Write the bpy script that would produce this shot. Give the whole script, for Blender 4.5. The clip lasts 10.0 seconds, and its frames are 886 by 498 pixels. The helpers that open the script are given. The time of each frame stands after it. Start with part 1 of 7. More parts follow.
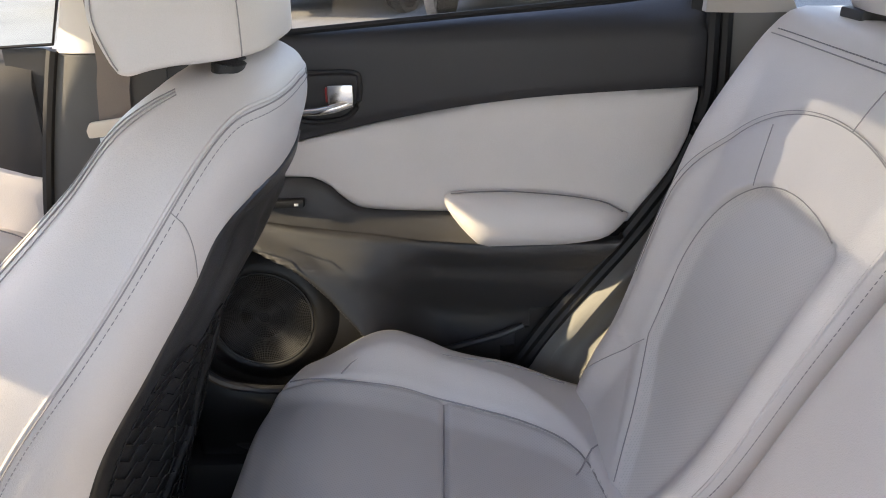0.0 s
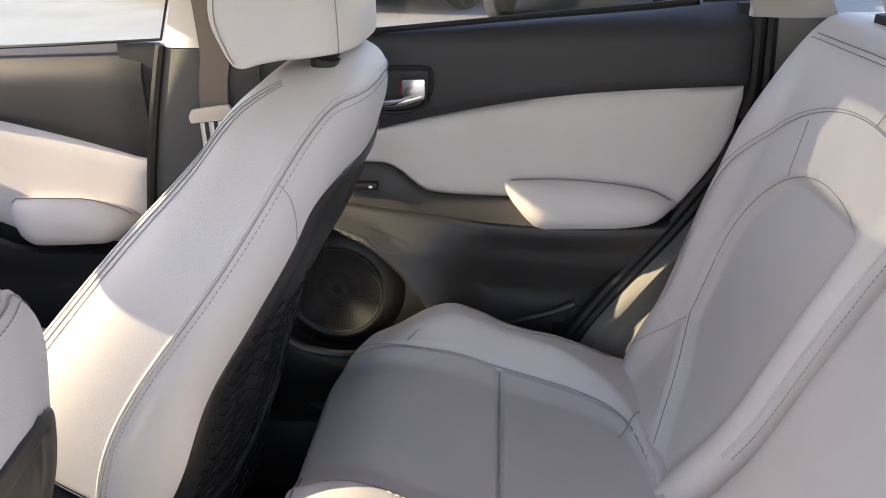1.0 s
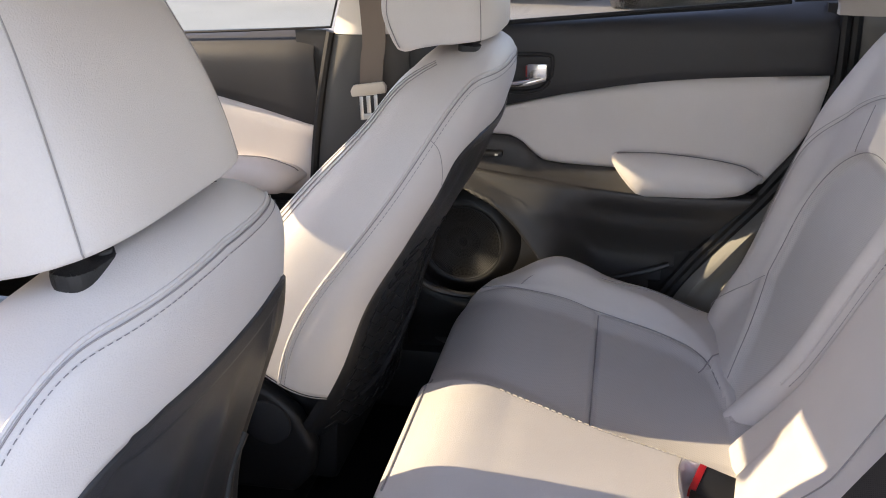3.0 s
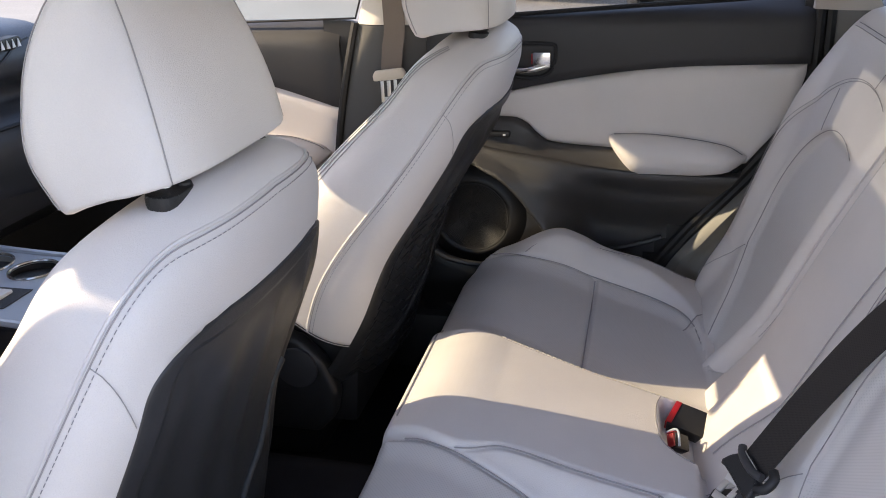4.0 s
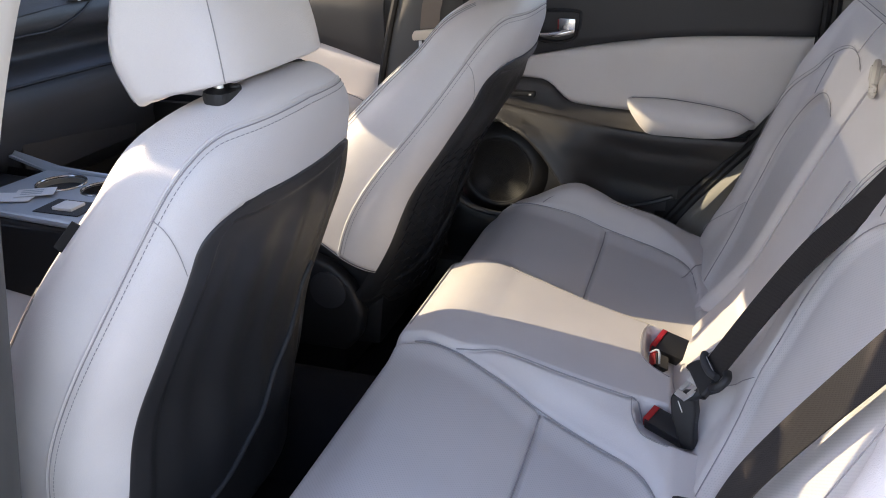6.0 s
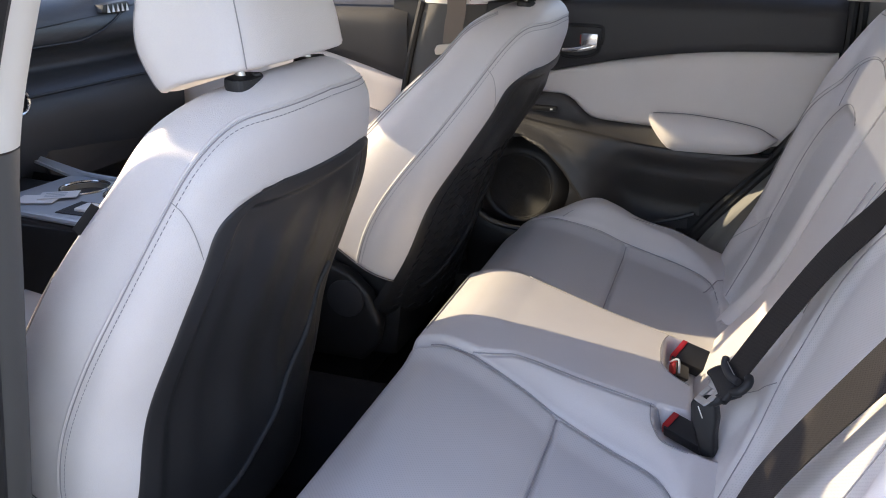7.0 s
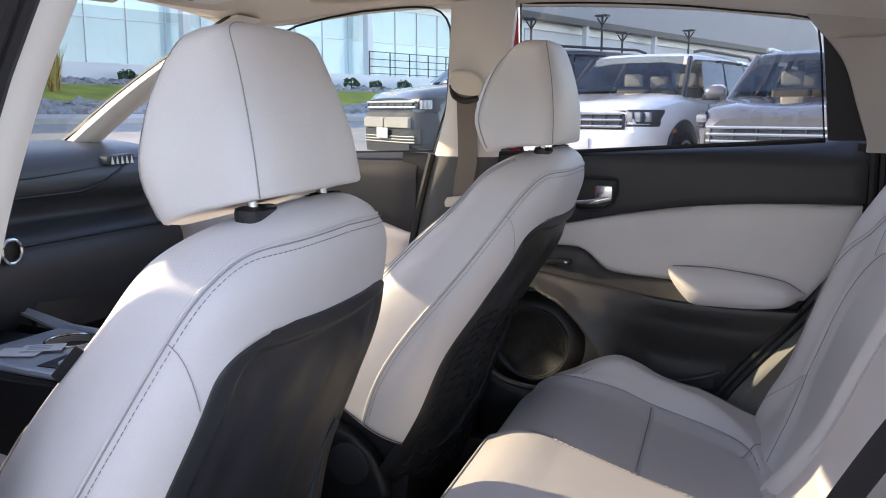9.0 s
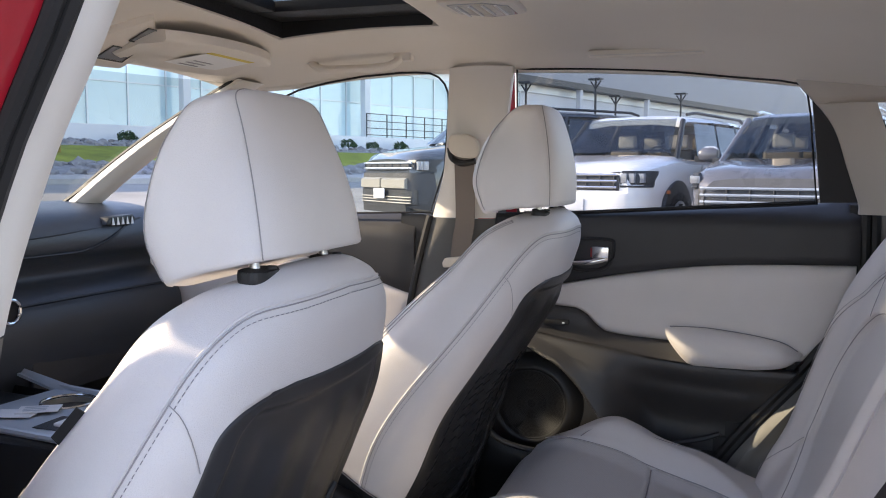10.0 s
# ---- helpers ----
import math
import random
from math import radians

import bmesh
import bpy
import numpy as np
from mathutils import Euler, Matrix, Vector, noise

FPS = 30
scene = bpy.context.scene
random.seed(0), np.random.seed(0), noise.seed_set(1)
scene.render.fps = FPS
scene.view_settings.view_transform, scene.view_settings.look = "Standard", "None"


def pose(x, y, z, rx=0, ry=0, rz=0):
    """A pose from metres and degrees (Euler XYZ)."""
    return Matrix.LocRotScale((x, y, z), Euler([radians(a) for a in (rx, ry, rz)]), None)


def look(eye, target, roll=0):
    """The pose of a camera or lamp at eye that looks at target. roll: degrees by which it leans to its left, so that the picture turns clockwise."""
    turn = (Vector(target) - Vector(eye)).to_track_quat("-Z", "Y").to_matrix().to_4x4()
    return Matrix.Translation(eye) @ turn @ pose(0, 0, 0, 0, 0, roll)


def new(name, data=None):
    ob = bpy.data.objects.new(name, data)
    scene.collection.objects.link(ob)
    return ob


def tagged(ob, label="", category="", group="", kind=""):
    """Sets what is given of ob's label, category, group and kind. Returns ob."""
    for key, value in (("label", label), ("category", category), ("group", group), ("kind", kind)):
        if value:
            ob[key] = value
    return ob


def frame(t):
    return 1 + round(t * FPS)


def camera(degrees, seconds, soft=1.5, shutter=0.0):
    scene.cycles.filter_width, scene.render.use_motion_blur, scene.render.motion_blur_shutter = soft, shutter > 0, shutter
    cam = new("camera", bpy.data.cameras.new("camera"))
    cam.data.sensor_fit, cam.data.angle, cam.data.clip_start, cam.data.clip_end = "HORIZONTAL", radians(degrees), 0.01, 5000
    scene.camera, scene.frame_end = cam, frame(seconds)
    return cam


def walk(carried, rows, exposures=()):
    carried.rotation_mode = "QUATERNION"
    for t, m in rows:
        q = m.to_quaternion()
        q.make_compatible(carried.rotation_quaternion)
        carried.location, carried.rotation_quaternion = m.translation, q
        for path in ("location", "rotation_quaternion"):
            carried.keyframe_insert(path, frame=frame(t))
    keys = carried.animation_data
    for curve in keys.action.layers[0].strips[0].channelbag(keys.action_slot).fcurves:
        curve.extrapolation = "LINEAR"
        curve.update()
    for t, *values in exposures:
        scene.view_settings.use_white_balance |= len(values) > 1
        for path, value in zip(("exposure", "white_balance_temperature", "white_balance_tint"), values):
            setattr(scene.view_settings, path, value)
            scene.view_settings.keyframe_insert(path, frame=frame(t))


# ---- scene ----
cam = camera(55.9, 10.0, soft=1.0)
METRES, EYE, TILT, LEAN, TURN = 0.96, 1.2, -22.0, 2.0, 0.0
EXPOSURES = [(0.0, 2.68, 7250, 21), (2.5, 2.39, 7300, 24), (5.5, 2.18, 7000, 23), (7.0, 2.23, 6950, 23), (10.0, 2.03, 6850, 24)]
ROWS = [
    (0.0, 0.0, 0.0, 0.0, -0.0, -0.0, -0.0),
    (0.5, -0.0049, -0.0578, -0.0109, 1.51, -0.09, -0.64),
    (1.0, -0.0136, -0.1265, -0.0268, 3.49, -0.29, -1.53),
    (1.5, -0.0158, -0.1925, -0.0437, 5.82, -0.61, -2.51),
    (2.0, -0.0062, -0.25, -0.0566, 8.32, -0.88, -3.32),
    (2.5, -0.0054, -0.3093, -0.0687, 10.08, -1.18, -3.91),
    (4.0, 0.0568, -0.5536, -0.1435, 12.38, -1.59, -4.85),
    (4.5, 0.0788, -0.6063, -0.1706, 12.93, -1.84, -5.36),
    (5.0, 0.1139, -0.6456, -0.1894, 13.8, -2.25, -6.02),
    (5.5, 0.1447, -0.6854, -0.2118, 14.81, -2.67, -6.87),
    (7.0, 0.1707, -0.6951, -0.2839, 17.28, -0.52, -8.7),
    (7.5, 0.1389, -0.6465, -0.2971, 17.5, 1.95, -8.84),
    (8.0, 0.1111, -0.611, -0.3018, 17.36, 4.99, -8.9),
    (8.5, 0.1029, -0.6044, -0.3041, 17.04, 8.16, -8.89),
    (9.0, 0.1028, -0.6022, -0.3074, 16.74, 10.96, -8.87),
    (9.5, 0.1009, -0.6063, -0.3079, 16.55, 13.33, -8.86),
    (10.0, 0.1021, -0.6148, -0.3088, 16.46, 15.1, -8.84),
]
walk(cam, [(t, pose(0, 0, EYE, TILT, LEAN, TURN) @ pose(METRES * x, METRES * y, METRES * z, 90 + pitch, roll, yaw)) for t, x, y, z, yaw, pitch, roll in ROWS], exposures=EXPOSURES)

# ---- light: a low sun from the front of the car, clear sky ----
SUN_WAY = Vector((0.880, 0.125, -0.456)).normalized()
world = bpy.data.worlds.new("sky")
scene.world = world
world.use_nodes = True
wn = world.node_tree
sky = wn.nodes.new("ShaderNodeTexSky")
sky.sky_type = "NISHITA"
sky.sun_disc = False
sky.sun_elevation = math.asin(-SUN_WAY.z)
sky.sun_rotation = math.atan2(-SUN_WAY.x, -SUN_WAY.y)
sky.air_density = 1.0
sky.dust_density = 0.5
wn.links.new(sky.outputs[0], wn.nodes["Background"].inputs[0])
wn.nodes["Background"].inputs[1].default_value = 0.15
sun_data = bpy.data.lights.new("sun", "SUN")
sun_data.energy = 2.05
sun_data.angle = radians(0.55)
sun_data.color = (1.0, 0.90, 0.62)
sun = new("sun", sun_data)
sun.matrix_world = look((0, 0, 30), Vector((0, 0, 30)) + SUN_WAY)

# ---- materials ----
def material(name, color, rough=0.5, metal=0.0, vary=0.08, grain=400.0, bump=0.1, patch=6.0, coat=0.0, dots=0.0, spec=0.5, rand=0.0, lying=False, pitch=300):
    """A surface with blotches at one scale, grain at another, and fine relief. dots: depth of a grid of perforations."""
    m = bpy.data.materials.new(name)
    m.use_nodes = True
    t = m.node_tree
    b = t.nodes["Principled BSDF"]
    b.inputs["Roughness"].default_value = rough
    b.inputs["Metallic"].default_value = metal
    b.inputs["Coat Weight"].default_value = coat
    b.inputs["Coat Roughness"].default_value = 0.05
    b.inputs["Specular IOR Level"].default_value = spec
    co = t.nodes.new("ShaderNodeTexCoord")
    big = t.nodes.new("ShaderNodeTexNoise")
    big.inputs["Scale"].default_value = patch
    big.inputs["Detail"].default_value = 4
    t.links.new(co.outputs["Object"], big.inputs["Vector"])
    fine = t.nodes.new("ShaderNodeTexNoise")
    fine.inputs["Scale"].default_value = grain
    fine.inputs["Detail"].default_value = 3
    t.links.new(co.outputs["Object"], fine.inputs["Vector"])
    mix = t.nodes.new("ShaderNodeMix")
    mix.data_type = "FLOAT"
    mix.inputs[0].default_value = 0.35
    t.links.new(big.outputs[0], mix.inputs[2])
    t.links.new(fine.outputs[0], mix.inputs[3])
    ramp = t.nodes.new("ShaderNodeMapRange")
    ramp.inputs[1].default_value, ramp.inputs[2].default_value = 0.3, 0.7
    ramp.inputs[3].default_value, ramp.inputs[4].default_value = 1 - vary, 1 + vary
    t.links.new(mix.outputs[0], ramp.inputs[0])
    tint = t.nodes.new("ShaderNodeVectorMath")
    tint.operation = "SCALE"
    tint.inputs[0].default_value = color[:3]
    t.links.new(ramp.outputs[0], tint.inputs["Scale"])
    out = tint.outputs[0]
    height = fine.outputs[0]
    if rand:
        info = t.nodes.new("ShaderNodeObjectInfo")
        r2 = t.nodes.new("ShaderNodeMapRange")
        r2.inputs[3].default_value, r2.inputs[4].default_value = 1 - rand, 1 + rand
        t.links.new(info.outputs["Random"], r2.inputs[0])
        sc = t.nodes.new("ShaderNodeVectorMath")
        sc.operation = "SCALE"
        t.links.new(out, sc.inputs[0])
        t.links.new(r2.outputs[0], sc.inputs["Scale"])
        out = sc.outputs[0]
    if dots:
        v = t.nodes.new("ShaderNodeTexVoronoi")
        v.voronoi_dimensions = "2D"
        v.inputs["Scale"].default_value = pitch
        v.inputs["Randomness"].default_value = 0.05
        axes = t.nodes.new("ShaderNodeSeparateXYZ")
        flat = t.nodes.new("ShaderNodeCombineXYZ")
        t.links.new(co.outputs["Object"], axes.inputs[0])
        t.links.new(axes.outputs[1], flat.inputs[0])
        t.links.new(axes.outputs[0 if lying else 2], flat.inputs[1])
        turn = t.nodes.new("ShaderNodeMapping")
        turn.inputs["Rotation"].default_value = (0, 0, radians(38))
        t.links.new(flat.outputs[0], turn.inputs[0])
        t.links.new(turn.outputs[0], v.inputs["Vector"])
        hole = t.nodes.new("ShaderNodeMapRange")
        hole.inputs[1].default_value, hole.inputs[2].default_value = 0.16, 0.30
        hole.inputs[3].default_value, hole.inputs[4].default_value = 1 - dots, 1.0
        t.links.new(v.outputs["Distance"], hole.inputs[0])
        dk = t.nodes.new("ShaderNodeVectorMath")
        dk.operation = "SCALE"
        t.links.new(out, dk.inputs[0])
        t.links.new(hole.outputs[0], dk.inputs["Scale"])
        out = dk.outputs[0]
    t.links.new(out, b.inputs["Base Color"])
    rr = t.nodes.new("ShaderNodeMapRange")
    rr.inputs[3].default_value, rr.inputs[4].default_value = max(0.02, rough - 0.07), min(1, rough + 0.07)
    t.links.new(big.outputs[0], rr.inputs[0])
    t.links.new(rr.outputs[0], b.inputs["Roughness"])
    if bump:
        bp = t.nodes.new("ShaderNodeBump")
        bp.inputs["Strength"].default_value = bump
        bp.inputs["Distance"].default_value = 0.001
        t.links.new(height, bp.inputs["Height"])
        t.links.new(bp.outputs[0], b.inputs["Normal"])
    return m


def glass(name, tint=(0.9, 0.93, 0.92), rough=0.0, base=0.03):
    """A thin pane: tinted see-through with a gloss that grows at grazing angles."""
    m = bpy.data.materials.new(name)
    m.use_nodes = True
    t = m.node_tree
    t.nodes.remove(t.nodes["Principled BSDF"])
    tr = t.nodes.new("ShaderNodeBsdfTransparent")
    tr.inputs[0].default_value = (*tint, 1)
    gl = t.nodes.new("ShaderNodeBsdfGlossy")
    gl.inputs["Roughness"].default_value = rough
    lw = t.nodes.new("ShaderNodeLayerWeight")
    lw.inputs[0].default_value = 0.5
    pw = t.nodes.new("ShaderNodeMath")
    pw.operation = "POWER"
    pw.inputs[1].default_value = 5
    t.links.new(lw.outputs["Facing"], pw.inputs[0])
    fr = t.nodes.new("ShaderNodeMapRange")
    fr.inputs[3].default_value, fr.inputs[4].default_value = base, 0.9
    t.links.new(pw.outputs[0], fr.inputs[0])
    mx = t.nodes.new("ShaderNodeMixShader")
    t.links.new(fr.outputs[0], mx.inputs[0])
    t.links.new(tr.outputs[0], mx.inputs[1])
    t.links.new(gl.outputs[0], mx.inputs[2])
    t.links.new(mx.outputs[0], t.nodes["Material Output"].inputs[0])
    return m


LEATHER = material("light_grey_leatherette", (0.69, 0.65, 0.635), 0.42, vary=0.055, grain=800, bump=0.42, patch=9)
PERF = material("perforated_light_grey_leatherette", (0.67, 0.64, 0.625), 0.45, vary=0.04, grain=900, bump=0.2, patch=9, dots=0.15)
# darker than PERF: perforations, plus the shade of a lying face put into the colour
PERF_LOW_SHADED = material("shaded_perforated_light_grey_cushion", (0.60, 0.57, 0.56), 0.45, vary=0.04, grain=900, bump=0.2, patch=9, dots=0.14, lying=True)
STITCH = material("dark_grey_thread", (0.26, 0.25, 0.26), 0.8, vary=0.2, grain=2000)
DSTITCH = material("seam_groove_grey", (0.34, 0.32, 0.32), 0.8, vary=0.15, grain=2000)
PALE_STITCH = material("pale_thread", (0.62, 0.57, 0.48), 0.7, vary=0.1, grain=2000)
BLACK = material("black_grained_plastic", (0.012, 0.012, 0.0135), 0.5, vary=0.15, grain=1400, bump=0.35)
DASH = material("charcoal_soft_dashboard_plastic", (0.042, 0.046, 0.054), 0.42, vary=0.12, grain=1200, bump=0.35)
CHARCOAL = material("charcoal_soft_plastic", (0.032, 0.032, 0.035), 0.5, vary=0.12, grain=1100, bump=0.35)
GREYTRIM = material("dark_grey_pillar_plastic", (0.075, 0.073, 0.07), 0.55, vary=0.08, grain=1100, bump=0.3)
CARPET = material("black_carpet", (0.012, 0.012, 0.014), 0.95, spec=0.05, vary=0.4, grain=900, bump=0.8)
RUBBER = material("black_rubber_seal", (0.010, 0.010, 0.011), 0.6, vary=0.15, grain=500)
LINER = material("beige_grey_headliner_cloth", (0.80, 0.74, 0.655), 0.9, vary=0.05, grain=1500, bump=0.3, patch=3)
PILLAR = material("pale_grey_pillar_plastic", (0.70, 0.66, 0.61), 0.6, vary=0.03, grain=900, bump=0.2)
CHROME = material("satin_chrome", (0.75, 0.74, 0.72), 0.2, metal=1.0, vary=0.03, bump=0.0)
STEEL = material("bright_steel", (0.80, 0.80, 0.80), 0.38, metal=1.0, vary=0.05, bump=0.05)
SILVERBAR = material("satin_silver_bumper_paint", (0.30, 0.285, 0.25), 0.5, metal=0.2, vary=0.06, bump=0.05)
GUNMETAL = material("satin_grey_console_paint", (0.42, 0.47, 0.53), 0.36, metal=0.25, vary=0.05, bump=0.05)
WEB = material("dark_grey_webbing", (0.040, 0.035, 0.033), 0.8, spec=0.15, vary=0.15, grain=900, bump=0.6, dots=0.6, pitch=560)
WEB_BROWN = material("taupe_webbing", (0.17, 0.14, 0.12), 0.75, vary=0.1, grain=700, bump=0.6)
BEIGE = material("pale_beige_plastic", (0.62, 0.56, 0.48), 0.5, vary=0.04, grain=600, bump=0.1)
RED = material("red_buckle_plastic", (0.36, 0.012, 0.016), 0.35, vary=0.1, grain=300)
RED_PAINT = material("red_car_paint", (0.42, 0.012, 0.025), 0.3, vary=0.04, bump=0.0, coat=1.0)
CARD = material("white_paper_card", (0.75, 0.76, 0.78), 0.6, vary=0.03)
LABEL = material("pale_sticker", (0.86, 0.85, 0.82), 0.6, vary=0.03)
YELLOW = material("yellow_sticker_band", (0.75, 0.58, 0.06), 0.6, vary=0.05)
PANE = glass("clear_car_glass", (0.90, 0.93, 0.92))
SCREEN = glass("windscreen_glass", (0.66, 0.68, 0.66))
PRIVACY = glass("privacy_glass", (0.76, 0.77, 0.78))
ROOFGLASS = glass("dark_sunroof_glass", (0.09, 0.10, 0.11))
ASPHALT = material("pale_asphalt", (0.27, 0.26, 0.24), 0.9, vary=0.25, grain=60, bump=0.6, patch=0.6)
CONCRETE = material("kerb_concrete", (0.42, 0.40, 0.37), 0.85, vary=0.12, grain=30, bump=0.4)
LAWN = material("lawn_green", (0.27, 0.29, 0.035), 0.9, vary=0.4, grain=40, bump=0.8, patch=1.5)
ROCK = material("landscape_stone", (0.24, 0.23, 0.23), 0.85, vary=0.35, grain=12, bump=0.6, patch=5, rand=0.45)
WALLWHITE = material("white_rendered_wall", (0.74, 0.75, 0.76), 0.7, vary=0.04, grain=20, bump=0.2, patch=0.5)
FACADE = material("facade_glass_blue", (0.52, 0.68, 0.71), 0.1, vary=0.08, grain=1.0, bump=0.0, patch=0.25, coat=0.5, rand=0.12)
FASCIA = material("grey_metal_fascia", (0.30, 0.31, 0.33), 0.5, metal=0.1, vary=0.06, grain=6, bump=0.05, patch=0.2)
MULLION = material("aluminium_mullion", (0.60, 0.64, 0.66), 0.4, metal=0.3, vary=0.05)
DARKMETAL = material("dark_painted_metal", (0.03, 0.032, 0.035), 0.45, vary=0.1)
LEAF = material("shrub_leaf", (0.035, 0.075, 0.025), 0.6, vary=0.35, grain=30, patch=8)
STRAW = material("dry_ornamental_grass", (0.45, 0.33, 0.10), 0.8, vary=0.3, grain=30, patch=8)
WHITE_PAINT = material("white_car_paint", (0.88, 0.88, 0.88), 0.25, vary=0.02, bump=0.0, coat=1.0)
GREY_PAINT = material("dark_grey_car_paint", (0.12, 0.12, 0.13), 0.28, metal=0.0, vary=0.04, bump=0.0, coat=1.0)
SLATE_PAINT = material("slate_grey_car_paint", (0.045, 0.05, 0.058), 0.35, metal=0.0, vary=0.04, bump=0.0, coat=1.0)
CARPANE = glass("parked_car_glass", (0.34, 0.39, 0.42), base=0.10)
BUMPER = material("dull_grey_bumper_plastic", (0.06, 0.06, 0.062), 0.6, vary=0.1, grain=60)
LAMPGLASS = material("headlamp_lens", (0.30, 0.31, 0.33), 0.12, vary=0.1, bump=0.0, coat=1.0)
TYRE = material("tyre_rubber", (0.02, 0.02, 0.02), 0.85, vary=0.2)
AMBER = material("amber_reflector", (0.65, 0.16, 0.03), 0.3, vary=0.05)

BACKBLACK = material("black_satin_seat_shell", (0.022, 0.022, 0.024), 0.42, vary=0.15, grain=1200, bump=0.3)
DOORBLACK = material("black_moulded_door_plastic", (0.034, 0.032, 0.032), 0.42, spec=0.8, vary=0.18, grain=1300, bump=0.6)

# ---- building kit ----
def smooth(points):
    """A curve z(x) through the points, smooth and without overshoot."""
    xs, ys = np.array([p[0] for p in points], float), np.array([p[1] for p in points], float)
    d = np.diff(ys) / np.diff(xs)
    m = np.zeros(len(xs))
    m[0], m[-1] = d[0], d[-1]
    for i in range(1, len(xs) - 1):
        m[i] = 0 if d[i - 1] * d[i] <= 0 else 2 * d[i - 1] * d[i] / (d[i - 1] + d[i])

    def f(x):
        x = min(max(x, xs[0]), xs[-1])
        i = min(max(int(np.searchsorted(xs, x)) - 1, 0), len(xs) - 2)
        h = xs[i + 1] - xs[i]
        s = (x - xs[i]) / h
        return float((2 * s**3 - 3 * s**2 + 1) * ys[i] + (s**3 - 2 * s**2 + s) * h * m[i] + (3 * s**2 - 2 * s**3) * ys[i + 1] + (s**3 - s**2) * h * m[i + 1])

    return f


def straight(points):
    return lambda x: float(np.interp(x, [p[0] for p in points], [p[1] for p in points]))


def step(a, b, x):
    s = min(max((x - a) / (b - a), 0.0), 1.0)
    return s * s * (3 - 2 * s)


def catmull(points, n=6, closed=False):
    """Points along a smooth line through the given ones."""
    P = [Vector(p) for p in points]
    out = []
    k = len(P)
    for i in range(k if closed else k - 1):
        a, b = P[i], P[(i + 1) % k]
        p0 = P[i - 1] if (i or closed) else a
        p3 = P[(i + 2) % k] if (closed or i + 2 < k) else b
        for j in range(n):
            s = j / n
            out.append(0.5 * (2 * a + (b - p0) * s + (2 * p0 - 5 * a + 4 * b - p3) * s * s + (3 * a - p0 - 3 * b + p3) * s**3))
    if not closed:
        out.append(P[-1])
    return out


def sheet(nu, nv, f, wrap_u=False, wrap_v=False, flip=False):
    """A grid of f(u, v), u and v from 0 to 1."""
    bm = bmesh.new()
    du, dv = nu if wrap_u else nu - 1, nv if wrap_v else nv - 1
    g = [[bm.verts.new(f(i / du, j / dv)) for j in range(nv)] for i in range(nu)]
    for i in range(du):
        for j in range(dv):
            q = [g[i][j], g[(i + 1) % nu][j], g[(i + 1) % nu][(j + 1) % nv], g[i][(j + 1) % nv]]
            try:
                bm.faces.new(q[::-1] if flip else q)
            except ValueError:
                pass
    return bm


def loft(rings, caps=True):
    """A skin over closed rings of the same number of points."""
    bm = bmesh.new()
    g = [[bm.verts.new(p) for p in r] for r in rings]
    n = len(rings[0])
    for a, b in zip(g, g[1:]):
        for j in range(n):
            bm.faces.new((a[j], a[(j + 1) % n], b[(j + 1) % n], b[j]))
    if caps:
        bm.faces.new(g[0][::-1])
        bm.faces.new(g[-1])
    bmesh.ops.recalc_face_normals(bm, faces=bm.faces)
    return bm


def tube(points, r, n=6, closed=False, squash=1.0):
    """A round bead along a line of points."""
    P = [Vector(p) for p in points]
    bm = bmesh.new()
    rings = []
    k = len(P)
    for i, p in enumerate(P):
        a = P[(i - 1) % k] if (closed or i) else p
        b = P[(i + 1) % k] if (closed or i + 1 < k) else p
        d = (b - a).normalized()
        up = Vector((0, 0, 1)) if abs(d.z) < 0.95 else Vector((1, 0, 0))
        s = d.cross(up).normalized()
        w = s.cross(d)
        rings.append([bm.verts.new(p + r * (math.cos(2 * math.pi * j / n) * s + squash * math.sin(2 * math.pi * j / n) * w)) for j in range(n)])
    for i in range(k if closed else k - 1):
        x, y = rings[i], rings[(i + 1) % k]
        for j in range(n):
            bm.faces.new((x[j], x[(j + 1) % n], y[(j + 1) % n], y[j]))
    if not closed:
        bm.faces.new(rings[0][::-1])
        bm.faces.new(rings[-1])
    bmesh.ops.recalc_face_normals(bm, faces=bm.faces)
    return bm


def ribbon(points, sides, half, thick=0.0012):
    """A flat strap along points; sides gives the direction across it at each point."""
    bm = bmesh.new()
    rows = []
    k = len(points)
    for i, p in enumerate(points):
        p, s = Vector(p), Vector(sides[i]).normalized()
        d = (Vector(points[min(i + 1, k - 1)]) - Vector(points[max(i - 1, 0)])).normalized()
        n = d.cross(s).normalized() * thick
        rows.append([bm.verts.new(q) for q in (p - s * half - n, p + s * half - n, p + s * half + n, p - s * half + n)])
    for a, b in zip(rows, rows[1:]):
        for j in range(4):
            bm.faces.new((a[j], a[(j + 1) % 4], b[(j + 1) % 4], b[j]))
    bm.faces.new(rows[0][::-1])
    bm.faces.new(rows[-1])
    bmesh.ops.recalc_face_normals(bm, faces=bm.faces)
    return bm


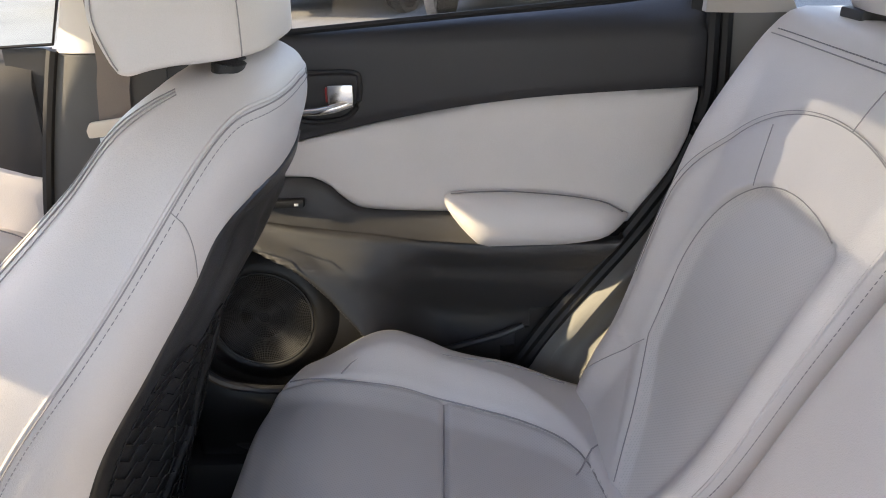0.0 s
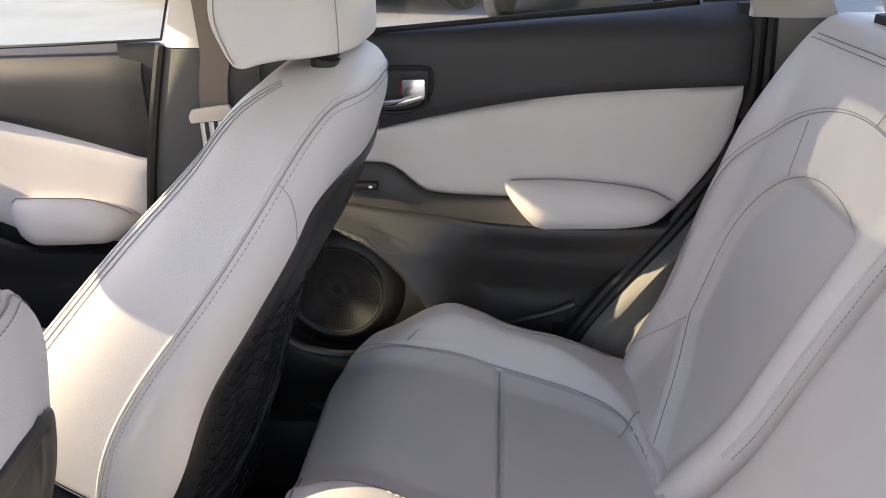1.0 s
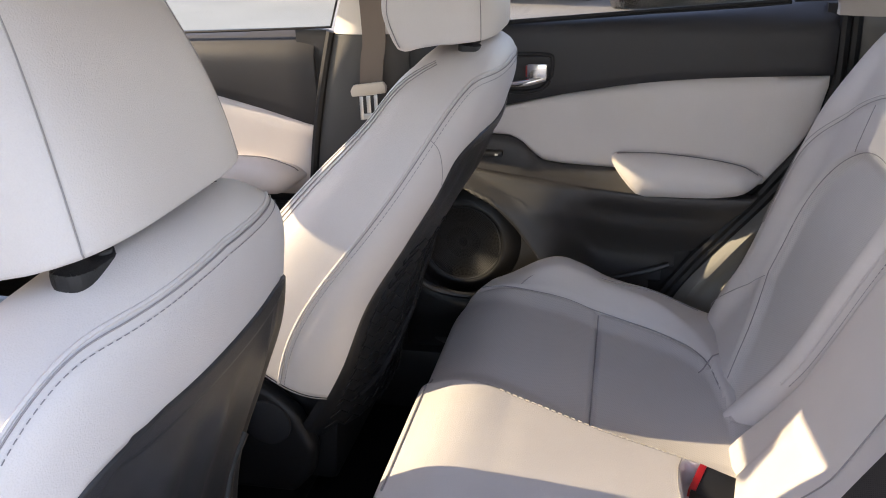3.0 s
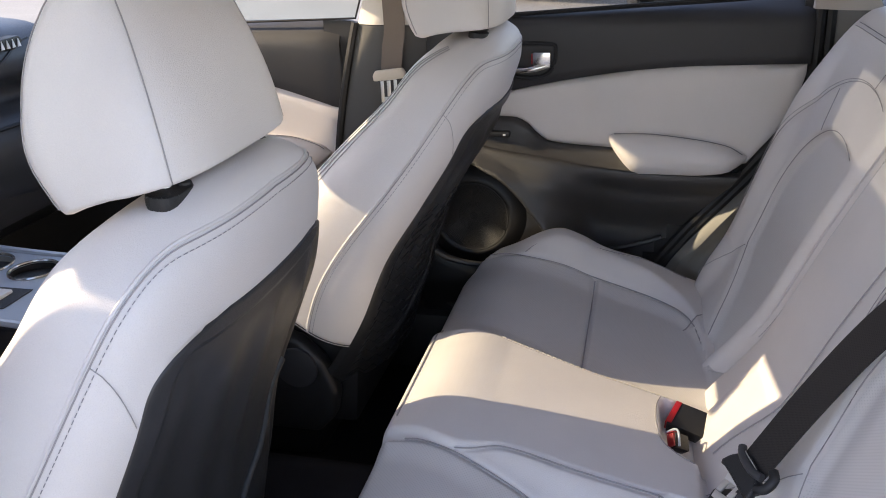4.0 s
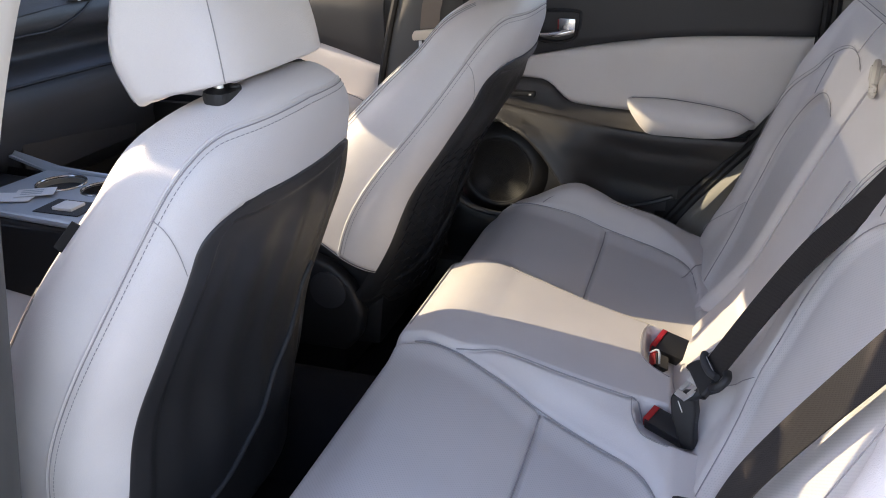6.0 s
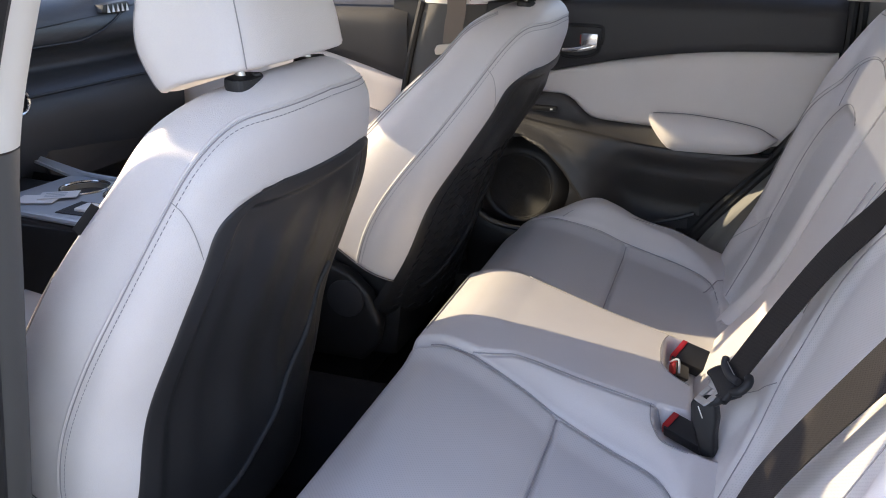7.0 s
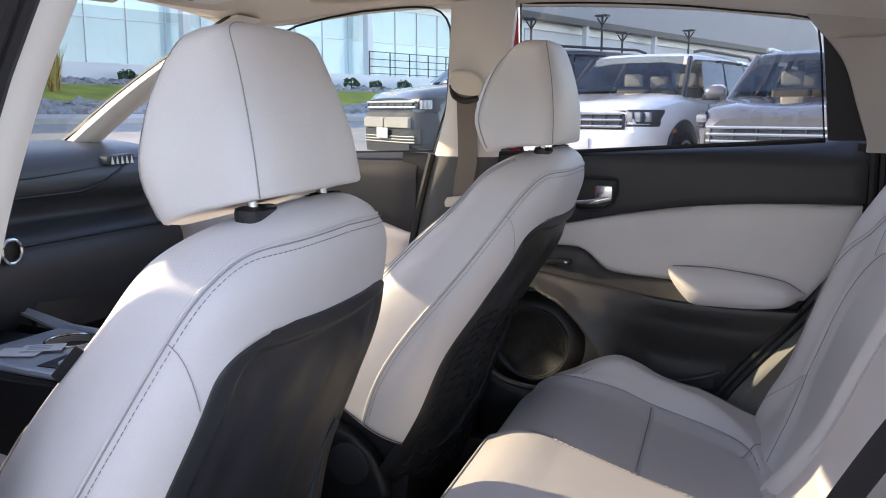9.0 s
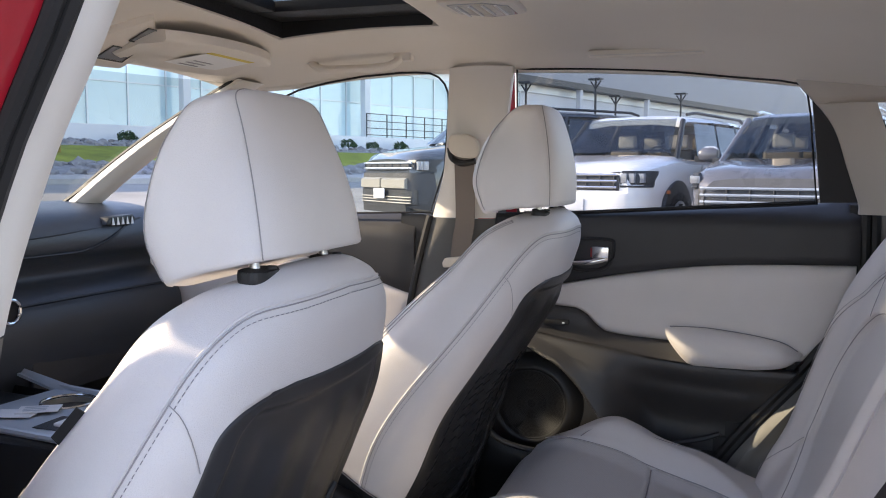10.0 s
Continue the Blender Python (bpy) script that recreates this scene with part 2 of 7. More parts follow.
def prism(outline, origin, ax, ay, depth, bevel=0.0, segs=2):
    """A flat outline (pairs along ax and ay from origin) thickened by depth (a vector), edges rounded."""
    bm = bmesh.new()
    o, ax, ay, dv = Vector(origin), Vector(ax), Vector(ay), Vector(depth)
    lo = [bm.verts.new(o + ax * p[0] + ay * p[1]) for p in outline]
    hi = [bm.verts.new(v.co + dv) for v in lo]
    bm.faces.new(lo)
    bm.faces.new(hi[::-1])
    k = len(lo)
    for i in range(k):
        bm.faces.new((lo[i], hi[i], hi[(i + 1) % k], lo[(i + 1) % k]))
    bmesh.ops.recalc_face_normals(bm, faces=bm.faces)
    if bevel:
        bmesh.ops.bevel(bm, geom=[e for e in bm.edges], offset=bevel, segments=segs, affect="EDGES", profile=0.6)
    return bm


def block(x0, x1, y0, y1, z0, z1, bevel=0.004, segs=2):
    return prism([(x0, y0), (x1, y0), (x1, y1), (x0, y1)], (0, 0, z0), (1, 0, 0), (0, 1, 0), (0, 0, z1 - z0), bevel, segs)


def disc(centre, axis, r, depth, n=32, bevel=0.0):
    a = Vector(axis).normalized()
    s = a.cross(Vector((0, 0, 1)) if abs(a.z) < 0.9 else Vector((1, 0, 0))).normalized()
    return prism([(r * math.cos(2 * math.pi * i / n), r * math.sin(2 * math.pi * i / n)) for i in range(n)], centre, s, a.cross(s), a * depth, bevel)


def panel(lo, hi, x0, x1, depth_at, nu=40, nv=14, roll=0.008, skirt=0.02, side=1):
    """A trim panel between two curves z = lo(x) and z = hi(x); its face lies at y = depth_at(x, z), its rim rolls back by skirt."""
    bm = bmesh.new()
    rows = []
    for i in range(-1, nu + 1):
        row = []
        u = min(max(i / (nu - 1), 0), 1)
        x = x0 + (x1 - x0) * u
        for j in range(-1, nv + 1):
            v = min(max(j / (nv - 1), 0), 1)
            z = lo(x) + (hi(x) - lo(x)) * v
            edge = min(u * abs(x1 - x0), (1 - u) * abs(x1 - x0), v * (hi(x) - lo(x)), (1 - v) * (hi(x) - lo(x)))
            y = depth_at(x, z) + side * (0.006 * (1 - min(edge / roll, 1)) ** 2)
            if i in (-1, nu) or j in (-1, nv):
                y += side * skirt
            row.append(bm.verts.new((x, y, z)))
        rows.append(row)
    for a, b in zip(rows, rows[1:]):
        for j in range(len(a) - 1):
            bm.faces.new((a[j], b[j], b[j + 1], a[j + 1]))
    bmesh.ops.recalc_face_normals(bm, faces=bm.faces)
    return bm


def finish(name, bm, mat, shade=True, angle=40):
    me = bpy.data.meshes.new(name)
    bm.to_mesh(me)
    bm.free()
    me.materials.append(mat)
    if shade:
        me.shade_smooth()
        me.set_sharp_from_angle(angle=radians(angle))
    return me


def part(name, bm, mat, parent, label="", shade=True, angle=40):
    """One mesh under a thing or a part."""
    ob = new(name, finish(name, bm, mat, shade, angle))
    ob.parent = parent
    return tagged(ob, label)


def thing(name, label, category, at=(0, 0, 0), group="", kind=""):
    """An empty that carries the parts of one thing."""
    ob = new(name)
    ob.location = at
    return tagged(ob, label, category, group, kind)


def single(name, bm, mat, label, category, group="", kind="", angle=40):
    return tagged(new(name, finish(name, bm, mat, True, angle)), label, category, group, kind)


def merge(*bms):
    """Several pieces of one part in one mesh."""
    out = bmesh.new()
    for b in bms:
        me = bpy.data.meshes.new("tmp")
        b.to_mesh(me)
        b.free()
        out.from_mesh(me)
        bpy.data.meshes.remove(me)
    return out


def mirror_y(bm, centre=0.5):
    """The same piece on the other side of the car."""
    for v in bm.verts:
        v.co.y = 2 * centre - v.co.y
    bmesh.ops.reverse_faces(bm, faces=bm.faces)
    return bm


def dashes(points, length=0.0045, gap=0.003, r=0.0007):
    """A row of stitches along a line."""
    P = [Vector(p) for p in points]
    acc = [0.0]
    for a, b in zip(P, P[1:]):
        acc.append(acc[-1] + (b - a).length)

    def at(s):
        i = min(max(int(np.searchsorted(acc, s)) - 1, 0), len(P) - 2)
        f = (s - acc[i]) / max(acc[i + 1] - acc[i], 1e-9)
        return P[i].lerp(P[i + 1], min(max(f, 0), 1))

    out = bmesh.new()
    s = 0.0
    while s + length < acc[-1]:
        a, b = at(s), at(s + length)
        d = (b - a).normalized()
        side = d.cross(Vector((0, 0, 1)) if abs(d.z) < 0.9 else Vector((1, 0, 0))).normalized()
        up = side.cross(d)
        v = [out.verts.new(q) for q in (a + side * r, a + up * r, a - side * r, a - up * r, b + side * r, b + up * r, b - side * r, b - up * r)]
        for j in range(4):
            out.faces.new((v[j], v[(j + 1) % 4], v[4 + (j + 1) % 4], v[4 + j]))
        s += length + gap
    return out

# ---- the car's shell: x runs to the rear, y to the passenger side, z up; the middle of the car is y = 0.5 ----
def groove(d, w):
    return math.exp(-(d / w) ** 2)


def tumble(z, base=1.2):
    """The side of the car at a height: upright to the belt, leaning in above it."""
    return base - 0.28 * max(z - 1.05, 0.0)


def strip(z0, z1, left, right, depth_at, nu=8, nv=24, skirt=0.02, side=1):
    """An upright trim piece between x = left(z) and x = right(z)."""
    bm = bmesh.new()
    rows = []
    for j in range(-1, nv + 1):
        v = min(max(j / (nv - 1), 0), 1)
        z = z0 + (z1 - z0) * v
        row = []
        for i in range(-1, nu + 1):
            u = min(max(i / (nu - 1), 0), 1)
            x = left(z) + (right(z) - left(z)) * u
            y = depth_at(x, z, u)
            if i in (-1, nu) or j in (-1, nv):
                y += side * skirt
            row.append(bm.verts.new((x, y, z)))
        rows.append(row)
    for a, b in zip(rows, rows[1:]):
        for j in range(len(a) - 1):
            bm.faces.new((a[j], a[j + 1], b[j + 1], b[j]))
    bmesh.ops.recalc_face_normals(bm, faces=bm.faces)
    return bm


def pane(outline, base=1.2, thick=0.004, mirrored=False):
    """A side window's glass from its outline in x and z."""
    bm = bmesh.new()
    lo = [bm.verts.new((x, tumble(z, base), z)) for x, z in outline]
    hi = [bm.verts.new((x, tumble(z, base) + thick, z)) for x, z in outline]
    bm.faces.new(lo)
    bm.faces.new(hi[::-1])
    for i in range(len(lo)):
        k = (i + 1) % len(lo)
        bm.faces.new((lo[i], hi[i], hi[k], lo[k]))
    bmesh.ops.recalc_face_normals(bm, faces=bm.faces)
    return mirror_y(bm) if mirrored else bm


# floor, tunnel and sill
single("floor", block(-1.7, 1.1, -0.24, 1.24, 0.20, 0.26, 0.01), CARPET, "black carpet on the car floor", "floor", kind="structure")
single("floor_tunnel", prism([(0.36, 0.25), (0.40, 0.36), (0.46, 0.40), (0.54, 0.40), (0.60, 0.36), (0.64, 0.25)], (-1.6, 0, 0), (0, 1, 0), (0, 0, 1), (1.9, 0, 0), 0.02), CARPET, "black carpeted tunnel along the car floor", "floor", kind="structure")
for mirrored in (False, True):
    sill = block(-1.6, 0.6, 1.10, 1.30, 0.22, 0.40, 0.02)
    single("door_sill", mirror_y(sill) if mirrored else sill, BLACK, "black plastic door sill along the floor", "sill", kind="structure")

# headliner with the sunroof's opening
edge_z = smooth([(-1.12, 1.332), (-0.86, 1.344), (-0.69, 1.36), (-0.55, 1.366), (-0.33, 1.363), (0.0, 1.347), (0.23, 1.320), (0.38, 1.300), (1.0, 1.22)])
ROOF_X = (-0.76, -0.42)
ROOF_Y = (0.14, 0.86)


def liner_at(x, y):
    s = min(abs(y - 0.5) / 0.614, 1.0)
    rise = 0.068 * (1 - s**3.2)
    front = -0.055 * (1 - step(-1.05, -0.77, x))
    return edge_z(x) + rise + front * (1 - s)


xs = [-1.05, -1.01, -0.96, -0.90, -0.86, -0.82, -0.785, ROOF_X[0], -0.68, -0.60, -0.52, ROOF_X[1], -0.395, -0.37, -0.32, -0.24, -0.16, -0.08, 0.0, 0.08, 0.16, 0.24, 0.32, 0.4, 0.5, 0.6, 0.75, 0.9, 1.0]
ys = [-0.114, -0.106, -0.09, -0.06, -0.03, 0.0, 0.04, 0.08, 0.115, ROOF_Y[0], 0.2, 0.3, 0.4, 0.5, 0.6, 0.7, 0.8, ROOF_Y[1], 0.885, 0.92, 0.96, 1.0, 1.03, 1.06, 1.09, 1.106, 1.114]


def liner_bm():
    bm = bmesh.new()
    low = [[None] * len(ys) for _ in xs]
    for i, x in enumerate(xs):
        for j, y in enumerate(ys):
            z = liner_at(x, y)
            lead = min(x + 0.90, 0) / 0.13 * 0.09 * (1 - min(abs(y - 0.5) / 0.6, 1) ** 2)
            if ROOF_X[0] - 0.03 <= x <= ROOF_X[1] + 0.03 and ROOF_Y[0] - 0.03 <= y <= ROOF_Y[1] + 0.03:
                z -= 0.006
            low[i][j] = bm.verts.new((x + lead, y, z))
    for i in range(len(xs) - 1):
        for j in range(len(ys) - 1):
            if ROOF_X[0] <= xs[i] < ROOF_X[1] and ROOF_Y[0] <= ys[j] < ROOF_Y[1]:
                continue
            bm.faces.new((low[i][j], low[i][j + 1], low[i + 1][j + 1], low[i + 1][j]))
    rim = [e for e in bm.edges if e.is_boundary]
    up = bmesh.ops.extrude_edge_only(bm, edges=rim)
    for v in up["geom"]:
        if isinstance(v, bmesh.types.BMVert):
            v.co.z += 0.05
    bmesh.ops.recalc_face_normals(bm, faces=bm.faces)
    return bm


single("ceiling", liner_bm(), LINER, "beige-grey cloth headliner of the car", "headliner", kind="structure")
single("roof_skin", block(-1.1, 1.05, -0.13, 0.13, 1.45, 1.47, 0.01), RED_PAINT, "red painted roof panel above the headliner", "roof", kind="structure")
for x0, x1, y0, y1 in ((-1.1, 1.05, 0.87, 1.13), (-0.43, 1.05, 0.13, 0.87), (-1.1, -0.77, 0.13, 0.87)):
    single("roof_skin", block(x0, x1, y0, y1, 1.45, 1.47, 0.01), RED_PAINT, "red painted roof panel above the headliner", "roof", kind="structure")

sunroof = thing("sunroof", "closed sunroof of dark glass in a black frame", "sunroof")
part("glass", sheet(5, 5, lambda u, v: (ROOF_X[0] + 0.004 + (ROOF_X[1] - ROOF_X[0] - 0.008) * u, ROOF_Y[0] + 0.004 + (ROOF_Y[1] - ROOF_Y[0] - 0.008) * v, 1.464)), ROOFGLASS, sunroof, "dark tinted roof glass")
for name, bx in (("frame", (ROOF_X[0] + 0.002, ROOF_X[0] + 0.05, ROOF_Y[0] + 0.05, ROOF_Y[1] - 0.102)), ("frame", (ROOF_X[1] - 0.015, ROOF_X[1] - 0.002, ROOF_Y[0] + 0.05, ROOF_Y[1] - 0.102)), ("frame", (ROOF_X[0] + 0.002, ROOF_X[1] - 0.002, ROOF_Y[0] + 0.002, ROOF_Y[0] + 0.048)), ("frame", (ROOF_X[0] + 0.002, ROOF_X[1] - 0.002, ROOF_Y[1] - 0.100, ROOF_Y[1] - 0.002))):
    part(name, block(*bx, 1.438, 1.459, 0.004), BLACK, sunroof)



def roof_sleeve(u, v):
    """The black lining of the opening, round its rim and up to the glass."""
    x0, x1, y0, y1 = ROOF_X[0] + 0.003, ROOF_X[1] - 0.003, ROOF_Y[0] + 0.003, ROOF_Y[1] - 0.003
    k = (u % 1.0) * 4
    f = k - int(k)
    x, y = ((x0 + (x1 - x0) * f, y0), (x1, y0 + (y1 - y0) * f), (x1 - (x1 - x0) * f, y1), (x0, y1 - (y1 - y0) * f))[int(k)]
    low = liner_at(x, y) - 0.004
    return (x, y, low + (1.458 - low) * v)


part("sleeve", sheet(64, 3, roof_sleeve, flip=True), BLACK, sunroof, "black lining of the roof opening")
single("roof_side_trim", tube([(x, tumble(edge_z(x), 1.2) + 0.014, edge_z(x) + 0.008) for x in np.linspace(-1.03, 0.60, 40)], 0.017, 8), LINER, "beige cloth-covered edge of the headliner", "headliner", kind="structure")

# windscreen, its header and the far front pillar
pillar_lines = ((-1.56, 1.02, 1.035), (-1.04, 1.04, 1.335))
screen = thing("windscreen", "clear curved windscreen in a black rubber edge", "windscreen", kind="structure")


def screen_at(u, v):
    y = -0.06 + 1.12 * u
    bow = 0.16 * (1 - (2 * u - 1) ** 2)
    return (-1.562 + 0.567 * v - bow, y, 1.02 + 0.325 * v)


part("pane", sheet(17, 9, screen_at), SCREEN, screen)
part("seal", tube([screen_at(1, v / 10) for v in range(11)], 0.008), RUBBER, screen)
part("seal", tube([screen_at(0, v / 10) for v in range(11)], 0.008), RUBBER, screen)
for mirrored in (False, True):
    rings = []
    for i in range(13):
        s = i / 12
        x, z = -1.55 + 0.565 * s, 1.02 + 0.335 * s
        w = 0.076 - 0.022 * s
        bend = 0.02 * math.sin(math.pi * s)
        rings.append([(x + a * w, 1.062 - 0.004 * a + b * 0.03 - 0.010 * math.sin(math.pi * a), z + bend - a * 0.012) for a, b in ((0, 0), (0.2, -0.25), (0.5, -0.35), (0.8, -0.2), (1, 0.1), (1, 1), (0.5, 1.3), (0, 1))])
    edge = tube([(r[0][0] - 0.004, r[0][1] + 0.004, r[0][2]) for r in rings], 0.006, 6)
    single("screen_seal", mirror_y(edge) if mirrored else edge, RUBBER, "black edge of the windscreen along its pillar", "seal", kind="structure")
    bm = loft(rings)
    single("front_pillar", mirror_y(bm) if mirrored else bm, PILLAR, "pale grey plastic trim on the windscreen pillar", "pillar trim", kind="structure")

# unseen mirror, added to block the sun from the passenger seat's upper side
mirror = thing("shading_mirror", "unseen black rear view mirror added to shade the passenger seat", "mirror")
part("casing", prism([(0.375, 1.225), (0.39, 1.285), (0.61, 1.285), (0.625, 1.225), (0.60, 1.212), (0.40, 1.212)], (-1.125, 0, 0), (0, 1, 0), (0, 0, 1), (0.025, 0, 0), 0.008), BLACK, mirror)
part("glass", prism([(0.385, 1.228), (0.398, 1.277), (0.602, 1.277), (0.615, 1.228), (0.595, 1.220), (0.405, 1.220)], (-1.0985, 0, 0), (0, 1, 0), (0, 0, 1), (0.001, 0, 0)), STEEL, mirror)
part("mount", prism([(0.43, 1.275), (0.42, 1.345), (0.58, 1.345), (0.57, 1.275)], (-1.15, 0, 0), (0, 1, 0), (0, 0, 1), (0.03, 0, 0), 0.006), BLACK, mirror)

# centre pillars
bp_left = smooth([(0.40, -0.66), (0.80, -0.600), (0.845, -0.592), (1.03, -0.548), (1.15, -0.508), (1.31, -0.484), (1.37, -0.476)])
bp_right = smooth([(0.40, -0.44), (0.80, -0.41), (1.03, -0.395), (1.15, -0.375), (1.31, -0.345), (1.37, -0.335)])
near_edge = smooth([(0.42, -0.555), (0.62, -0.512), (0.88, -0.464), (1.0, -0.441), (1.14, -0.386), (1.26, -0.319), (1.38, -0.266)])
for mirrored in (False, True):
    bow = lambda x, z, u: (1.149 if mirrored else tumble(z, 1.185)) - 0.018 * math.sin(math.pi * min(max(u, 0), 1)) ** 0.7
    right = (lambda z: near_edge(z) - 0.006) if mirrored else bp_right
    top = strip(1.012 if mirrored else 1.036, 1.366, bp_left, right, bow)
    low = strip(0.38, 1.010 if mirrored else 1.034, bp_left, right, bow)
    single("centre_pillar_upper", mirror_y(top) if mirrored else top, PILLAR, "pale grey plastic upper trim of the centre pillar", "pillar trim", kind="structure")
    single("centre_pillar_lower", mirror_y(low) if mirrored else low, GREYTRIM, "dark grey plastic lower trim of the centre pillar", "pillar trim", kind="structure")


# return of the near centre pillar towards the open door: trim, seal, red painted flange
def near_strip(z0, z1, a, b, nv=20):
    """A strip beside the open door between two offsets (dx, dy) from the pillar's edge."""
    return sheet(nv, 6, lambda u, v: (near_edge(z0 + (z1 - z0) * u) + a[0] + (b[0] - a[0]) * v + 0.006 * math.sin(math.pi * v), -0.15 + a[1] + (b[1] - a[1]) * v, z0 + (z1 - z0) * u))


single("pillar_return_upper", near_strip(1.012, 1.40, (-0.002, 0.0), (0.003, -0.040)), PILLAR, "pale grey plastic edge of the centre pillar", "pillar trim", kind="structure")
single("pillar_return_lower", near_strip(0.42, 1.010, (-0.002, 0.0), (0.003, -0.040)), GREYTRIM, "dark grey plastic edge of the centre pillar", "pillar trim", kind="structure")
opening_seal = thing("door_opening_seal", "black rubber seal round the door opening", "seal", kind="structure")
for dx, dy, r in ((0.0, -0.046, 0.008), (0.0, -0.059, 0.007)):
    part("seal_lip", tube([(near_edge(z) + dx, -0.15 + dy, z) for z in np.linspace(0.42, 1.40, 30)], r, 8), RUBBER, opening_seal)
single("painted_door_frame", near_strip(0.40, 1.40, (-0.002, -0.064), (-0.012, -0.21)), RED_PAINT, "red painted body flange of the door opening", "car body", kind="structure")

# closing pieces behind and on the driver's side, with their windows
single("wall_firewall", block(-1.90, -1.84, -0.2, 1.2, 0.2, 1.0, 0.01), CARPET, "black insulated bulkhead behind the dashboard", "bulkhead", kind="structure")
single("tailgate", merge(block(1.0, 1.05, -0.2, 1.2, 0.2, 1.03), block(1.0, 1.05, -0.2, -0.05, 1.03, 1.40), block(1.0, 1.05, 1.05, 1.2, 1.03, 1.40), block(1.0, 1.05, -0.2, 1.2, 1.30, 1.45)), GREYTRIM, "dark grey inside of the tailgate", "tailgate", kind="structure")
single("tailgate_window", block(1.018, 1.024, -0.05, 1.05, 1.03, 1.30, 0.0), PRIVACY, "dark tinted tailgate glass", "window", kind="structure")
near_door = thing("door_driver", "closed driver's door with charcoal trim and clear window", "car door", kind="structure")
part("panel", mirror_y(panel(straight([(-1.7, 0.36), (-0.6, 0.36)]), straight([(-1.7, 1.02), (-0.555, 1.038)]), -1.68, -0.555, lambda x, z: 1.19 - 0.03 * math.sin(3 * z), 20, 10)), CHARCOAL, near_door)
part("window", pane([(-1.30, 1.06), (-0.565, 1.045), (-0.515, 1.15), (-0.49, 1.31), (-0.52, 1.356), (-0.69, 1.352), (-0.86, 1.328), (-1.05, 1.27)], mirrored=True), PANE, near_door)
# unseen sheet across the window's front half, added to shade the driver's seat
part("sun_blocker", mirror_y(pane([(-1.60, 1.03), (-0.90, 1.03), (-0.905, 1.20), (-0.915, 1.365), (-1.05, 1.335), (-1.30, 1.20)], 1.20, 0.02)), BLACK, near_door, "unseen black sheet added to keep the sun off the driver's seat")
part("sill", block(-1.7, -0.5, -0.30, -0.19, 0.95, 1.03, 0.01), RED_PAINT, near_door)
rear_quarter_near = block(0.42, 1.05, -0.26, -0.17, 0.3, 1.06, 0.01)
single("wall_rear_quarter", rear_quarter_near, GREYTRIM, "dark grey rear quarter trim beside the seat", "quarter trim", kind="structure")
single("wall_rear_pillar", strip(1.06, 1.36, straight([(1.06, 0.42), (1.36, 0.27)]), straight([(1.06, 0.75), (1.36, 0.7)]), lambda x, z, u: -(tumble(z, 1.17)) + 1.0, side=-1), PILLAR, "pale grey rear pillar trim", "pillar trim", kind="structure")

# far rear pillar and quarter
rp_left = smooth([(1.075, 0.356), (1.15, 0.328), (1.227, 0.299), (1.32, 0.224)])
rp_right = straight([(1.06, 0.47), (1.18, 0.400), (1.275, 0.364), (1.288, 1.0)])
# headliner's beige-grey made darker: the shade at the rear is in the colour
SHADED_REARTRIM = material("shaded_beige_grey_rear_plastic", (0.50, 0.465, 0.43), 0.6, vary=0.05, grain=900, bump=0.3)
single("rear_pillar_upper", strip(1.06, 1.325, rp_left, rp_right, lambda x, z, u: tumble(z, 1.186) - 0.012 * math.sin(math.pi * u) - 0.03 * u, 12, 80), SHADED_REARTRIM, "pale grey plastic trim on the rear pillar", "pillar trim", kind="structure")
single("rear_pillar_back", strip(1.06, 1.288, straight([(1.06, 0.80), (1.288, 0.70)]), straight([(1.06, 1.0), (1.29, 1.0)]), lambda x, z, u: tumble(z, 1.16), 6, 10), SHADED_REARTRIM, "pale grey plastic trim beside the tailgate", "pillar trim", kind="structure")
single("quarter_window", pane([(0.45, 1.06), (0.385, 1.18), (0.35, 1.28), (0.70, 1.28), (0.81, 1.06)], 1.200), PRIVACY, "tinted fixed quarter window behind the rear door", "window", kind="structure").visible_shadow = False
QUARTER = material("grey_quarter_plastic", (0.17, 0.165, 0.155), 0.55, vary=0.08, grain=1100, bump=0.3)
quarter_edge = smooth([(0.30, 0.05), (0.52, 0.112), (0.60, 0.166), (0.745, 0.284), (0.866, 0.362), (0.965, 0.392), (1.06, 0.392)])


def quarter_at(x, z, u):
    """The wheel arch trim: a rolled edge beside the door, a hollow, then a second swelling towards the seat."""
    d = x - quarter_edge(z)
    low = step(0.80, 0.66, z)
    y = 1.198 - 0.06 * step(0.0, 0.20, u) - 0.06 * step(0.75, 0.45, z) * step(0.0, 0.22, u)
    y -= 0.022 * groove(d - 0.030 - 0.05 * (z - 0.55), 0.020) * low
    y += 0.020 * groove(d - 0.085, 0.026) * low
    return y - 0.024 * groove(d - 0.15, 0.03) * step(0.74, 0.60, z)


single("rear_quarter_lower", strip(0.30, 1.058, quarter_edge, straight([(0.3, 1.0), (1.06, 1.0)]), quarter_at, 90, 50), QUARTER, "grey plastic rear quarter trim beside the seat", "quarter trim", kind="structure")

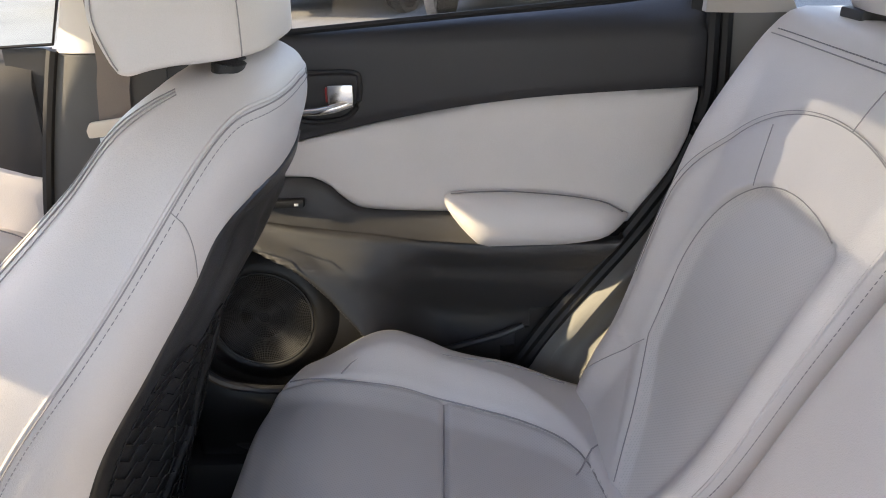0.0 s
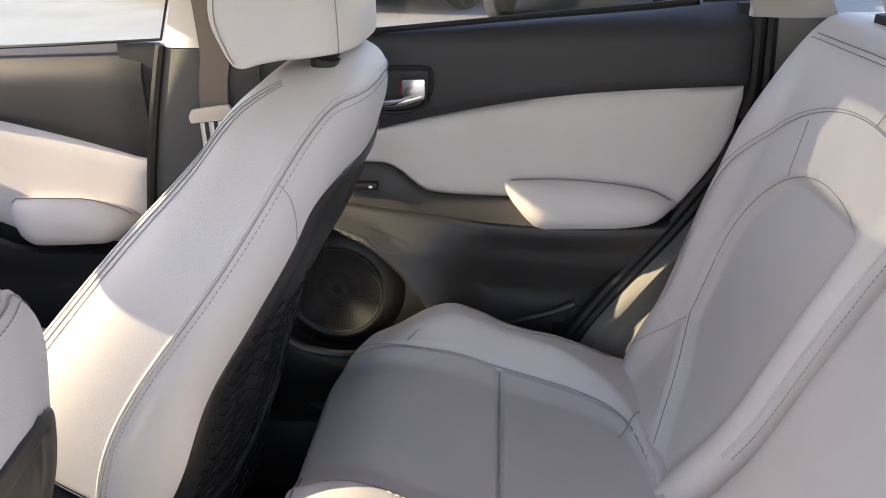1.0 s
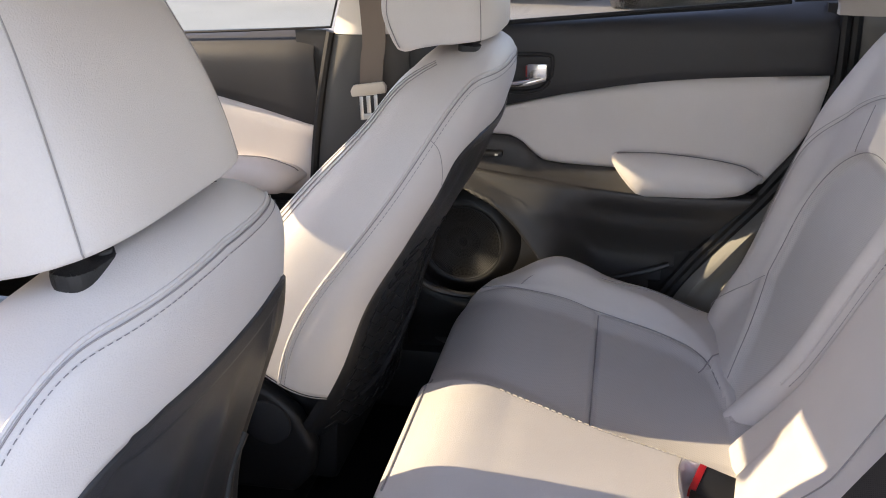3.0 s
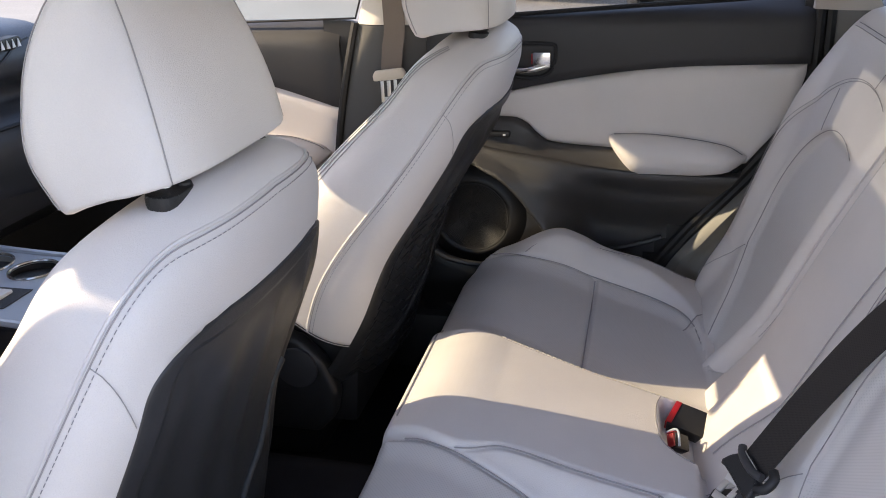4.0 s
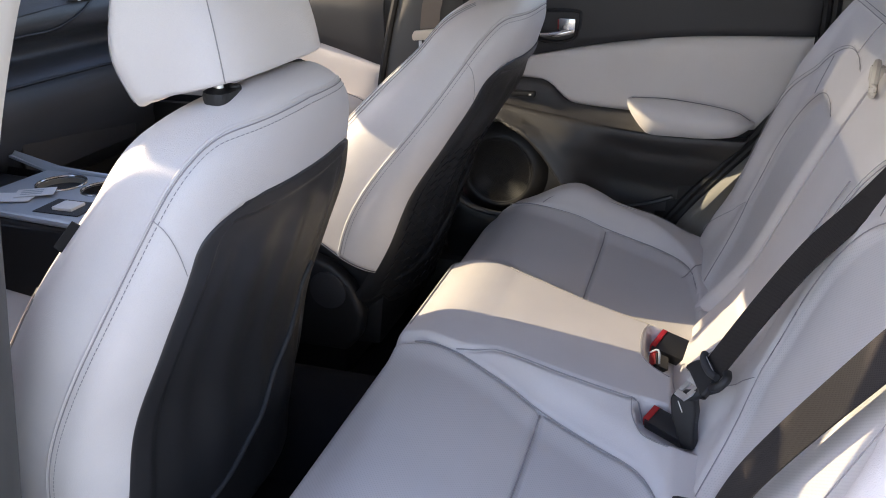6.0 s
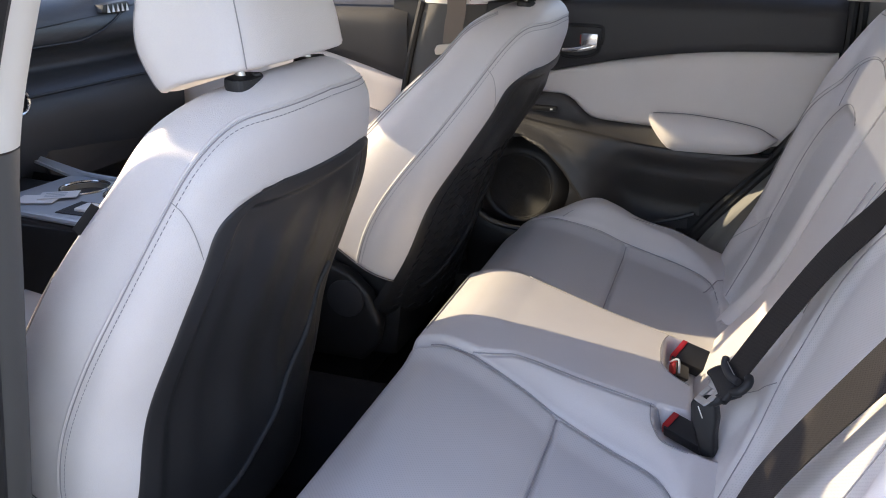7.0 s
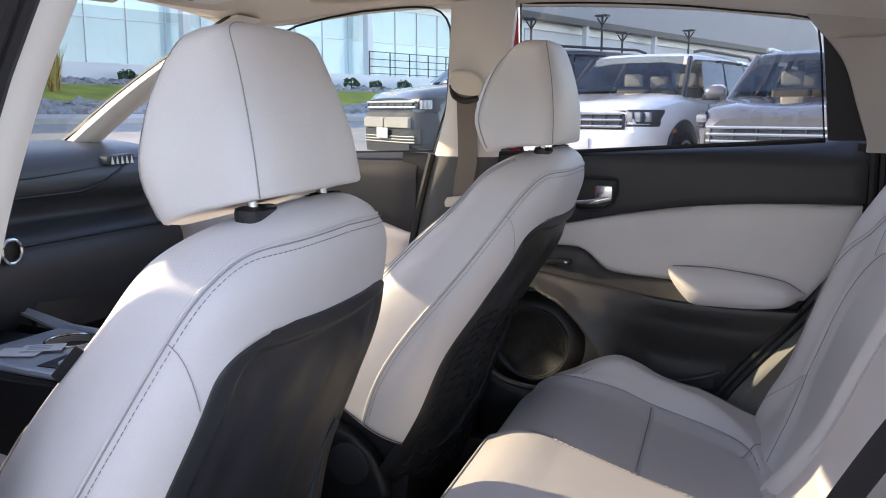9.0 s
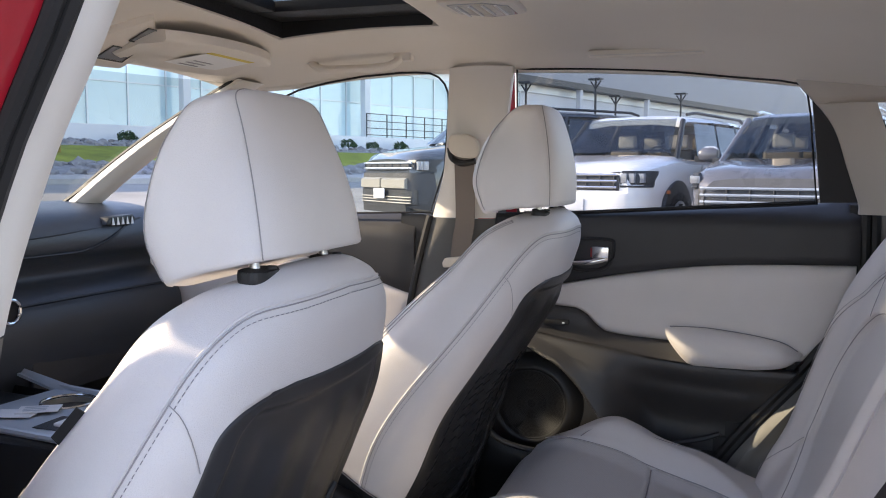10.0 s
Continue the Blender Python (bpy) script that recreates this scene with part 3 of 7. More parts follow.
# ---- far doors ----
def door_pad(x0, x1, top, bottom, name_parent):
    rings = []
    n = 22
    for i in range(n + 1):
        s = i / n
        x = x0 + (x1 - x0) * (0.5 - 0.5 * math.cos(math.pi * s))
        t, b = top(x), bottom(x)
        m = 0.5 * (t + b)
        h = max(t - b, 0.003)
        out = 0.052 * min(1, (min(x - x0, x1 - x) / 0.05 + 0.02)) ** 0.45
        ring = [(1.195, b + 0.15 * h), (1.195 - 0.45 * out, b + 0.0 * h), (1.195 - 0.80 * out, b + 0.06 * h), (1.195 - 0.98 * out, b + 0.28 * h), (1.195 - 1.0 * out, b + 0.52 * h), (1.195 - 0.90 * out, b + 0.78 * h), (1.195 - 0.66 * out, b + 0.95 * h), (1.195 - 0.35 * out, t), (1.195, t - 0.05 * h)]
        rings.append([(x, y, z) for y, z in ring])
    pad = part("armrest_pad", loft(rings), LEATHER, name_parent, "light grey padded armrest", angle=60)
    crease = [(x, 1.195 - 0.36 * 0.052, top(x) + 0.0005) for x in np.linspace(x0 + 0.01, x1 - 0.01, 24)]
    part("seam", tube(crease, 0.0012, 5), STITCH, pad)
    return pad


def door_handle(x0, x1, z0, z1, y, parent):
    """A pull handle in a dark bezel."""
    c = [(x0, z0 + 0.016), (x0, z1 - 0.008), (x0 + 0.012, z1), (x1 - 0.012, z1), (x1, z1 - 0.012), (x1 - 0.006, z0 + 0.02), (x1 - 0.03, z0 + 0.002), (x0 + 0.02, z0)]
    bez = part("handle_bezel", tube(catmull([(x, y - 0.003, z) for x, z in c], 4, True), 0.0042, 8, True), BLACK, parent)
    part("recess", prism(c, (0, y + 0.012, 0), (1, 0, 0), (0, 0, 1), (0, 0.004, 0)), BLACK, bez)
    rings = []
    for i in range(9):
        s = i / 8
        x = x0 + 0.012 + (x1 - x0 - 0.022) * s
        zc = z0 + 0.016 + 0.012 * s**2
        yy = y - 0.010 - 0.008 * math.sin(math.pi * s)
        rings.append([(x, yy + 0.007 * math.cos(a), zc + (0.0055 + 0.002 * s) * math.sin(a)) for a in [2 * math.pi * k / 10 for k in range(10)]])
    lever = part("lever", loft(rings), CHROME, bez, "satin chrome pull lever", angle=60)
    part("grip", block(x1 - 0.045, x1 - 0.008, y - 0.019, y - 0.006, z0 + 0.026, z1 - 0.014, 0.004), CHROME, bez, "satin chrome lock lever")
    part("lock_mark", block(x1 - 0.0475, x1 - 0.0452, y - 0.018, y - 0.007, z0 + 0.030, z1 - 0.018, 0.0008), RED, bez, "red lock mark")
    return bez


# rear door
rear_door = thing("door_rear", "closed rear door with charcoal top, light grey inset and speaker", "car door", kind="structure")
divide = smooth([(-0.42, 0.848), (-0.223, 0.896), (-0.079, 0.925), (0.048, 0.943), (0.153, 0.951), (0.36, 0.957)])
belt = straight([(-0.42, 1.040), (-0.224, 1.048), (0.37, 1.086)])
ledge_hi = smooth([(-0.42, 0.848), (-0.21, 0.840), (-0.185, 0.828), (-0.16, 0.803), (-0.14, 0.790), (-0.10, 0.784), (0.03, 0.776), (0.10, 0.770)])
ledge_lo = smooth([(-0.42, 0.810), (-0.28, 0.786), (-0.211, 0.774), (-0.128, 0.762), (-0.044, 0.748), (0.023, 0.741), (0.10, 0.735)])
edge_x = smooth([(0.40, 0.0), (0.518, 0.088), (0.594, 0.142), (0.744, 0.262), (0.866, 0.340), (0.957, 0.364), (1.06, 0.362)])
edge_lo = smooth([(-0.42, 0.36), (-0.05, 0.38), (0.088, 0.518), (0.142, 0.594), (0.262, 0.744), (0.340, 0.866), (0.362, 0.953)])
part("upper_panel", panel(divide, lambda x: belt(x) - 0.001, -0.40, 0.362, lambda x, z: 1.188 - 0.006 * math.sin(math.pi * (z - 0.9) / 0.17) + 0.03 * step(1.03, 1.085, z), 50, 14), CHARCOAL, rear_door, "charcoal soft plastic upper panel")
part("inset_panel", panel(lambda x: max(ledge_hi(min(x, 0.02)) if x < 0.02 else 0.75, edge_lo(x) if x > 0.1 else 0.0), lambda x: divide(x) - 0.002, -0.40, 0.358, lambda x, z: 1.192 - 0.004 * math.sin(math.pi * (z - 0.78) / 0.17), 60, 16, 0.006), LEATHER, rear_door, "light grey leatherette inset panel", angle=60)
part("armrest_ledge", panel(lambda x: ledge_lo(x), lambda x: ledge_hi(x) - 0.001, -0.40, 0.06, lambda x, z: 1.150 + 0.037 * ((z - ledge_lo(x)) / max(ledge_hi(x) - ledge_lo(x), 0.01)) ** 0.5, 40, 10, 0.004), DOORBLACK, rear_door, "black armrest ledge")


SPX, SPY, SPZ = -0.306, 1.190, 0.610
ridge_r = smooth([(-60, 0.34), (-20, 0.225), (-4, 0.178), (5, 0.162), (22, 0.143), (46, 0.135), (70, 0.135), (90, 0.147), (115, 0.165), (140, 0.18), (180, 0.19)])


def lower_at(x, z):
    """Depth of the moulded lower panel: a hollow under the armrest, a swept ridge round the loudspeaker, a pocket below."""
    d = ledge_lo(min(x, 0.1)) - z
    r = math.hypot(x - SPX, z - SPZ)
    a = math.degrees(math.atan2(z - SPZ, x - SPX))
    e = r - ridge_r(a if a > -90 else 180)
    near_side = step(-0.01, -0.14, x)
    y = 1.160 - 0.026 * near_side * step(0.0, 0.06, d) - 0.020 * step(-0.38, -0.15, x) * near_side
    y += (0.030 + 0.022 * near_side) * step(0.05, 0.15, d) * step(0.02, 0.10, e)
    y += 0.020 * step(-0.16, -0.04, x) * step(0.01, 0.06, d)
    y -= 0.010 * step(0.034, 0.0, e)
    return y + (1.208 - y) * step(0.0, -0.020, e)


part("lower_panel", panel(edge_lo, lambda x: ledge_lo(min(x, 0.1)) - 0.001 if x < 0.255 else 0.74, -0.42, 0.255, lower_at, 130, 90, 0.004), DOORBLACK, rear_door, "black moulded lower panel", angle=60)
pod_y = SPY
pod = part("speaker_pod", loft([[(SPX + rr * math.cos(a), yy, SPZ + rr * math.sin(a)) for a in np.linspace(0, 2 * math.pi, 56, endpoint=False)] for rr, yy in ((0.122, 1.212), (0.112, 1.200), (0.100, 1.190), (0.090, 1.184), (0.083, 1.183), (0.079, 1.188))], caps=False), BLACK, rear_door, "black ring round the loudspeaker", angle=70)


def grille():
    """A dished mesh of crossing wires inside a thin rim."""
    out = []
    R = 0.078
    deep = lambda q: pod_y - 0.001 + 0.006 * (1 - (q / R) ** 2)
    for k in range(26):
        rr = R * (k + 1) / 26.5
        out.append(tube([(SPX + rr * math.cos(a), deep(rr), SPZ + rr * math.sin(a)) for a in np.linspace(0, 2 * math.pi, 48, endpoint=False)], 0.0005, 4, True))
    for k in range(150):
        a = 2 * math.pi * k / 150
        out.append(tube([(SPX + rr * math.cos(a), deep(rr), SPZ + rr * math.sin(a)) for rr in ((0.010, 0.03, 0.055, R) if k % 3 == 0 else (0.036, 0.06, R))], 0.0005, 4))
    return merge(*out)


mesh_metal = material("grey_speaker_mesh", (0.035, 0.034, 0.034), 0.45, metal=0.1, vary=0.1)
part("speaker_mesh", grille(), mesh_metal, pod, "dark metal speaker mesh")
part("speaker_backing", disc((SPX, pod_y + 0.012, SPZ), (0, 1, 0), 0.080, 0.002, 40), RUBBER, pod)
part("speaker_rim", tube([(SPX + 0.079 * math.cos(a), pod_y - 0.004, SPZ + 0.079 * math.sin(a)) for a in np.linspace(0, 2 * math.pi, 64, endpoint=False)], 0.0016, 6, True), CHARCOAL, pod)
part("sill_edge", tube(catmull([(-0.03, 1.196, 0.538), (0.02, 1.194, 0.552), (0.07, 1.194, 0.566), (0.108, 1.196, 0.581)], 5), 0.006, 8), CHARCOAL, rear_door, "moulded lower edge of the door")
part("jamb", merge(*[block(edge_x(z) - 0.02, edge_x(z) + 0.06, 1.206, 1.222, z - 0.018, z + 0.018, 0.0) for z in np.linspace(0.42, 1.06, 20)]), RUBBER, rear_door, "black shut line of the door")
door_pad(-0.012, 0.264, smooth([(-0.012, 0.806), (0.0, 0.813), (0.06, 0.814), (0.124, 0.809), (0.221, 0.793), (0.266, 0.768)]), smooth([(-0.012, 0.794), (0.0, 0.775), (0.03, 0.741), (0.045, 0.731), (0.15, 0.731), (0.225, 0.740), (0.266, 0.766)]), rear_door)
door_handle(-0.225, -0.126, 0.927, 0.995, 1.184, rear_door)
switch = part("window_switch", block(-0.275, -0.218, 1.160, 1.178, 0.803, 0.815, 0.004), BLACK, rear_door)
part("switch_mark", block(-0.232, -0.226, 1.1585, 1.1600, 0.807, 0.811, 0.0005), CARD, switch)
lip_z = smooth([(-0.42, 0.596), (-0.386, 0.571), (-0.353, 0.548), (-0.311, 0.536), (-0.274, 0.531), (-0.22, 0.520), (-0.15, 0.500)])
part("door_pocket", panel(straight([(-0.42, 0.36), (-0.15, 0.36)]), lip_z, -0.42, -0.15, lambda x, z: 1.098 + 0.085 * step(-0.27, -0.15, x) + 0.03 * step(0.50, 0.40, z), 30, 14, 0.006, 0.012), BLACK, rear_door, "black outer wall of the door pocket", angle=60)
part("pocket_lip", tube(catmull([(-0.41, 1.108, 0.590), (-0.386, 1.100, 0.571), (-0.353, 1.098, 0.548), (-0.311, 1.100, 0.536), (-0.274, 1.104, 0.531), (-0.22, 1.13, 0.520), (-0.17, 1.16, 0.505)], 6), 0.007, 8), CHARCOAL, rear_door, "lip of the door pocket")
part("door_seal", merge(*[tube([(edge_x(z) + dx, 1.194, z) for z in np.linspace(0.42, 1.07, 36)], 0.010, 8) for dx in (0.008, 0.026)]), RUBBER, rear_door, "black rubber door seal")
REAR_GLASS = [(-0.345, 1.048), (0.052, 1.066), (0.278, 1.079), (0.262, 1.20), (0.249, 1.285), (0.226, 1.316), (0.11, 1.331), (0.002, 1.344), (-0.10, 1.352), (-0.203, 1.357), (-0.33, 1.360)]
part("window", pane(REAR_GLASS, 1.207), PRIVACY, rear_door, "tinted door glass").visible_shadow = False
ring = catmull([(x, tumble(z, 1.2), z) for x, z in REAR_GLASS[:3]], 3) + catmull([(x, tumble(z, 1.2), z) for x, z in REAR_GLASS[3:]], 3)
part("window_seal", tube(ring, 0.0022, 6, True), RUBBER, rear_door)
part("belt_strip", tube([(x, 1.196, belt(x) + 0.003) for x in np.linspace(-0.40, 0.28, 12)], 0.005, 6), RUBBER, rear_door, "felt strip along the window")
part("corner_sail", pane([(0.284, 1.082), (0.268, 1.20), (0.256, 1.285), (0.243, 1.318), (0.318, 1.225), (0.345, 1.15), (0.368, 1.084)], 1.196, 0.01), BLACK, rear_door, "black plastic corner piece")
part("outer_frame", prism([(-0.375, 1.05), (-0.350, 1.05), (-0.338, 1.36), (-0.365, 1.36)], (0, 1.2 + 0.28 * 1.05 + 0.01, 0), (1, 0, 0), (0, -0.28, 1), (0, 0.02, 0)), RED_PAINT, rear_door, "red painted frame edge")
part("outer_skin", block(-0.45, 0.40, 1.225, 1.26, 0.3, 1.045, 0.01), RED_PAINT, rear_door)

# front door
front_door = thing("door_front", "closed front door with charcoal top and light grey inset", "car door", kind="structure")
fdiv = smooth([(-1.45, 0.985), (-1.2, 0.975), (-0.885, 0.930), (-0.735, 0.892), (-0.606, 0.850)])
fbelt = straight([(-1.45, 1.015), (-0.93, 1.036), (-0.56, 1.042)])
fright = -0.594
part("upper_panel", panel(fdiv, fbelt, -1.80, fright, lambda x, z: 1.190 - 0.008 * math.sin(math.pi * (z - 0.85) / 0.2) + 0.03 * step(0.99, 1.05, z), 40, 12), CHARCOAL, front_door, "charcoal soft plastic upper panel")
part("upper_rear_edge", prism([(-0.607, 0.845), (-0.565, 1.040), (-0.58, 1.042), (-0.63, 1.042), (-0.63, 0.85)], (0, 1.200, 0), (1, 0, 0), (0, 0, 1), (0, 0.015, 0)), CHARCOAL, front_door)
part("inset_panel", panel(straight([(-1.45, 0.742), (-0.90, 0.742), (-0.82, 0.700), (-0.59, 0.700)]), lambda x: fdiv(x) - 0.002, -1.80, fright - 0.003, lambda x, z: 1.194, 40, 12), LEATHER, front_door, "light grey leatherette inset panel")
part("lower_panel", panel(straight([(-1.45, 0.36), (-0.6, 0.36)]), straight([(-1.45, 0.738), (-0.90, 0.738), (-0.82, 0.696), (-0.59, 0.696)]), -1.80, fright - 0.01, lambda x, z: 1.13 + 0.05 * step(0.0, 0.1, 0.738 - z), 30, 14), BLACK, front_door, "black moulded lower panel")
door_pad(-0.862, -0.635, smooth([(-0.864, 0.77), (-0.84, 0.790), (-0.74, 0.789), (-0.66, 0.770), (-0.633, 0.750)]), smooth([(-0.864, 0.755), (-0.84, 0.718), (-0.80, 0.708), (-0.69, 0.712), (-0.633, 0.745)]), front_door)
FRONT_GLASS = [(-1.30, 1.03), (-0.734, 1.041), (-0.556, 1.046), (-0.512, 1.150), (-0.490, 1.290), (-0.489, 1.315), (-0.496, 1.335), (-0.508, 1.349), (-0.527, 1.358), (-0.56, 1.361), (-0.60, 1.361), (-0.693, 1.356), (-0.78, 1.345), (-0.86, 1.330), (-1.06, 1.258)]
part("window", pane(FRONT_GLASS, 1.207), PANE, front_door, "clear door glass").visible_shadow = False
part("window_seal", tube([Vector((x, tumble(z, 1.2), z)) for x, z in FRONT_GLASS], 0.0025, 6, True), RUBBER, front_door)
part("rear_seal", tube([(bp_left(z) - 0.006, 1.185, z) for z in np.linspace(0.45, 1.04, 20)], 0.009, 8), RUBBER, front_door)
part("inner_frame", block(-1.7, -0.62, 1.199, 1.222, 0.66, 0.80, 0.004), BLACK, front_door, "black inner door frame")
part("outer_skin", block(-1.7, -0.55, 1.225, 1.26, 0.3, 1.03, 0.01), RED_PAINT, front_door)

# ---- dashboard and centre console ----
dash = thing("dashboard", "charcoal dashboard with crease, glovebox and end vent", "dashboard", kind="structure")
prof = [(-1.85, 1.0), (-1.72, 1.045), (-1.55, 1.062), (-1.40, 1.055), (-1.33, 1.035), (-1.295, 0.995), (-1.30, 0.955), (-1.335, 0.93), (-1.345, 0.90), (-1.31, 0.885), (-1.27, 0.86), (-1.25, 0.80), (-1.27, 0.70), (-1.34, 0.62), (-1.50, 0.55), (-1.85, 0.55)]
smoothed = [(p.x, p.z) for p in catmull([(x, 0, z) for x, z in prof], 3, True)]
rings = []
for k in range(13):
    y = -0.16 + 1.32 * k / 12
    bulge = 0.03 * math.cos((y - 0.5) * 2.2)
    rings.append([(x - (0.0 if x < -1.6 else bulge - 0.03), y, z) for x, z in smoothed])
part("body", loft(rings), DASH, dash, angle=60)
dash_front = straight([(0.86, -1.27), (0.885, -1.312), (0.90, -1.345), (0.93, -1.335), (0.955, -1.30), (0.975, -1.292), (0.995, -1.295), (1.035, -1.33), (1.055, -1.40)])


def on_dash(y, z, out=0.004):
    return Vector((dash_front(z) + 0.03 - 0.03 * math.cos((y - 0.5) * 2.2) + out, y, z))


part("crease", tube([on_dash(y, 0.955 + 0.068 * step(0.86, 1.10, y)) for y in np.linspace(0.6, 1.09, 24)], 0.003, 6), BLACK, dash)
part("crease", tube([on_dash(y, 0.995 + 0.012 * step(0.7, 1.0, y), 0.002) for y in np.linspace(0.6, 0.98, 16)], 0.002, 6), BLACK, dash)
part("trim_strip", tube([(-1.258 - 0.03 * math.cos((y - 0.5) * 2.2) + 0.03, y, 0.862) for y in np.linspace(0.6, 1.12, 14)], 0.004, 6), BLACK, dash)
glove_line = [(p.y, p.z) for p in catmull([(0, 0.690, 0.66), (0, 0.692, 0.735), (0, 0.712, 0.765), (0, 0.775, 0.778), (0, 0.895, 0.784), (0, 1.075, 0.796), (0, 1.095, 0.770), (0, 1.07, 0.66)], 5)]
glove = part("glovebox_door", prism(glove_line, (-1.246, 0, 0), (0, 1, 0), (-0.03, 0, 1), (0.014, 0, 0), 0.004), CHARCOAL, dash, "charcoal glovebox door", angle=60)
part("latch", prism([(0.757, 0.731), (0.765, 0.747), (0.845, 0.744), (0.852, 0.733), (0.84, 0.726)], (-1.232, 0, 0.022), (0, 1, 0), (-0.03, 0, 1), (0.004, 0, 0), 0.0015), BLACK, glove, "recessed latch")
ring = [(-1.247, 0.634 + 0.024 * math.cos(a), 0.858 + 0.024 * math.sin(a)) for a in np.linspace(0, 2 * math.pi, 28, endpoint=False)]
part("round_ring", tube(ring, 0.004, 8, True), CHROME, dash, "satin silver ring on the dashboard")
part("round_face", prism([(p[1], p[2]) for p in ring], (-1.275, 0, 0), (0, 1, 0), (0, 0, 1), (0.024, 0, 0), 0.002), BLACK, dash)
vent = part("air_vent", prism([(0.955, 1.012), (0.965, 1.030), (1.05, 1.034), (1.062, 1.020), (1.03, 1.006)], (-1.318, 0, 0), (0, 1, 0), (0, 0, 1), (0.038, 0, 0), 0.003), BLACK, dash, "black end air vent")
for k in range(5):
    part("vane", prism([(0.972 + 0.017 * k, 1.011), (0.982 + 0.017 * k, 1.011), (0.976 + 0.017 * k, 1.029)], (-1.2795, 0, 0), (0, 1, 0), (0, 0, 1), (0.002, 0, 0)), CARD, vent, "bright vane")

console = thing("centre_console", "dark centre console with satin grey top and two cup holders", "console", kind="structure")
CZ = 0.70
part("body", prism([(-1.36, 0.26), (-1.36, 0.70), (-1.20, CZ - 0.006), (-0.70, CZ - 0.006), (-0.68, 0.66), (-0.68, 0.26)], (0, 0.385, 0), (1, 0, 0), (0, 0, 1), (0, 0.25, 0), 0.012), BLACK, console)


def plate():
    """A top plate with a tray opening and two round openings."""
    bm = bmesh.new()
    rim = [bm.verts.new(p) for p in ((-1.40, 0.42, CZ), (-1.06, 0.405, CZ), (-0.80, 0.385, CZ), (-0.80, 0.63, CZ), (-1.06, 0.645, CZ), (-1.40, 0.69, CZ))]
    loops = [rim]
    for cx, cy, r in ((-1.06, 0.578, 0.047), (-0.955, 0.572, 0.040)):
        loops.append([bm.verts.new((cx + r * math.cos(a), cy + r * math.sin(a), CZ)) for a in np.linspace(0, 2 * math.pi, 24, endpoint=False)])
    loops.append([bm.verts.new(p) for p in ((-1.37, 0.50, CZ), (-1.165, 0.505, CZ), (-1.155, 0.645, CZ), (-1.36, 0.665, CZ))])
    edges = []
    for l in loops:
        for i in range(len(l)):
            edges.append(bm.edges.new((l[i], l[(i + 1) % len(l)])))
    bmesh.ops.triangle_fill(bm, edges=edges, use_beauty=True)
    up = bmesh.ops.extrude_face_region(bm, geom=list(bm.faces))
    for v in up["geom"]:
        if isinstance(v, bmesh.types.BMVert):
            v.co.z += 0.006
    for v in bm.verts:
        v.co.z += 0.05 * step(-1.15, -1.42, v.co.x)
    bmesh.ops.recalc_face_normals(bm, faces=bm.faces)
    return bm


part("top_plate", plate(), GUNMETAL, console, "satin grey top plate")
for cx, cy, rad in ((-1.06, 0.578, 0.047), (-0.955, 0.572, 0.040)):
    bm = sheet(32, 4, lambda u, v: (cx + (rad - 0.0005 - 0.004 * v) * math.cos(2 * math.pi * u), cy + (rad - 0.0005 - 0.004 * v) * math.sin(2 * math.pi * u), CZ + 0.004 - 0.06 * v), flip=True)
    cup = part("cup_holder", bm, SILVERBAR if cx < -1 else BLACK, console, "metallic round cup holder" if cx < -1 else "")
    part("rim", tube([(cx + (rad + 0.001) * math.cos(a), cy + (rad + 0.001) * math.sin(a), CZ + 0.0075) for a in np.linspace(0, 2 * math.pi, 40, endpoint=False)], 0.0028, 6, True), CHROME, cup, "bright rim")
    part("bottom", disc((cx, cy, CZ - 0.056), (0, 0, 1), rad - 0.005, 0.002, 28), BLACK, cup)
part("tray", block(-1.37, -1.155, 0.50, 0.665, CZ - 0.045, CZ - 0.04, 0.0), BLACK, console)
part("tray_wall", sheet(29, 2, lambda u, v: ([(-1.37, 0.50), (-1.165, 0.505), (-1.155, 0.645), (-1.36, 0.665), (-1.37, 0.50)][min(int(u * 4 + 1e-6), 4)][0], [(-1.37, 0.50), (-1.165, 0.505), (-1.155, 0.645), (-1.36, 0.665), (-1.37, 0.50)][min(int(u * 4 + 1e-6), 4)][1], CZ + 0.002 - 0.046 * v)), BLACK, console)
for line in ([(-1.40, 0.42, CZ + 0.055), (-1.22, 0.413, CZ + 0.016), (-1.06, 0.405, CZ + 0.008), (-0.80, 0.385, CZ + 0.006)], [(-1.40, 0.69, CZ + 0.055), (-1.22, 0.668, CZ + 0.016), (-1.06, 0.645, CZ + 0.008), (-0.80, 0.63, CZ + 0.006)], [(-1.385, 0.50, CZ + 0.056), (-1.38, 0.58, CZ + 0.060), (-1.375, 0.67, CZ + 0.056)]):
    part("edge_rail", tube(catmull(line, 6), 0.0065, 8), GUNMETAL, console, "satin edge rail")
knob = part("selector_dial", disc((-1.40, 0.755, 0.725), (0.35, 0, 0.94), 0.026, 0.022, 28, 0.004), GUNMETAL, console, "satin round selector dial")
part("dial_cap", disc((-1.3915, 0.755, 0.7465), (0.35, 0, 0.94), 0.020, 0.003, 28, 0.001), CHROME, knob)
part("side_panel", prism([(-1.38, 0.30), (-1.38, 0.735), (-1.22, 0.705), (-0.80, CZ - 0.004), (-0.78, 0.30)], (0, 0.392, 0), (1, 0, 0), (0, 0, 1), (0, 0.02, 0), 0.008), CHARCOAL, console, "charcoal side panel")

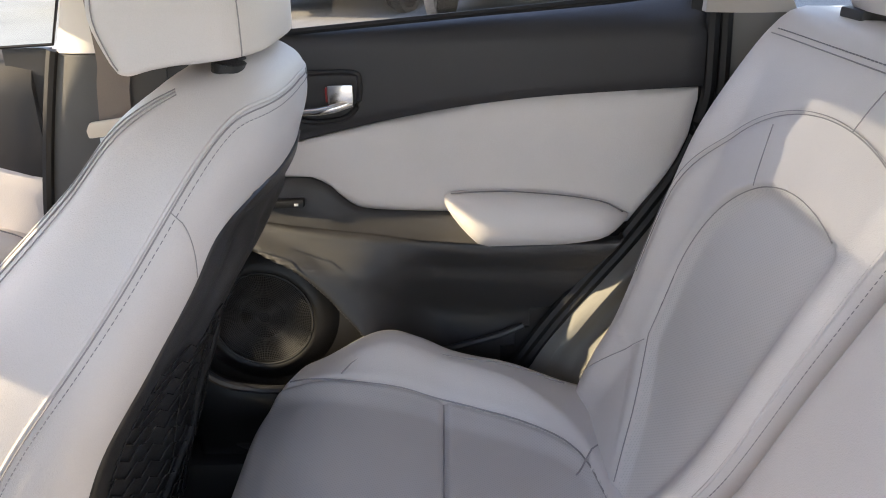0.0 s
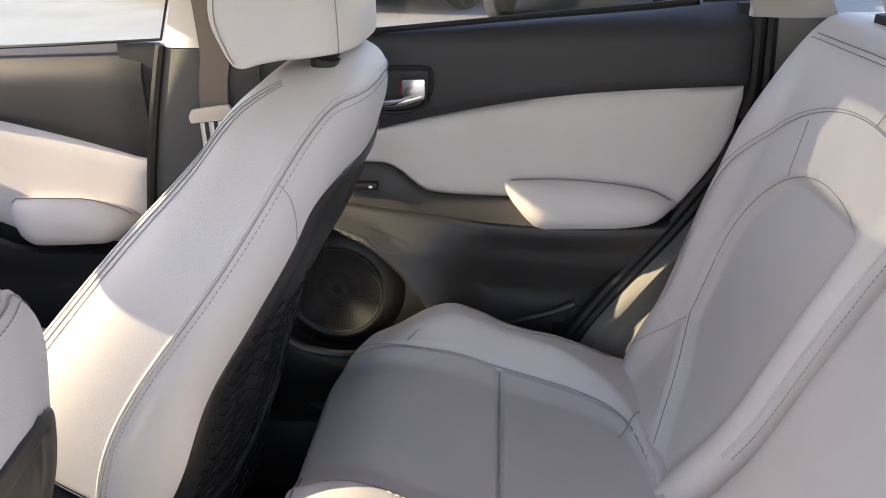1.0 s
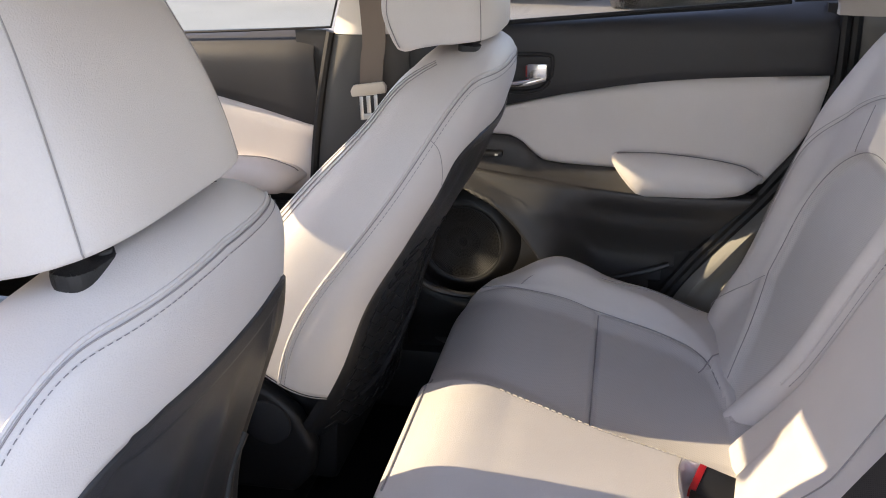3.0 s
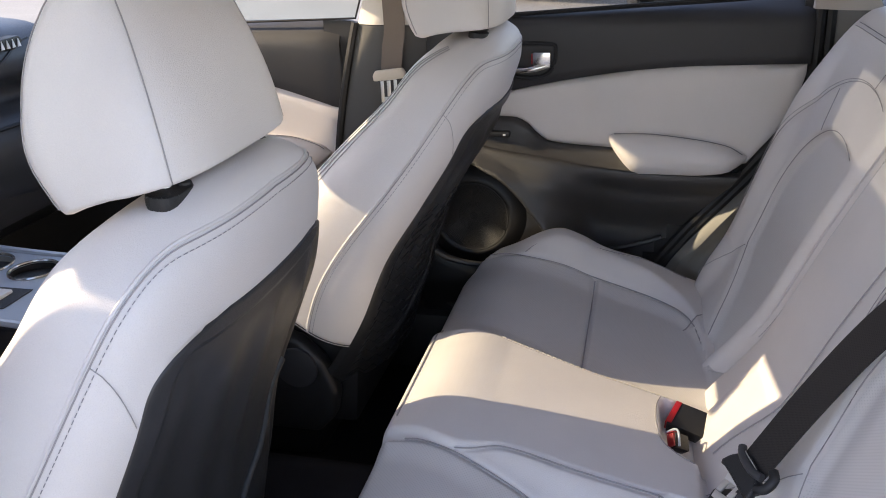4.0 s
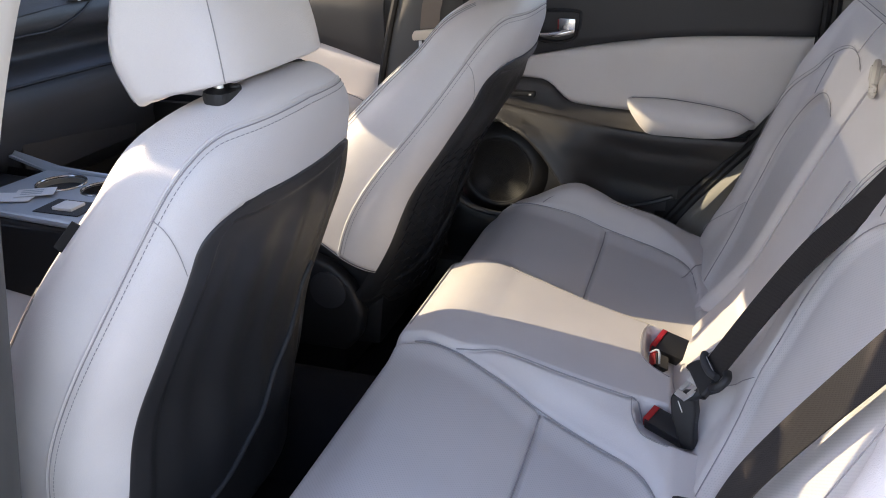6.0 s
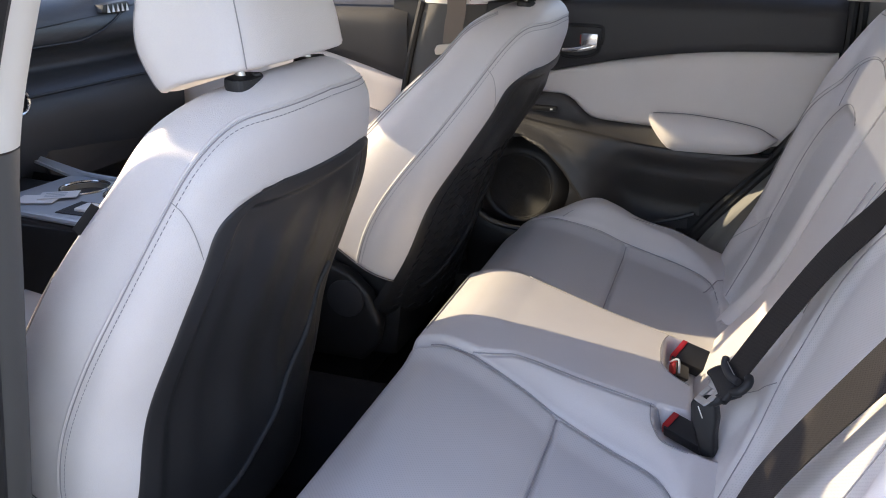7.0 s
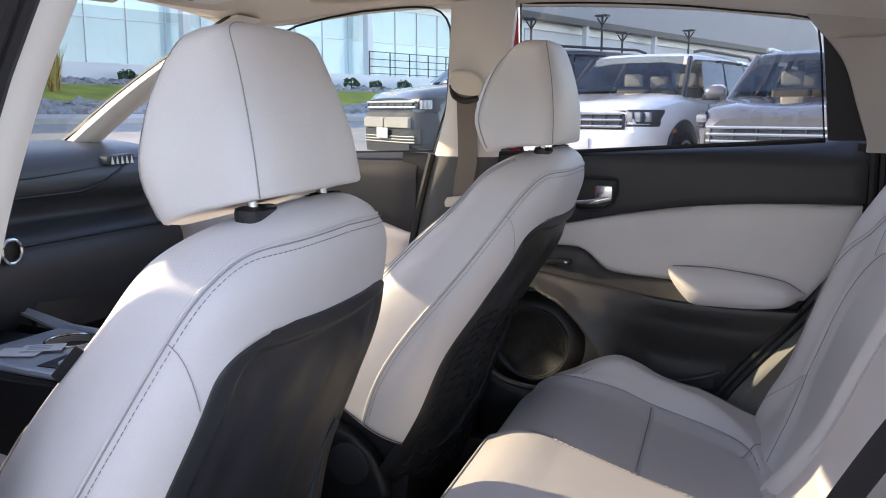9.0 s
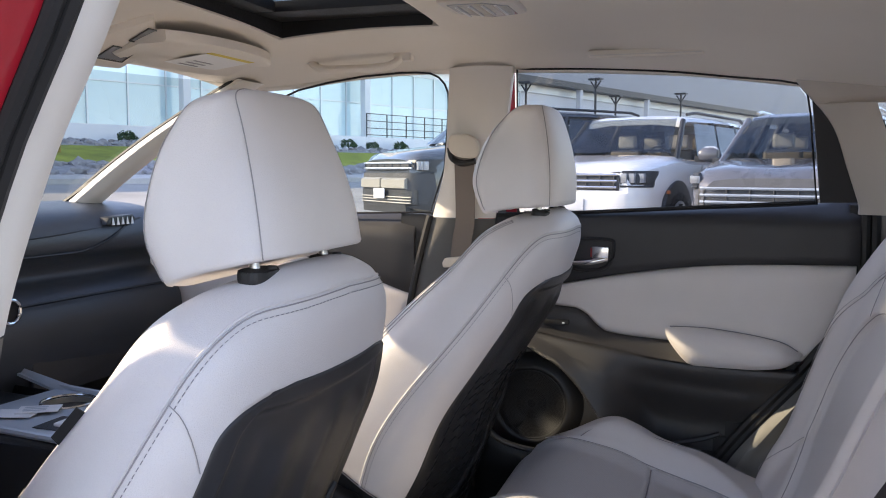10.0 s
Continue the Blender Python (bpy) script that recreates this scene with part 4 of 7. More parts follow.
# ---- front seats ----
A0, B0 = Vector((-0.56, 0, 0.50)), Vector((-0.17, 0, 1.08))
AX = (B0 - A0).normalized()
NX = Vector((AX.z, 0, -AX.x))
SEAT_H = (0.05, 0.18, 0.30, 0.42, 0.52, 0.60, 0.66)
TOP, SEAM_TOP, PANEL_TOP = 0.682, 0.668, 0.589
HEM = 0.118


def seat_point(h, y, n):
    """A point of the backrest: h along its slope, y across, n to the rear."""
    return A0 + AX * h + NX * n + Vector((0, y, 0))


def knots(values, at=SEAT_H):
    """A flowing curve through values at the given places."""
    slope = np.gradient(np.array(values), np.array(at))

    def f(h):
        h = min(max(h, at[0]), at[-1])
        i = min(max(int(np.searchsorted(at, h)) - 1, 0), len(at) - 2)
        d = at[i + 1] - at[i]
        s = (h - at[i]) / d
        return float((2 * s**3 - 3 * s**2 + 1) * values[i] + (s**3 - 2 * s**2 + s) * d * slope[i] + (3 * s**2 - 2 * s**3) * values[i + 1] + (s**3 - s**2) * d * slope[i + 1])

    return f


def closing(h, top, start, power):
    """1 up to start, then rounding off to 0 at top."""
    k = min(max((h - start) / (top - start), 0.0), 1.0)
    return max(1 - k**power, 0.0) ** (1 / power)


half_w = knots((0.259, 0.276, 0.279, 0.274, 0.249, 0.213, 0.172))
front_n = knots((0.207, 0.182, 0.158, 0.131, 0.105, 0.090, 0.048))
rear_n = knots((0.166, 0.133, 0.0935, 0.083, 0.0786, 0.0565, 0.0435))
seam_n = knots((0.038, -0.010, -0.015, -0.002, 0.0026, 0.0008, 0.002))
panel_w = knots((0.235, 0.241, 0.242, 0.230, 0.2126, 0.188, 0.164))
BACK_P, FRONT_P = 2.25, 3.5


def seat_cut(h):
    """Half width, depth to the front and depth to the rear of the backrest at h."""
    c = closing(h, TOP, TOP - 0.06, 2.2)
    return half_w(h) * closing(h, TOP, 0.583, 2.55), front_n(h) * c, rear_n(h) * c


def rear_skin(h, y):
    w, f, r = seat_cut(h)
    return r * max(1 - min(abs(y) / max(w, 1e-4), 1) ** BACK_P, 0) ** (1 / BACK_P)


def panel_half(h):
    return panel_w(h) * closing(h, PANEL_TOP, 0.522, 3.1)


def on_cut(h, a):
    """y and n of the skin at h; a runs from 0 in the middle of the rear by pi/2 at the side to pi in the middle of the front."""
    w, f, r = seat_cut(h)
    c, s = math.cos(a), math.sin(a)
    p = BACK_P if c > 0 else FRONT_P
    y = w * math.copysign(abs(s) ** (2 / p), s)
    if c > 0:
        inner = min(panel_half(h) - abs(y), (PANEL_TOP - h) * 1.2)
        return y, r * abs(c) ** (2 / p) - 0.020 * step(0.010, 0.028, inner)
    dish = 0.05 * step(0.64, 0.48, h) * step(0.80, 0.45, abs(y) / max(w, 1e-4))
    return y, -f * abs(c) ** (2 / p) + dish


def back_ring(h):
    return [seat_point(h, *on_cut(h, 2 * math.pi * k / 144)) for k in range(144)]


def side_seam_at(h):
    """The seam between the side and the rear at h: y and n."""
    w, f, r = seat_cut(h)
    n = seam_n(h)
    y = w * max(1 - (n / r) ** BACK_P, 0.01) ** (1 / BACK_P) if n > 0 else w * max(1 - (-n / f) ** FRONT_P, 0.01) ** (1 / FRONT_P)
    return y, n


def to_skin(h, y, n):
    """The point of the skin at h in the direction of y and n."""
    w, f, r = seat_cut(h)
    p, d = (BACK_P, r) if n > 0 else (FRONT_P, f)
    v = ((abs(y) / max(w, 1e-4)) ** p + (abs(n) / max(d, 1e-4)) ** p) ** (-1 / p)
    return y * v, n * v


def seam_line(off=0.0, out=0.0012):
    """Half of the seam round the backrest, from the hem up over the shoulder to the middle; off: towards the rear panel."""
    line = []
    start = 0.640
    hs = list(np.linspace(HEM, start, 46)) + [start + (SEAM_TOP - start) * (1 - (1 - k) ** 2) for k in np.linspace(0, 1, 26)[1:]]
    for h in hs:
        c = closing(h, SEAM_TOP, start, 2.4)
        y, n = side_seam_at(h)
        ya = y * c
        na = n if h <= start else rear_skin(h, ya) * (1 - c**12) + n * c**12
        line.append((h, *to_skin(h, ya, na)))
    for _ in range(30):
        calm = [line[0]] + [tuple(0.25 * p + 0.5 * q + 0.25 * r for p, q, r in zip(*line[i - 1 : i + 2])) for i in range(1, len(line) - 1)] + [line[-1]]
        line = [(h, *to_skin(h, y, n)) if h < TOP - 0.001 else (h, y, n) for h, y, n in calm]
    pts = []
    for i, (h, y, n) in enumerate(line):
        a, b = line[max(i - 1, 0)], line[min(i + 1, len(line) - 1)]
        along = (Vector((b[0] - a[0], b[1] - a[1], b[2] - a[2]))).normalized()
        face = Vector((0.35 * step(0.60, TOP, h), y / 0.24, max(n, 0.0) / 0.06 + 0.35)).normalized()
        inward = along.cross(face).normalized()
        if inward.z < 0 and h < 0.6 or (h >= 0.6 and inward.x > 0):
            inward = -inward
        q = Vector((h, y, n)) + inward * off
        if off and q.x < TOP - 0.002:
            q.y, q.z = to_skin(q.x, q.y, q.z)
        q += face * out
        pts.append(q)
    return pts


def seat_line(pts, sg):
    return [seat_point(q.x, -sg * q.y, q.z) for q in pts]


def panel_n(h, y):
    """The hard rear panel: proud of the leather at its rim, a shallow field inside it, soft upright ridges."""
    w = panel_half(h)
    inner = min(w - abs(y), (PANEL_TOP - h) * 1.2)
    n = rear_skin(h, y) + 0.0010 + 0.0018 * step(0.0, 0.007, inner)
    n -= 0.009 * step(0.022, 0.040, inner) * step(0.02, 0.12, h)
    return n + 0.0035 * math.cos(abs(y) * 62 + 0.6) * step(0.05, 0.09, inner) * step(0.08, 0.3, h)


def hard_panel():
    def at(u, v):
        h = -0.06 + (PANEL_TOP - 0.003 + 0.06) * (1 - (1 - u) ** 1.7)
        w = max(panel_half(h) - 0.003, 0.001)
        y = -math.cos(math.pi * v) * w
        if y > 0:
            y *= 1 - 0.04 * step(0.45, 0.25, h)
        low = 0.04 * step(0.06, -0.06, h) + (0.012 if v in (0.0, 1.0) or u == 1.0 else 0.0)
        return seat_point(h, y, panel_n(h, y) - low)

    return sheet(110, 81, at)


HEAD_S = (0.0, 0.25, 0.5, 0.75, 1.0)
head_x = knots((-0.174, -0.172, -0.178, -0.190, -0.208), HEAD_S)
head_d = knots((0.149, 0.1712, 0.1548, 0.1171, 0.050), HEAD_S)
head_w = knots((0.1353, 0.131, 0.1227, 0.1114, 0.101), HEAD_S)


def head_ring(s, k=1.0, up=0.0):
    """A cut through the head restraint, s from its underside to its top."""
    c = closing(s, 1.0, 0.87, 3.1)
    w, d, xr = head_w(s) * c, head_d(s) * (0.35 + 0.65 * c), head_x(s) - 0.02 * (1 - c)
    pts = []
    for j in range(64):
        a = 2 * math.pi * j / 64
        ca, sa = math.cos(a), math.sin(a)
        p = 3.6 if ca > 0 else 4.1
        xx = math.copysign(abs(ca) ** (2 / p), ca)
        x = xr - d / 2 + d / 2 * xx * k
        y = w * k * math.copysign(abs(sa) ** (2 / p), sa)
        sag = 0.016 * max((1 - xx) / 2, 0) ** 1.8 * (1 - s) ** 3
        crease = 0.0012 * math.sin(7 * a) * (1 - s) ** 16 * (ca < 0)
        pts.append((x, y, 1.081 + 0.1835 * s - sag + crease + up))
    return pts


def front_seat(name, label, place, lean, posts, head_y, outer, piping_top):
    """place: x, y and drop of the seat; lean: further recline in degrees; outer: how far its outboard bolster is pressed in."""
    seat = thing(name, label, "car seat")
    seat.location = (0, place[1], 0)
    recline = Matrix.Translation((place[0], 0, place[2])) @ Matrix.Translation((-0.22, 0, 0.97)) @ Matrix.Rotation(lean, 4, "Y") @ Matrix.Translation((0.22, 0, -0.97))
    foot = Matrix.Translation((place[0] * 0.5, 0, place[2]))

    def squeeze(bm):
        for v in bm.verts:
            if v.co.y > 0.12:
                v.co.y = 0.12 + (v.co.y - 0.12) * (1 - (1 - outer) * min(max((1.06 - v.co.z) / 0.12, 0.0), 1.0))
        return bm

    def back_part(kind, bm, mat, words="", angle=75):
        ob = part(kind, squeeze(bm), mat, seat, words, angle=angle)
        ob.matrix_basis = recline
        return ob

    hs = list(np.linspace(HEM, 0.56, 56)) + list(np.linspace(0.57, 0.66, 15)) + [TOP - 0.024 * (1 - k) ** 2 for k in np.linspace(0.06, 0.995, 13)]
    base = back_ring(HEM)
    hem = [[p.lerp(seat_point(HEM, 0, -0.02), q) - AX * d for p in base] for q, d in ((0.10, 0.006), (0.05, 0.0055), (0.015, 0.003))]
    back = back_part("backrest", loft(hem + [back_ring(h) for h in hs]), LEATHER, "light grey leatherette backrest")
    for sg in (1, -1):
        part("side_seam", squeeze(tube(seat_line(seam_line(), sg), 0.0008, 5)), DSTITCH, back)
        part("welt", squeeze(tube(seat_line(seam_line(-0.0035, -0.0004), sg), 0.0022, 6)), LEATHER, back)
        part("stitching", squeeze(dashes(seat_line(seam_line(0.0065, 0.0010), sg), 0.0042, 0.0026, 0.00045)), STITCH, back)
        cross = []
        for k in np.linspace(0, 1, 16):
            h = 0.566 - 0.052 * k
            y0, n0 = side_seam_at(0.566)
            y = y0 + (panel_half(0.514) - y0) * k
            cross.append(seat_point(h, -sg * y * 1.003, max(rear_skin(h, y), n0 * (1 - k)) + 0.0010))
        part("cross_seam", squeeze(tube(cross, 0.0005, 5)), DSTITCH, back)
        for a, r in ((2.30, 0.0009), (2.22, 0.0006), (2.38, 0.0006)):
            part("front_piping", squeeze(tube([seat_point(h, -sg * (on_cut(h, a)[0] + 0.0006), on_cut(h, a)[1] - 0.0006) for h in np.linspace(HEM, piping_top, 44)], r, 5)), DSTITCH, back)
    part("hem_seam", squeeze(tube([p - AX * 0.003 for p in base], 0.0009, 5, True)), DSTITCH, back)
    back_part("back_panel", hard_panel(), BACKBLACK, "black hard plastic rear panel", 60)
    edge = [(0.10 + 0.26 * q**1.5, -0.165 + 0.335 * q) for q in np.linspace(0, 1, 30)]
    back_part("pocket_edge", tube([seat_point(h, y, panel_n(h, y) + 0.001) for h, y in edge], 0.006, 8), BLACK, "moulded edge across the rear panel")
    # head restraint
    rings = [head_ring(0.0, 0.86, 0.004), head_ring(0.0, 0.95, 0.0), head_ring(0.0, 0.985, 0.0015), head_ring(0.004, 1.0, 0.004)] + [head_ring(s) for s in np.linspace(0.05, 0.85, 18)] + [head_ring(0.87 + 0.13 * (1 - (1 - k) ** 2)) for k in np.linspace(0, 0.985, 14)]
    rings = [[(x, y + head_y, z) for x, y, z in r] for r in rings]
    head = part("headrest", loft(rings), LEATHER, seat, "light grey leatherette headrest", angle=75)
    head.matrix_basis = recline
    mid = head_y
    for sg in (1, -1):
        j = 9
        part("headrest_seam", tube([Vector((r[j][0] + 0.0006, mid + sg * (r[j][1] - mid + 0.0008), r[j][2])) for r in rings[2:]], 0.0007, 5), DSTITCH, head)
        part("piping", tube([Vector((r[22][0] - 0.0006, mid + sg * (r[22][1] - mid + 0.0008), r[22][2])) for r in rings[3:]], 0.0007, 5), DSTITCH, head)
    for y in posts:
        post = part("post", tube([(-0.216, y, 1.05), (-0.220, y, 1.10)], 0.0058, 10), STEEL, seat, "bright steel post")
        guide = part("post_guide", prism([(0.0165 * math.copysign(abs(math.cos(a)) ** 0.7, math.cos(a)), 0.029 * math.copysign(abs(math.sin(a)) ** 0.7, math.sin(a))) for a in np.linspace(0, 2 * math.pi, 28, endpoint=False)], (-0.214, y, 1.0595), Vector((0.96, 0, -0.22)).normalized(), (0, 1, 0), (0.002, 0, 0.014), 0.004), BLACK, seat)
        part("release_button", disc((-0.206, y + 0.012, 1.0705), (0.2, 0, 1), 0.006, 0.004, 16, 0.001), CHARCOAL, guide)
        post.matrix_basis = recline
        guide.matrix_basis = recline
    # cushion, side covers and base
    rings = []
    for i in range(13):
        s = i / 12
        x = -1.06 + 0.38 * s
        zt = 0.60 - 0.05 * s - 0.05 * (1 - step(0, 0.15, s))
        w = 0.245 - 0.01 * s
        rings.append([(x, w * a, zt - 0.13 + 0.13 * b) for a, b in ((-0.9, 0), (-1, 0.3), (-1, 0.75), (-0.92, 1.0), (-0.75, 1.02), (-0.6, 0.82), (-0.3, 0.75), (0.3, 0.75), (0.6, 0.82), (0.75, 1.02), (0.92, 1.0), (1, 0.75), (1, 0.3), (0.9, 0))])
    low = [part("cushion", loft(rings), LEATHER, seat, "light grey leatherette cushion", angle=75)]
    low.append(part("lower_back", prism([(-0.60, 0.36), (-0.66, 0.52), (-0.585, 0.62), (-0.47, 0.575), (-0.425, 0.50), (-0.44, 0.36)], (0, -0.195, 0), (1, 0, 0), (0, 0, 1), (0, 0.39, 0), 0.014), BLACK, seat, "black plastic foot of the backrest"))
    for sg in (1, -1):
        low.append(part("side_cover", prism([(-1.0, 0.36), (-1.0, 0.49), (-0.76, 0.51), (-0.66, 0.565), (-0.57, 0.572), (-0.52, 0.555), (-0.48, 0.515), (-0.455, 0.45), (-0.465, 0.40), (-0.50, 0.36)], (0, sg * 0.222 - 0.018, 0), (1, 0, 0), (0, 0, 1), (0, 0.036, 0), 0.016, 4), BLACK, seat, angle=60))
        low.append(part("recliner_cap", disc((-0.530, sg * 0.241 - 0.004, 0.50), (0, 1, 0), 0.040, 0.008, 28, 0.003), CHARCOAL, seat))
    for ob in low:
        ob.matrix_basis = foot
    part("base", block(-1.05, -0.52, -0.19, 0.19, 0.262, 0.45 + place[2], 0.03), BLACK, seat)
    return seat, recline


passenger, passenger_lean = front_seat("front_seat", "light grey leatherette front passenger seat with black hard back", (0, 0.908, 0), 0.0, (-0.082, 0.073), -0.006, 0.20, 0.635)
driver, driver_lean = front_seat("front_seat", "light grey leatherette driver's seat with black hard back", (-0.123, 0.185, -0.031), -0.156, (-0.096, 0.059), -0.006, 0.74, 0.40)
net = []
for k in range(16):
    h = 0.05 + 0.022 * k
    net.append(tube([seat_point(h + (0.011 if j % 2 else 0.0), y, panel_n(h + (0.011 if j % 2 else 0.0), y) + 0.0025) for j, y in enumerate(np.linspace(-0.92, 0.92, 25) * panel_half(h))], 0.0011, 5))
part("pocket_net", merge(*net), RUBBER, passenger, "black elastic net pocket")

# ---- rear bench ----
YN, YF = -0.13, 1.145
front_prof = [(-0.235, 0.30), (-0.265, 0.38), (-0.283, 0.46), (-0.287, 0.52), (-0.277, 0.565), (-0.250, 0.582), (-0.210, 0.595), (-0.16, 0.593), (-0.08, 0.570), (-0.02, 0.546), (0.06, 0.528), (0.14, 0.520), (0.22, 0.518), (0.30, 0.517)]
fp = catmull([(x, 0, z) for x, z in front_prof], 5)
top_z = straight([(p.x, p.z) for p in fp[25:]])
mid_lo = smooth([(-0.30, 0.405), (-0.245, 0.388), (-0.16, 0.356), (-0.10, 0.372), (0.0, 0.358), (0.08, 0.350), (0.12, 0.347), (0.22, 0.340)])
mid_hi = straight([(-0.3, 0.700), (-0.15, 0.670), (0.0, 0.632), (0.2, 0.604)])
near_in = smooth([(-0.30, 0.405), (-0.24, 0.378), (-0.16, 0.350), (-0.08, 0.322), (-0.02, 0.300), (0.06, 0.268), (0.12, 0.238), (0.155, 0.180), (0.17, 0.105), (0.22, 0.105)])
far_in = smooth([(-0.30, 1.06), (-0.21, 1.028), (-0.15, 1.022), (-0.08, 1.028), (-0.02, 1.030), (0.06, 1.016), (0.13, 0.980), (0.165, 0.93), (0.182, 0.83), (0.19, 0.76), (0.22, 0.755)])
far_b = smooth([(-0.165, 1.030), (-0.15, 1.050), (-0.08, 1.078), (0.0, 1.087), (0.08, 1.092), (0.16, 1.092)])

# hollows for the buckles: front, rear, lower edge along x, far edge
RECESSES = (
    (0.102, 0.17, smooth([(0.100, 0.540), (0.104, 0.513), (0.1116, 0.477), (0.129, 0.455), (0.150, 0.441), (0.18, 0.432)]), 0.604),
    (0.105, 0.19, smooth([(0.104, 0.348), (0.108, 0.336), (0.1121, 0.315), (0.1243, 0.292), (0.139, 0.282), (0.165, 0.271), (0.19, 0.265)]), 0.356),
)


def seat_lift(x, y):
    """Height of the cushion's padding above its plain profile."""
    a, b = mid_lo(x), mid_hi(x)
    k = step(-0.30, -0.20, x)
    across = min(max((b - y) / (b - a), 0.0), 1.0)
    soft = step(-0.19, -0.10, x)
    low_side = 0.010 + soft * max(0.600 - 0.155 * (x + 0.12) - top_z(x) - 0.010, 0.0)
    high_side = 0.010 + soft * max(0.594 - 0.20 * (x + 0.12) - top_z(x) - 0.010, 0.0)
    z = (high_side + (low_side - high_side) * across) * step(a - 0.012, a + 0.012, y) * step(b + 0.010, b - 0.010, y)
    e = far_in(x)
    z += 0.044 * step(e - 0.015, e + 0.05, y) * step(-0.20, -0.08, x) * step(0.22, 0.05, x)
    z -= 0.010 * step(b, b + 0.05, y) * step(e, e - 0.05, y)
    n = near_in(x)
    far_edge = 0.21 - n
    z += (0.009 + (low_side - 0.009) * min(max((y - n) / max(a - n, 0.01), 0.0), 1.0)) * step(n - 0.018, n + 0.05, y) * step(a + 0.012, a - 0.012, y) * k
    z += 0.016 * step(far_edge + 0.012, far_edge - 0.04, y) * k
    z -= 0.008 * step(n, n - 0.05, y) * step(far_edge, far_edge + 0.05, y)
    if (b < y < e) or (far_edge < y < n):
        z -= 0.006 * groove(x + 0.022, 0.005)
    z -= 0.005 * (groove(y - a, 0.005) + groove(y - b, 0.005) + groove(y - n, 0.005) + groove(y - e, 0.005) + groove(y - far_edge, 0.005))
    for x0, x1, low, high in RECESSES:
        edge = low(x)
        z -= 0.034 * step(0, 0.007, min(y - edge, high - y, x - x0 - 0.5 * max(0.02 - (high - y), 0)))
    z -= 0.020 * step(0.153, 0.163, x) * step(0.328, 0.345, y) * step(0.630, 0.610, y)
    return z


def bench_at(u, v):
    y = YN + (YF - YN) * v
    s = u * (len(fp) - 1)
    i = min(int(s), len(fp) - 2)
    p = fp[i].lerp(fp[i + 1], s - i)
    x, z = p.x, p.z
    side = min(y - YN, YF - y)
    rim = 1 - min(side / 0.05, 1)
    drop = 0.05 * rim**2.2
    z -= drop if z > 0.45 else drop * max((z - 0.3) / 0.15, 0)
    corner = 1 - min((YF - y) / 0.22, 1)
    x += (0.03 * rim**2 + 0.060 * corner**1.8) * step(0.1, -0.25, x)
    z += seat_lift(x, y) * step(0.44, 0.51, z)
    return (x, y, z)


bench = thing("rear_bench", "light grey leatherette rear bench cushion", "car seat")
bm = sheet(len(fp) * 4, 420, bench_at)
cush = part("cushion", bm, LEATHER, bench, angle=80)
# the inserts take the perforated leatherette with shade in its colour
cush.data.materials.append(PERF_LOW_SHADED)
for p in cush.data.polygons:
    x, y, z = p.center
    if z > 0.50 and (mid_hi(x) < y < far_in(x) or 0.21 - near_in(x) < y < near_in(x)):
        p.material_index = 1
part("underside", block(-0.22, 0.24, YN + 0.02, YF - 0.02, 0.26, 0.47, 0.02), CARPET, bench)


def on_bench(x, y, out=0.0030):
    rim = 1 - min(min(y - YN, YF - y) / 0.05, 1)
    return Vector((x, y, top_z(x) + seat_lift(x, y) - 0.05 * max(rim, 0) ** 2.2 + out))


def seam(name, pts, parent, r=0.0012, mat=DSTITCH):
    return part(name, tube([on_bench(x, y) for x, y in pts], r, 5), mat, parent)


span = list(np.linspace(-0.24, 0.172, 44))
seam("insert_seam", [(x, near_in(x)) for x in span], cush)
seam("insert_seam", [(x, 0.21 - near_in(x)) for x in span], cush)
seam("insert_seam", [(x, far_in(x)) for x in np.linspace(-0.24, 0.18, 44)], cush)
seam("bolster_seam", [(x, far_b(x)) for x in np.linspace(-0.165, 0.16, 30)], cush)
seam("cross_seam", [(-0.022, y) for y in np.linspace(mid_hi(-0.022) + 0.005, far_in(-0.022) - 0.004, 30)], cush)
seam("cross_seam", [(-0.022, y) for y in np.linspace(0.21 - near_in(-0.022) + 0.004, near_in(-0.022) - 0.004, 30)], cush)
seam("corner_seam", [(0.150 + 0.035 * k, 0.90 + 0.045 * k) for k in np.linspace(0, 1, 8)], cush)
seam("middle_seam", [(x, mid_lo(x)) for x in np.linspace(-0.165, 0.12, 40)], cush)
seam("middle_seam", [(x, mid_hi(x)) for x in np.linspace(-0.24, 0.2, 40)], cush)
for rim_line in (((0.106, 0.600), (0.100, 0.575), (0.098, 0.54), (0.100, 0.508), (0.107, 0.474), (0.127, 0.449), (0.150, 0.435)), ((0.102, 0.350), (0.103, 0.333), (0.107, 0.312), (0.121, 0.287), (0.138, 0.276), (0.160, 0.266))):
    seam("recess_seam", [(p.x, p.y) for p in catmull([(x, y, 0) for x, y in rim_line], 4)], cush, 0.0009)
edge_line = [Vector(bench_at(0.345, (y - YN) / (YF - YN))) + Vector((-0.0012, 0, 0.001)) for y in np.linspace(0.43, 0.72, 20)]
part("front_seam", tube(edge_line, 0.0014, 5), DSTITCH, cush)
part("middle_stitching", dashes([on_bench(x, mid_hi(x) - 0.012, 0.002) for x in np.linspace(-0.15, 0.12, 80)], 0.006, 0.004, 0.001), PALE_STITCH, cush)

# rear backrests
back_x = smooth([(0.46, 0.158), (0.49, 0.170), (0.53, 0.193), (0.58, 0.228), (0.643, 0.264), (0.80, 0.320), (0.969, 0.377), (1.03, 0.400), (1.06, 0.420), (1.075, 0.450), (1.072, 0.50)])


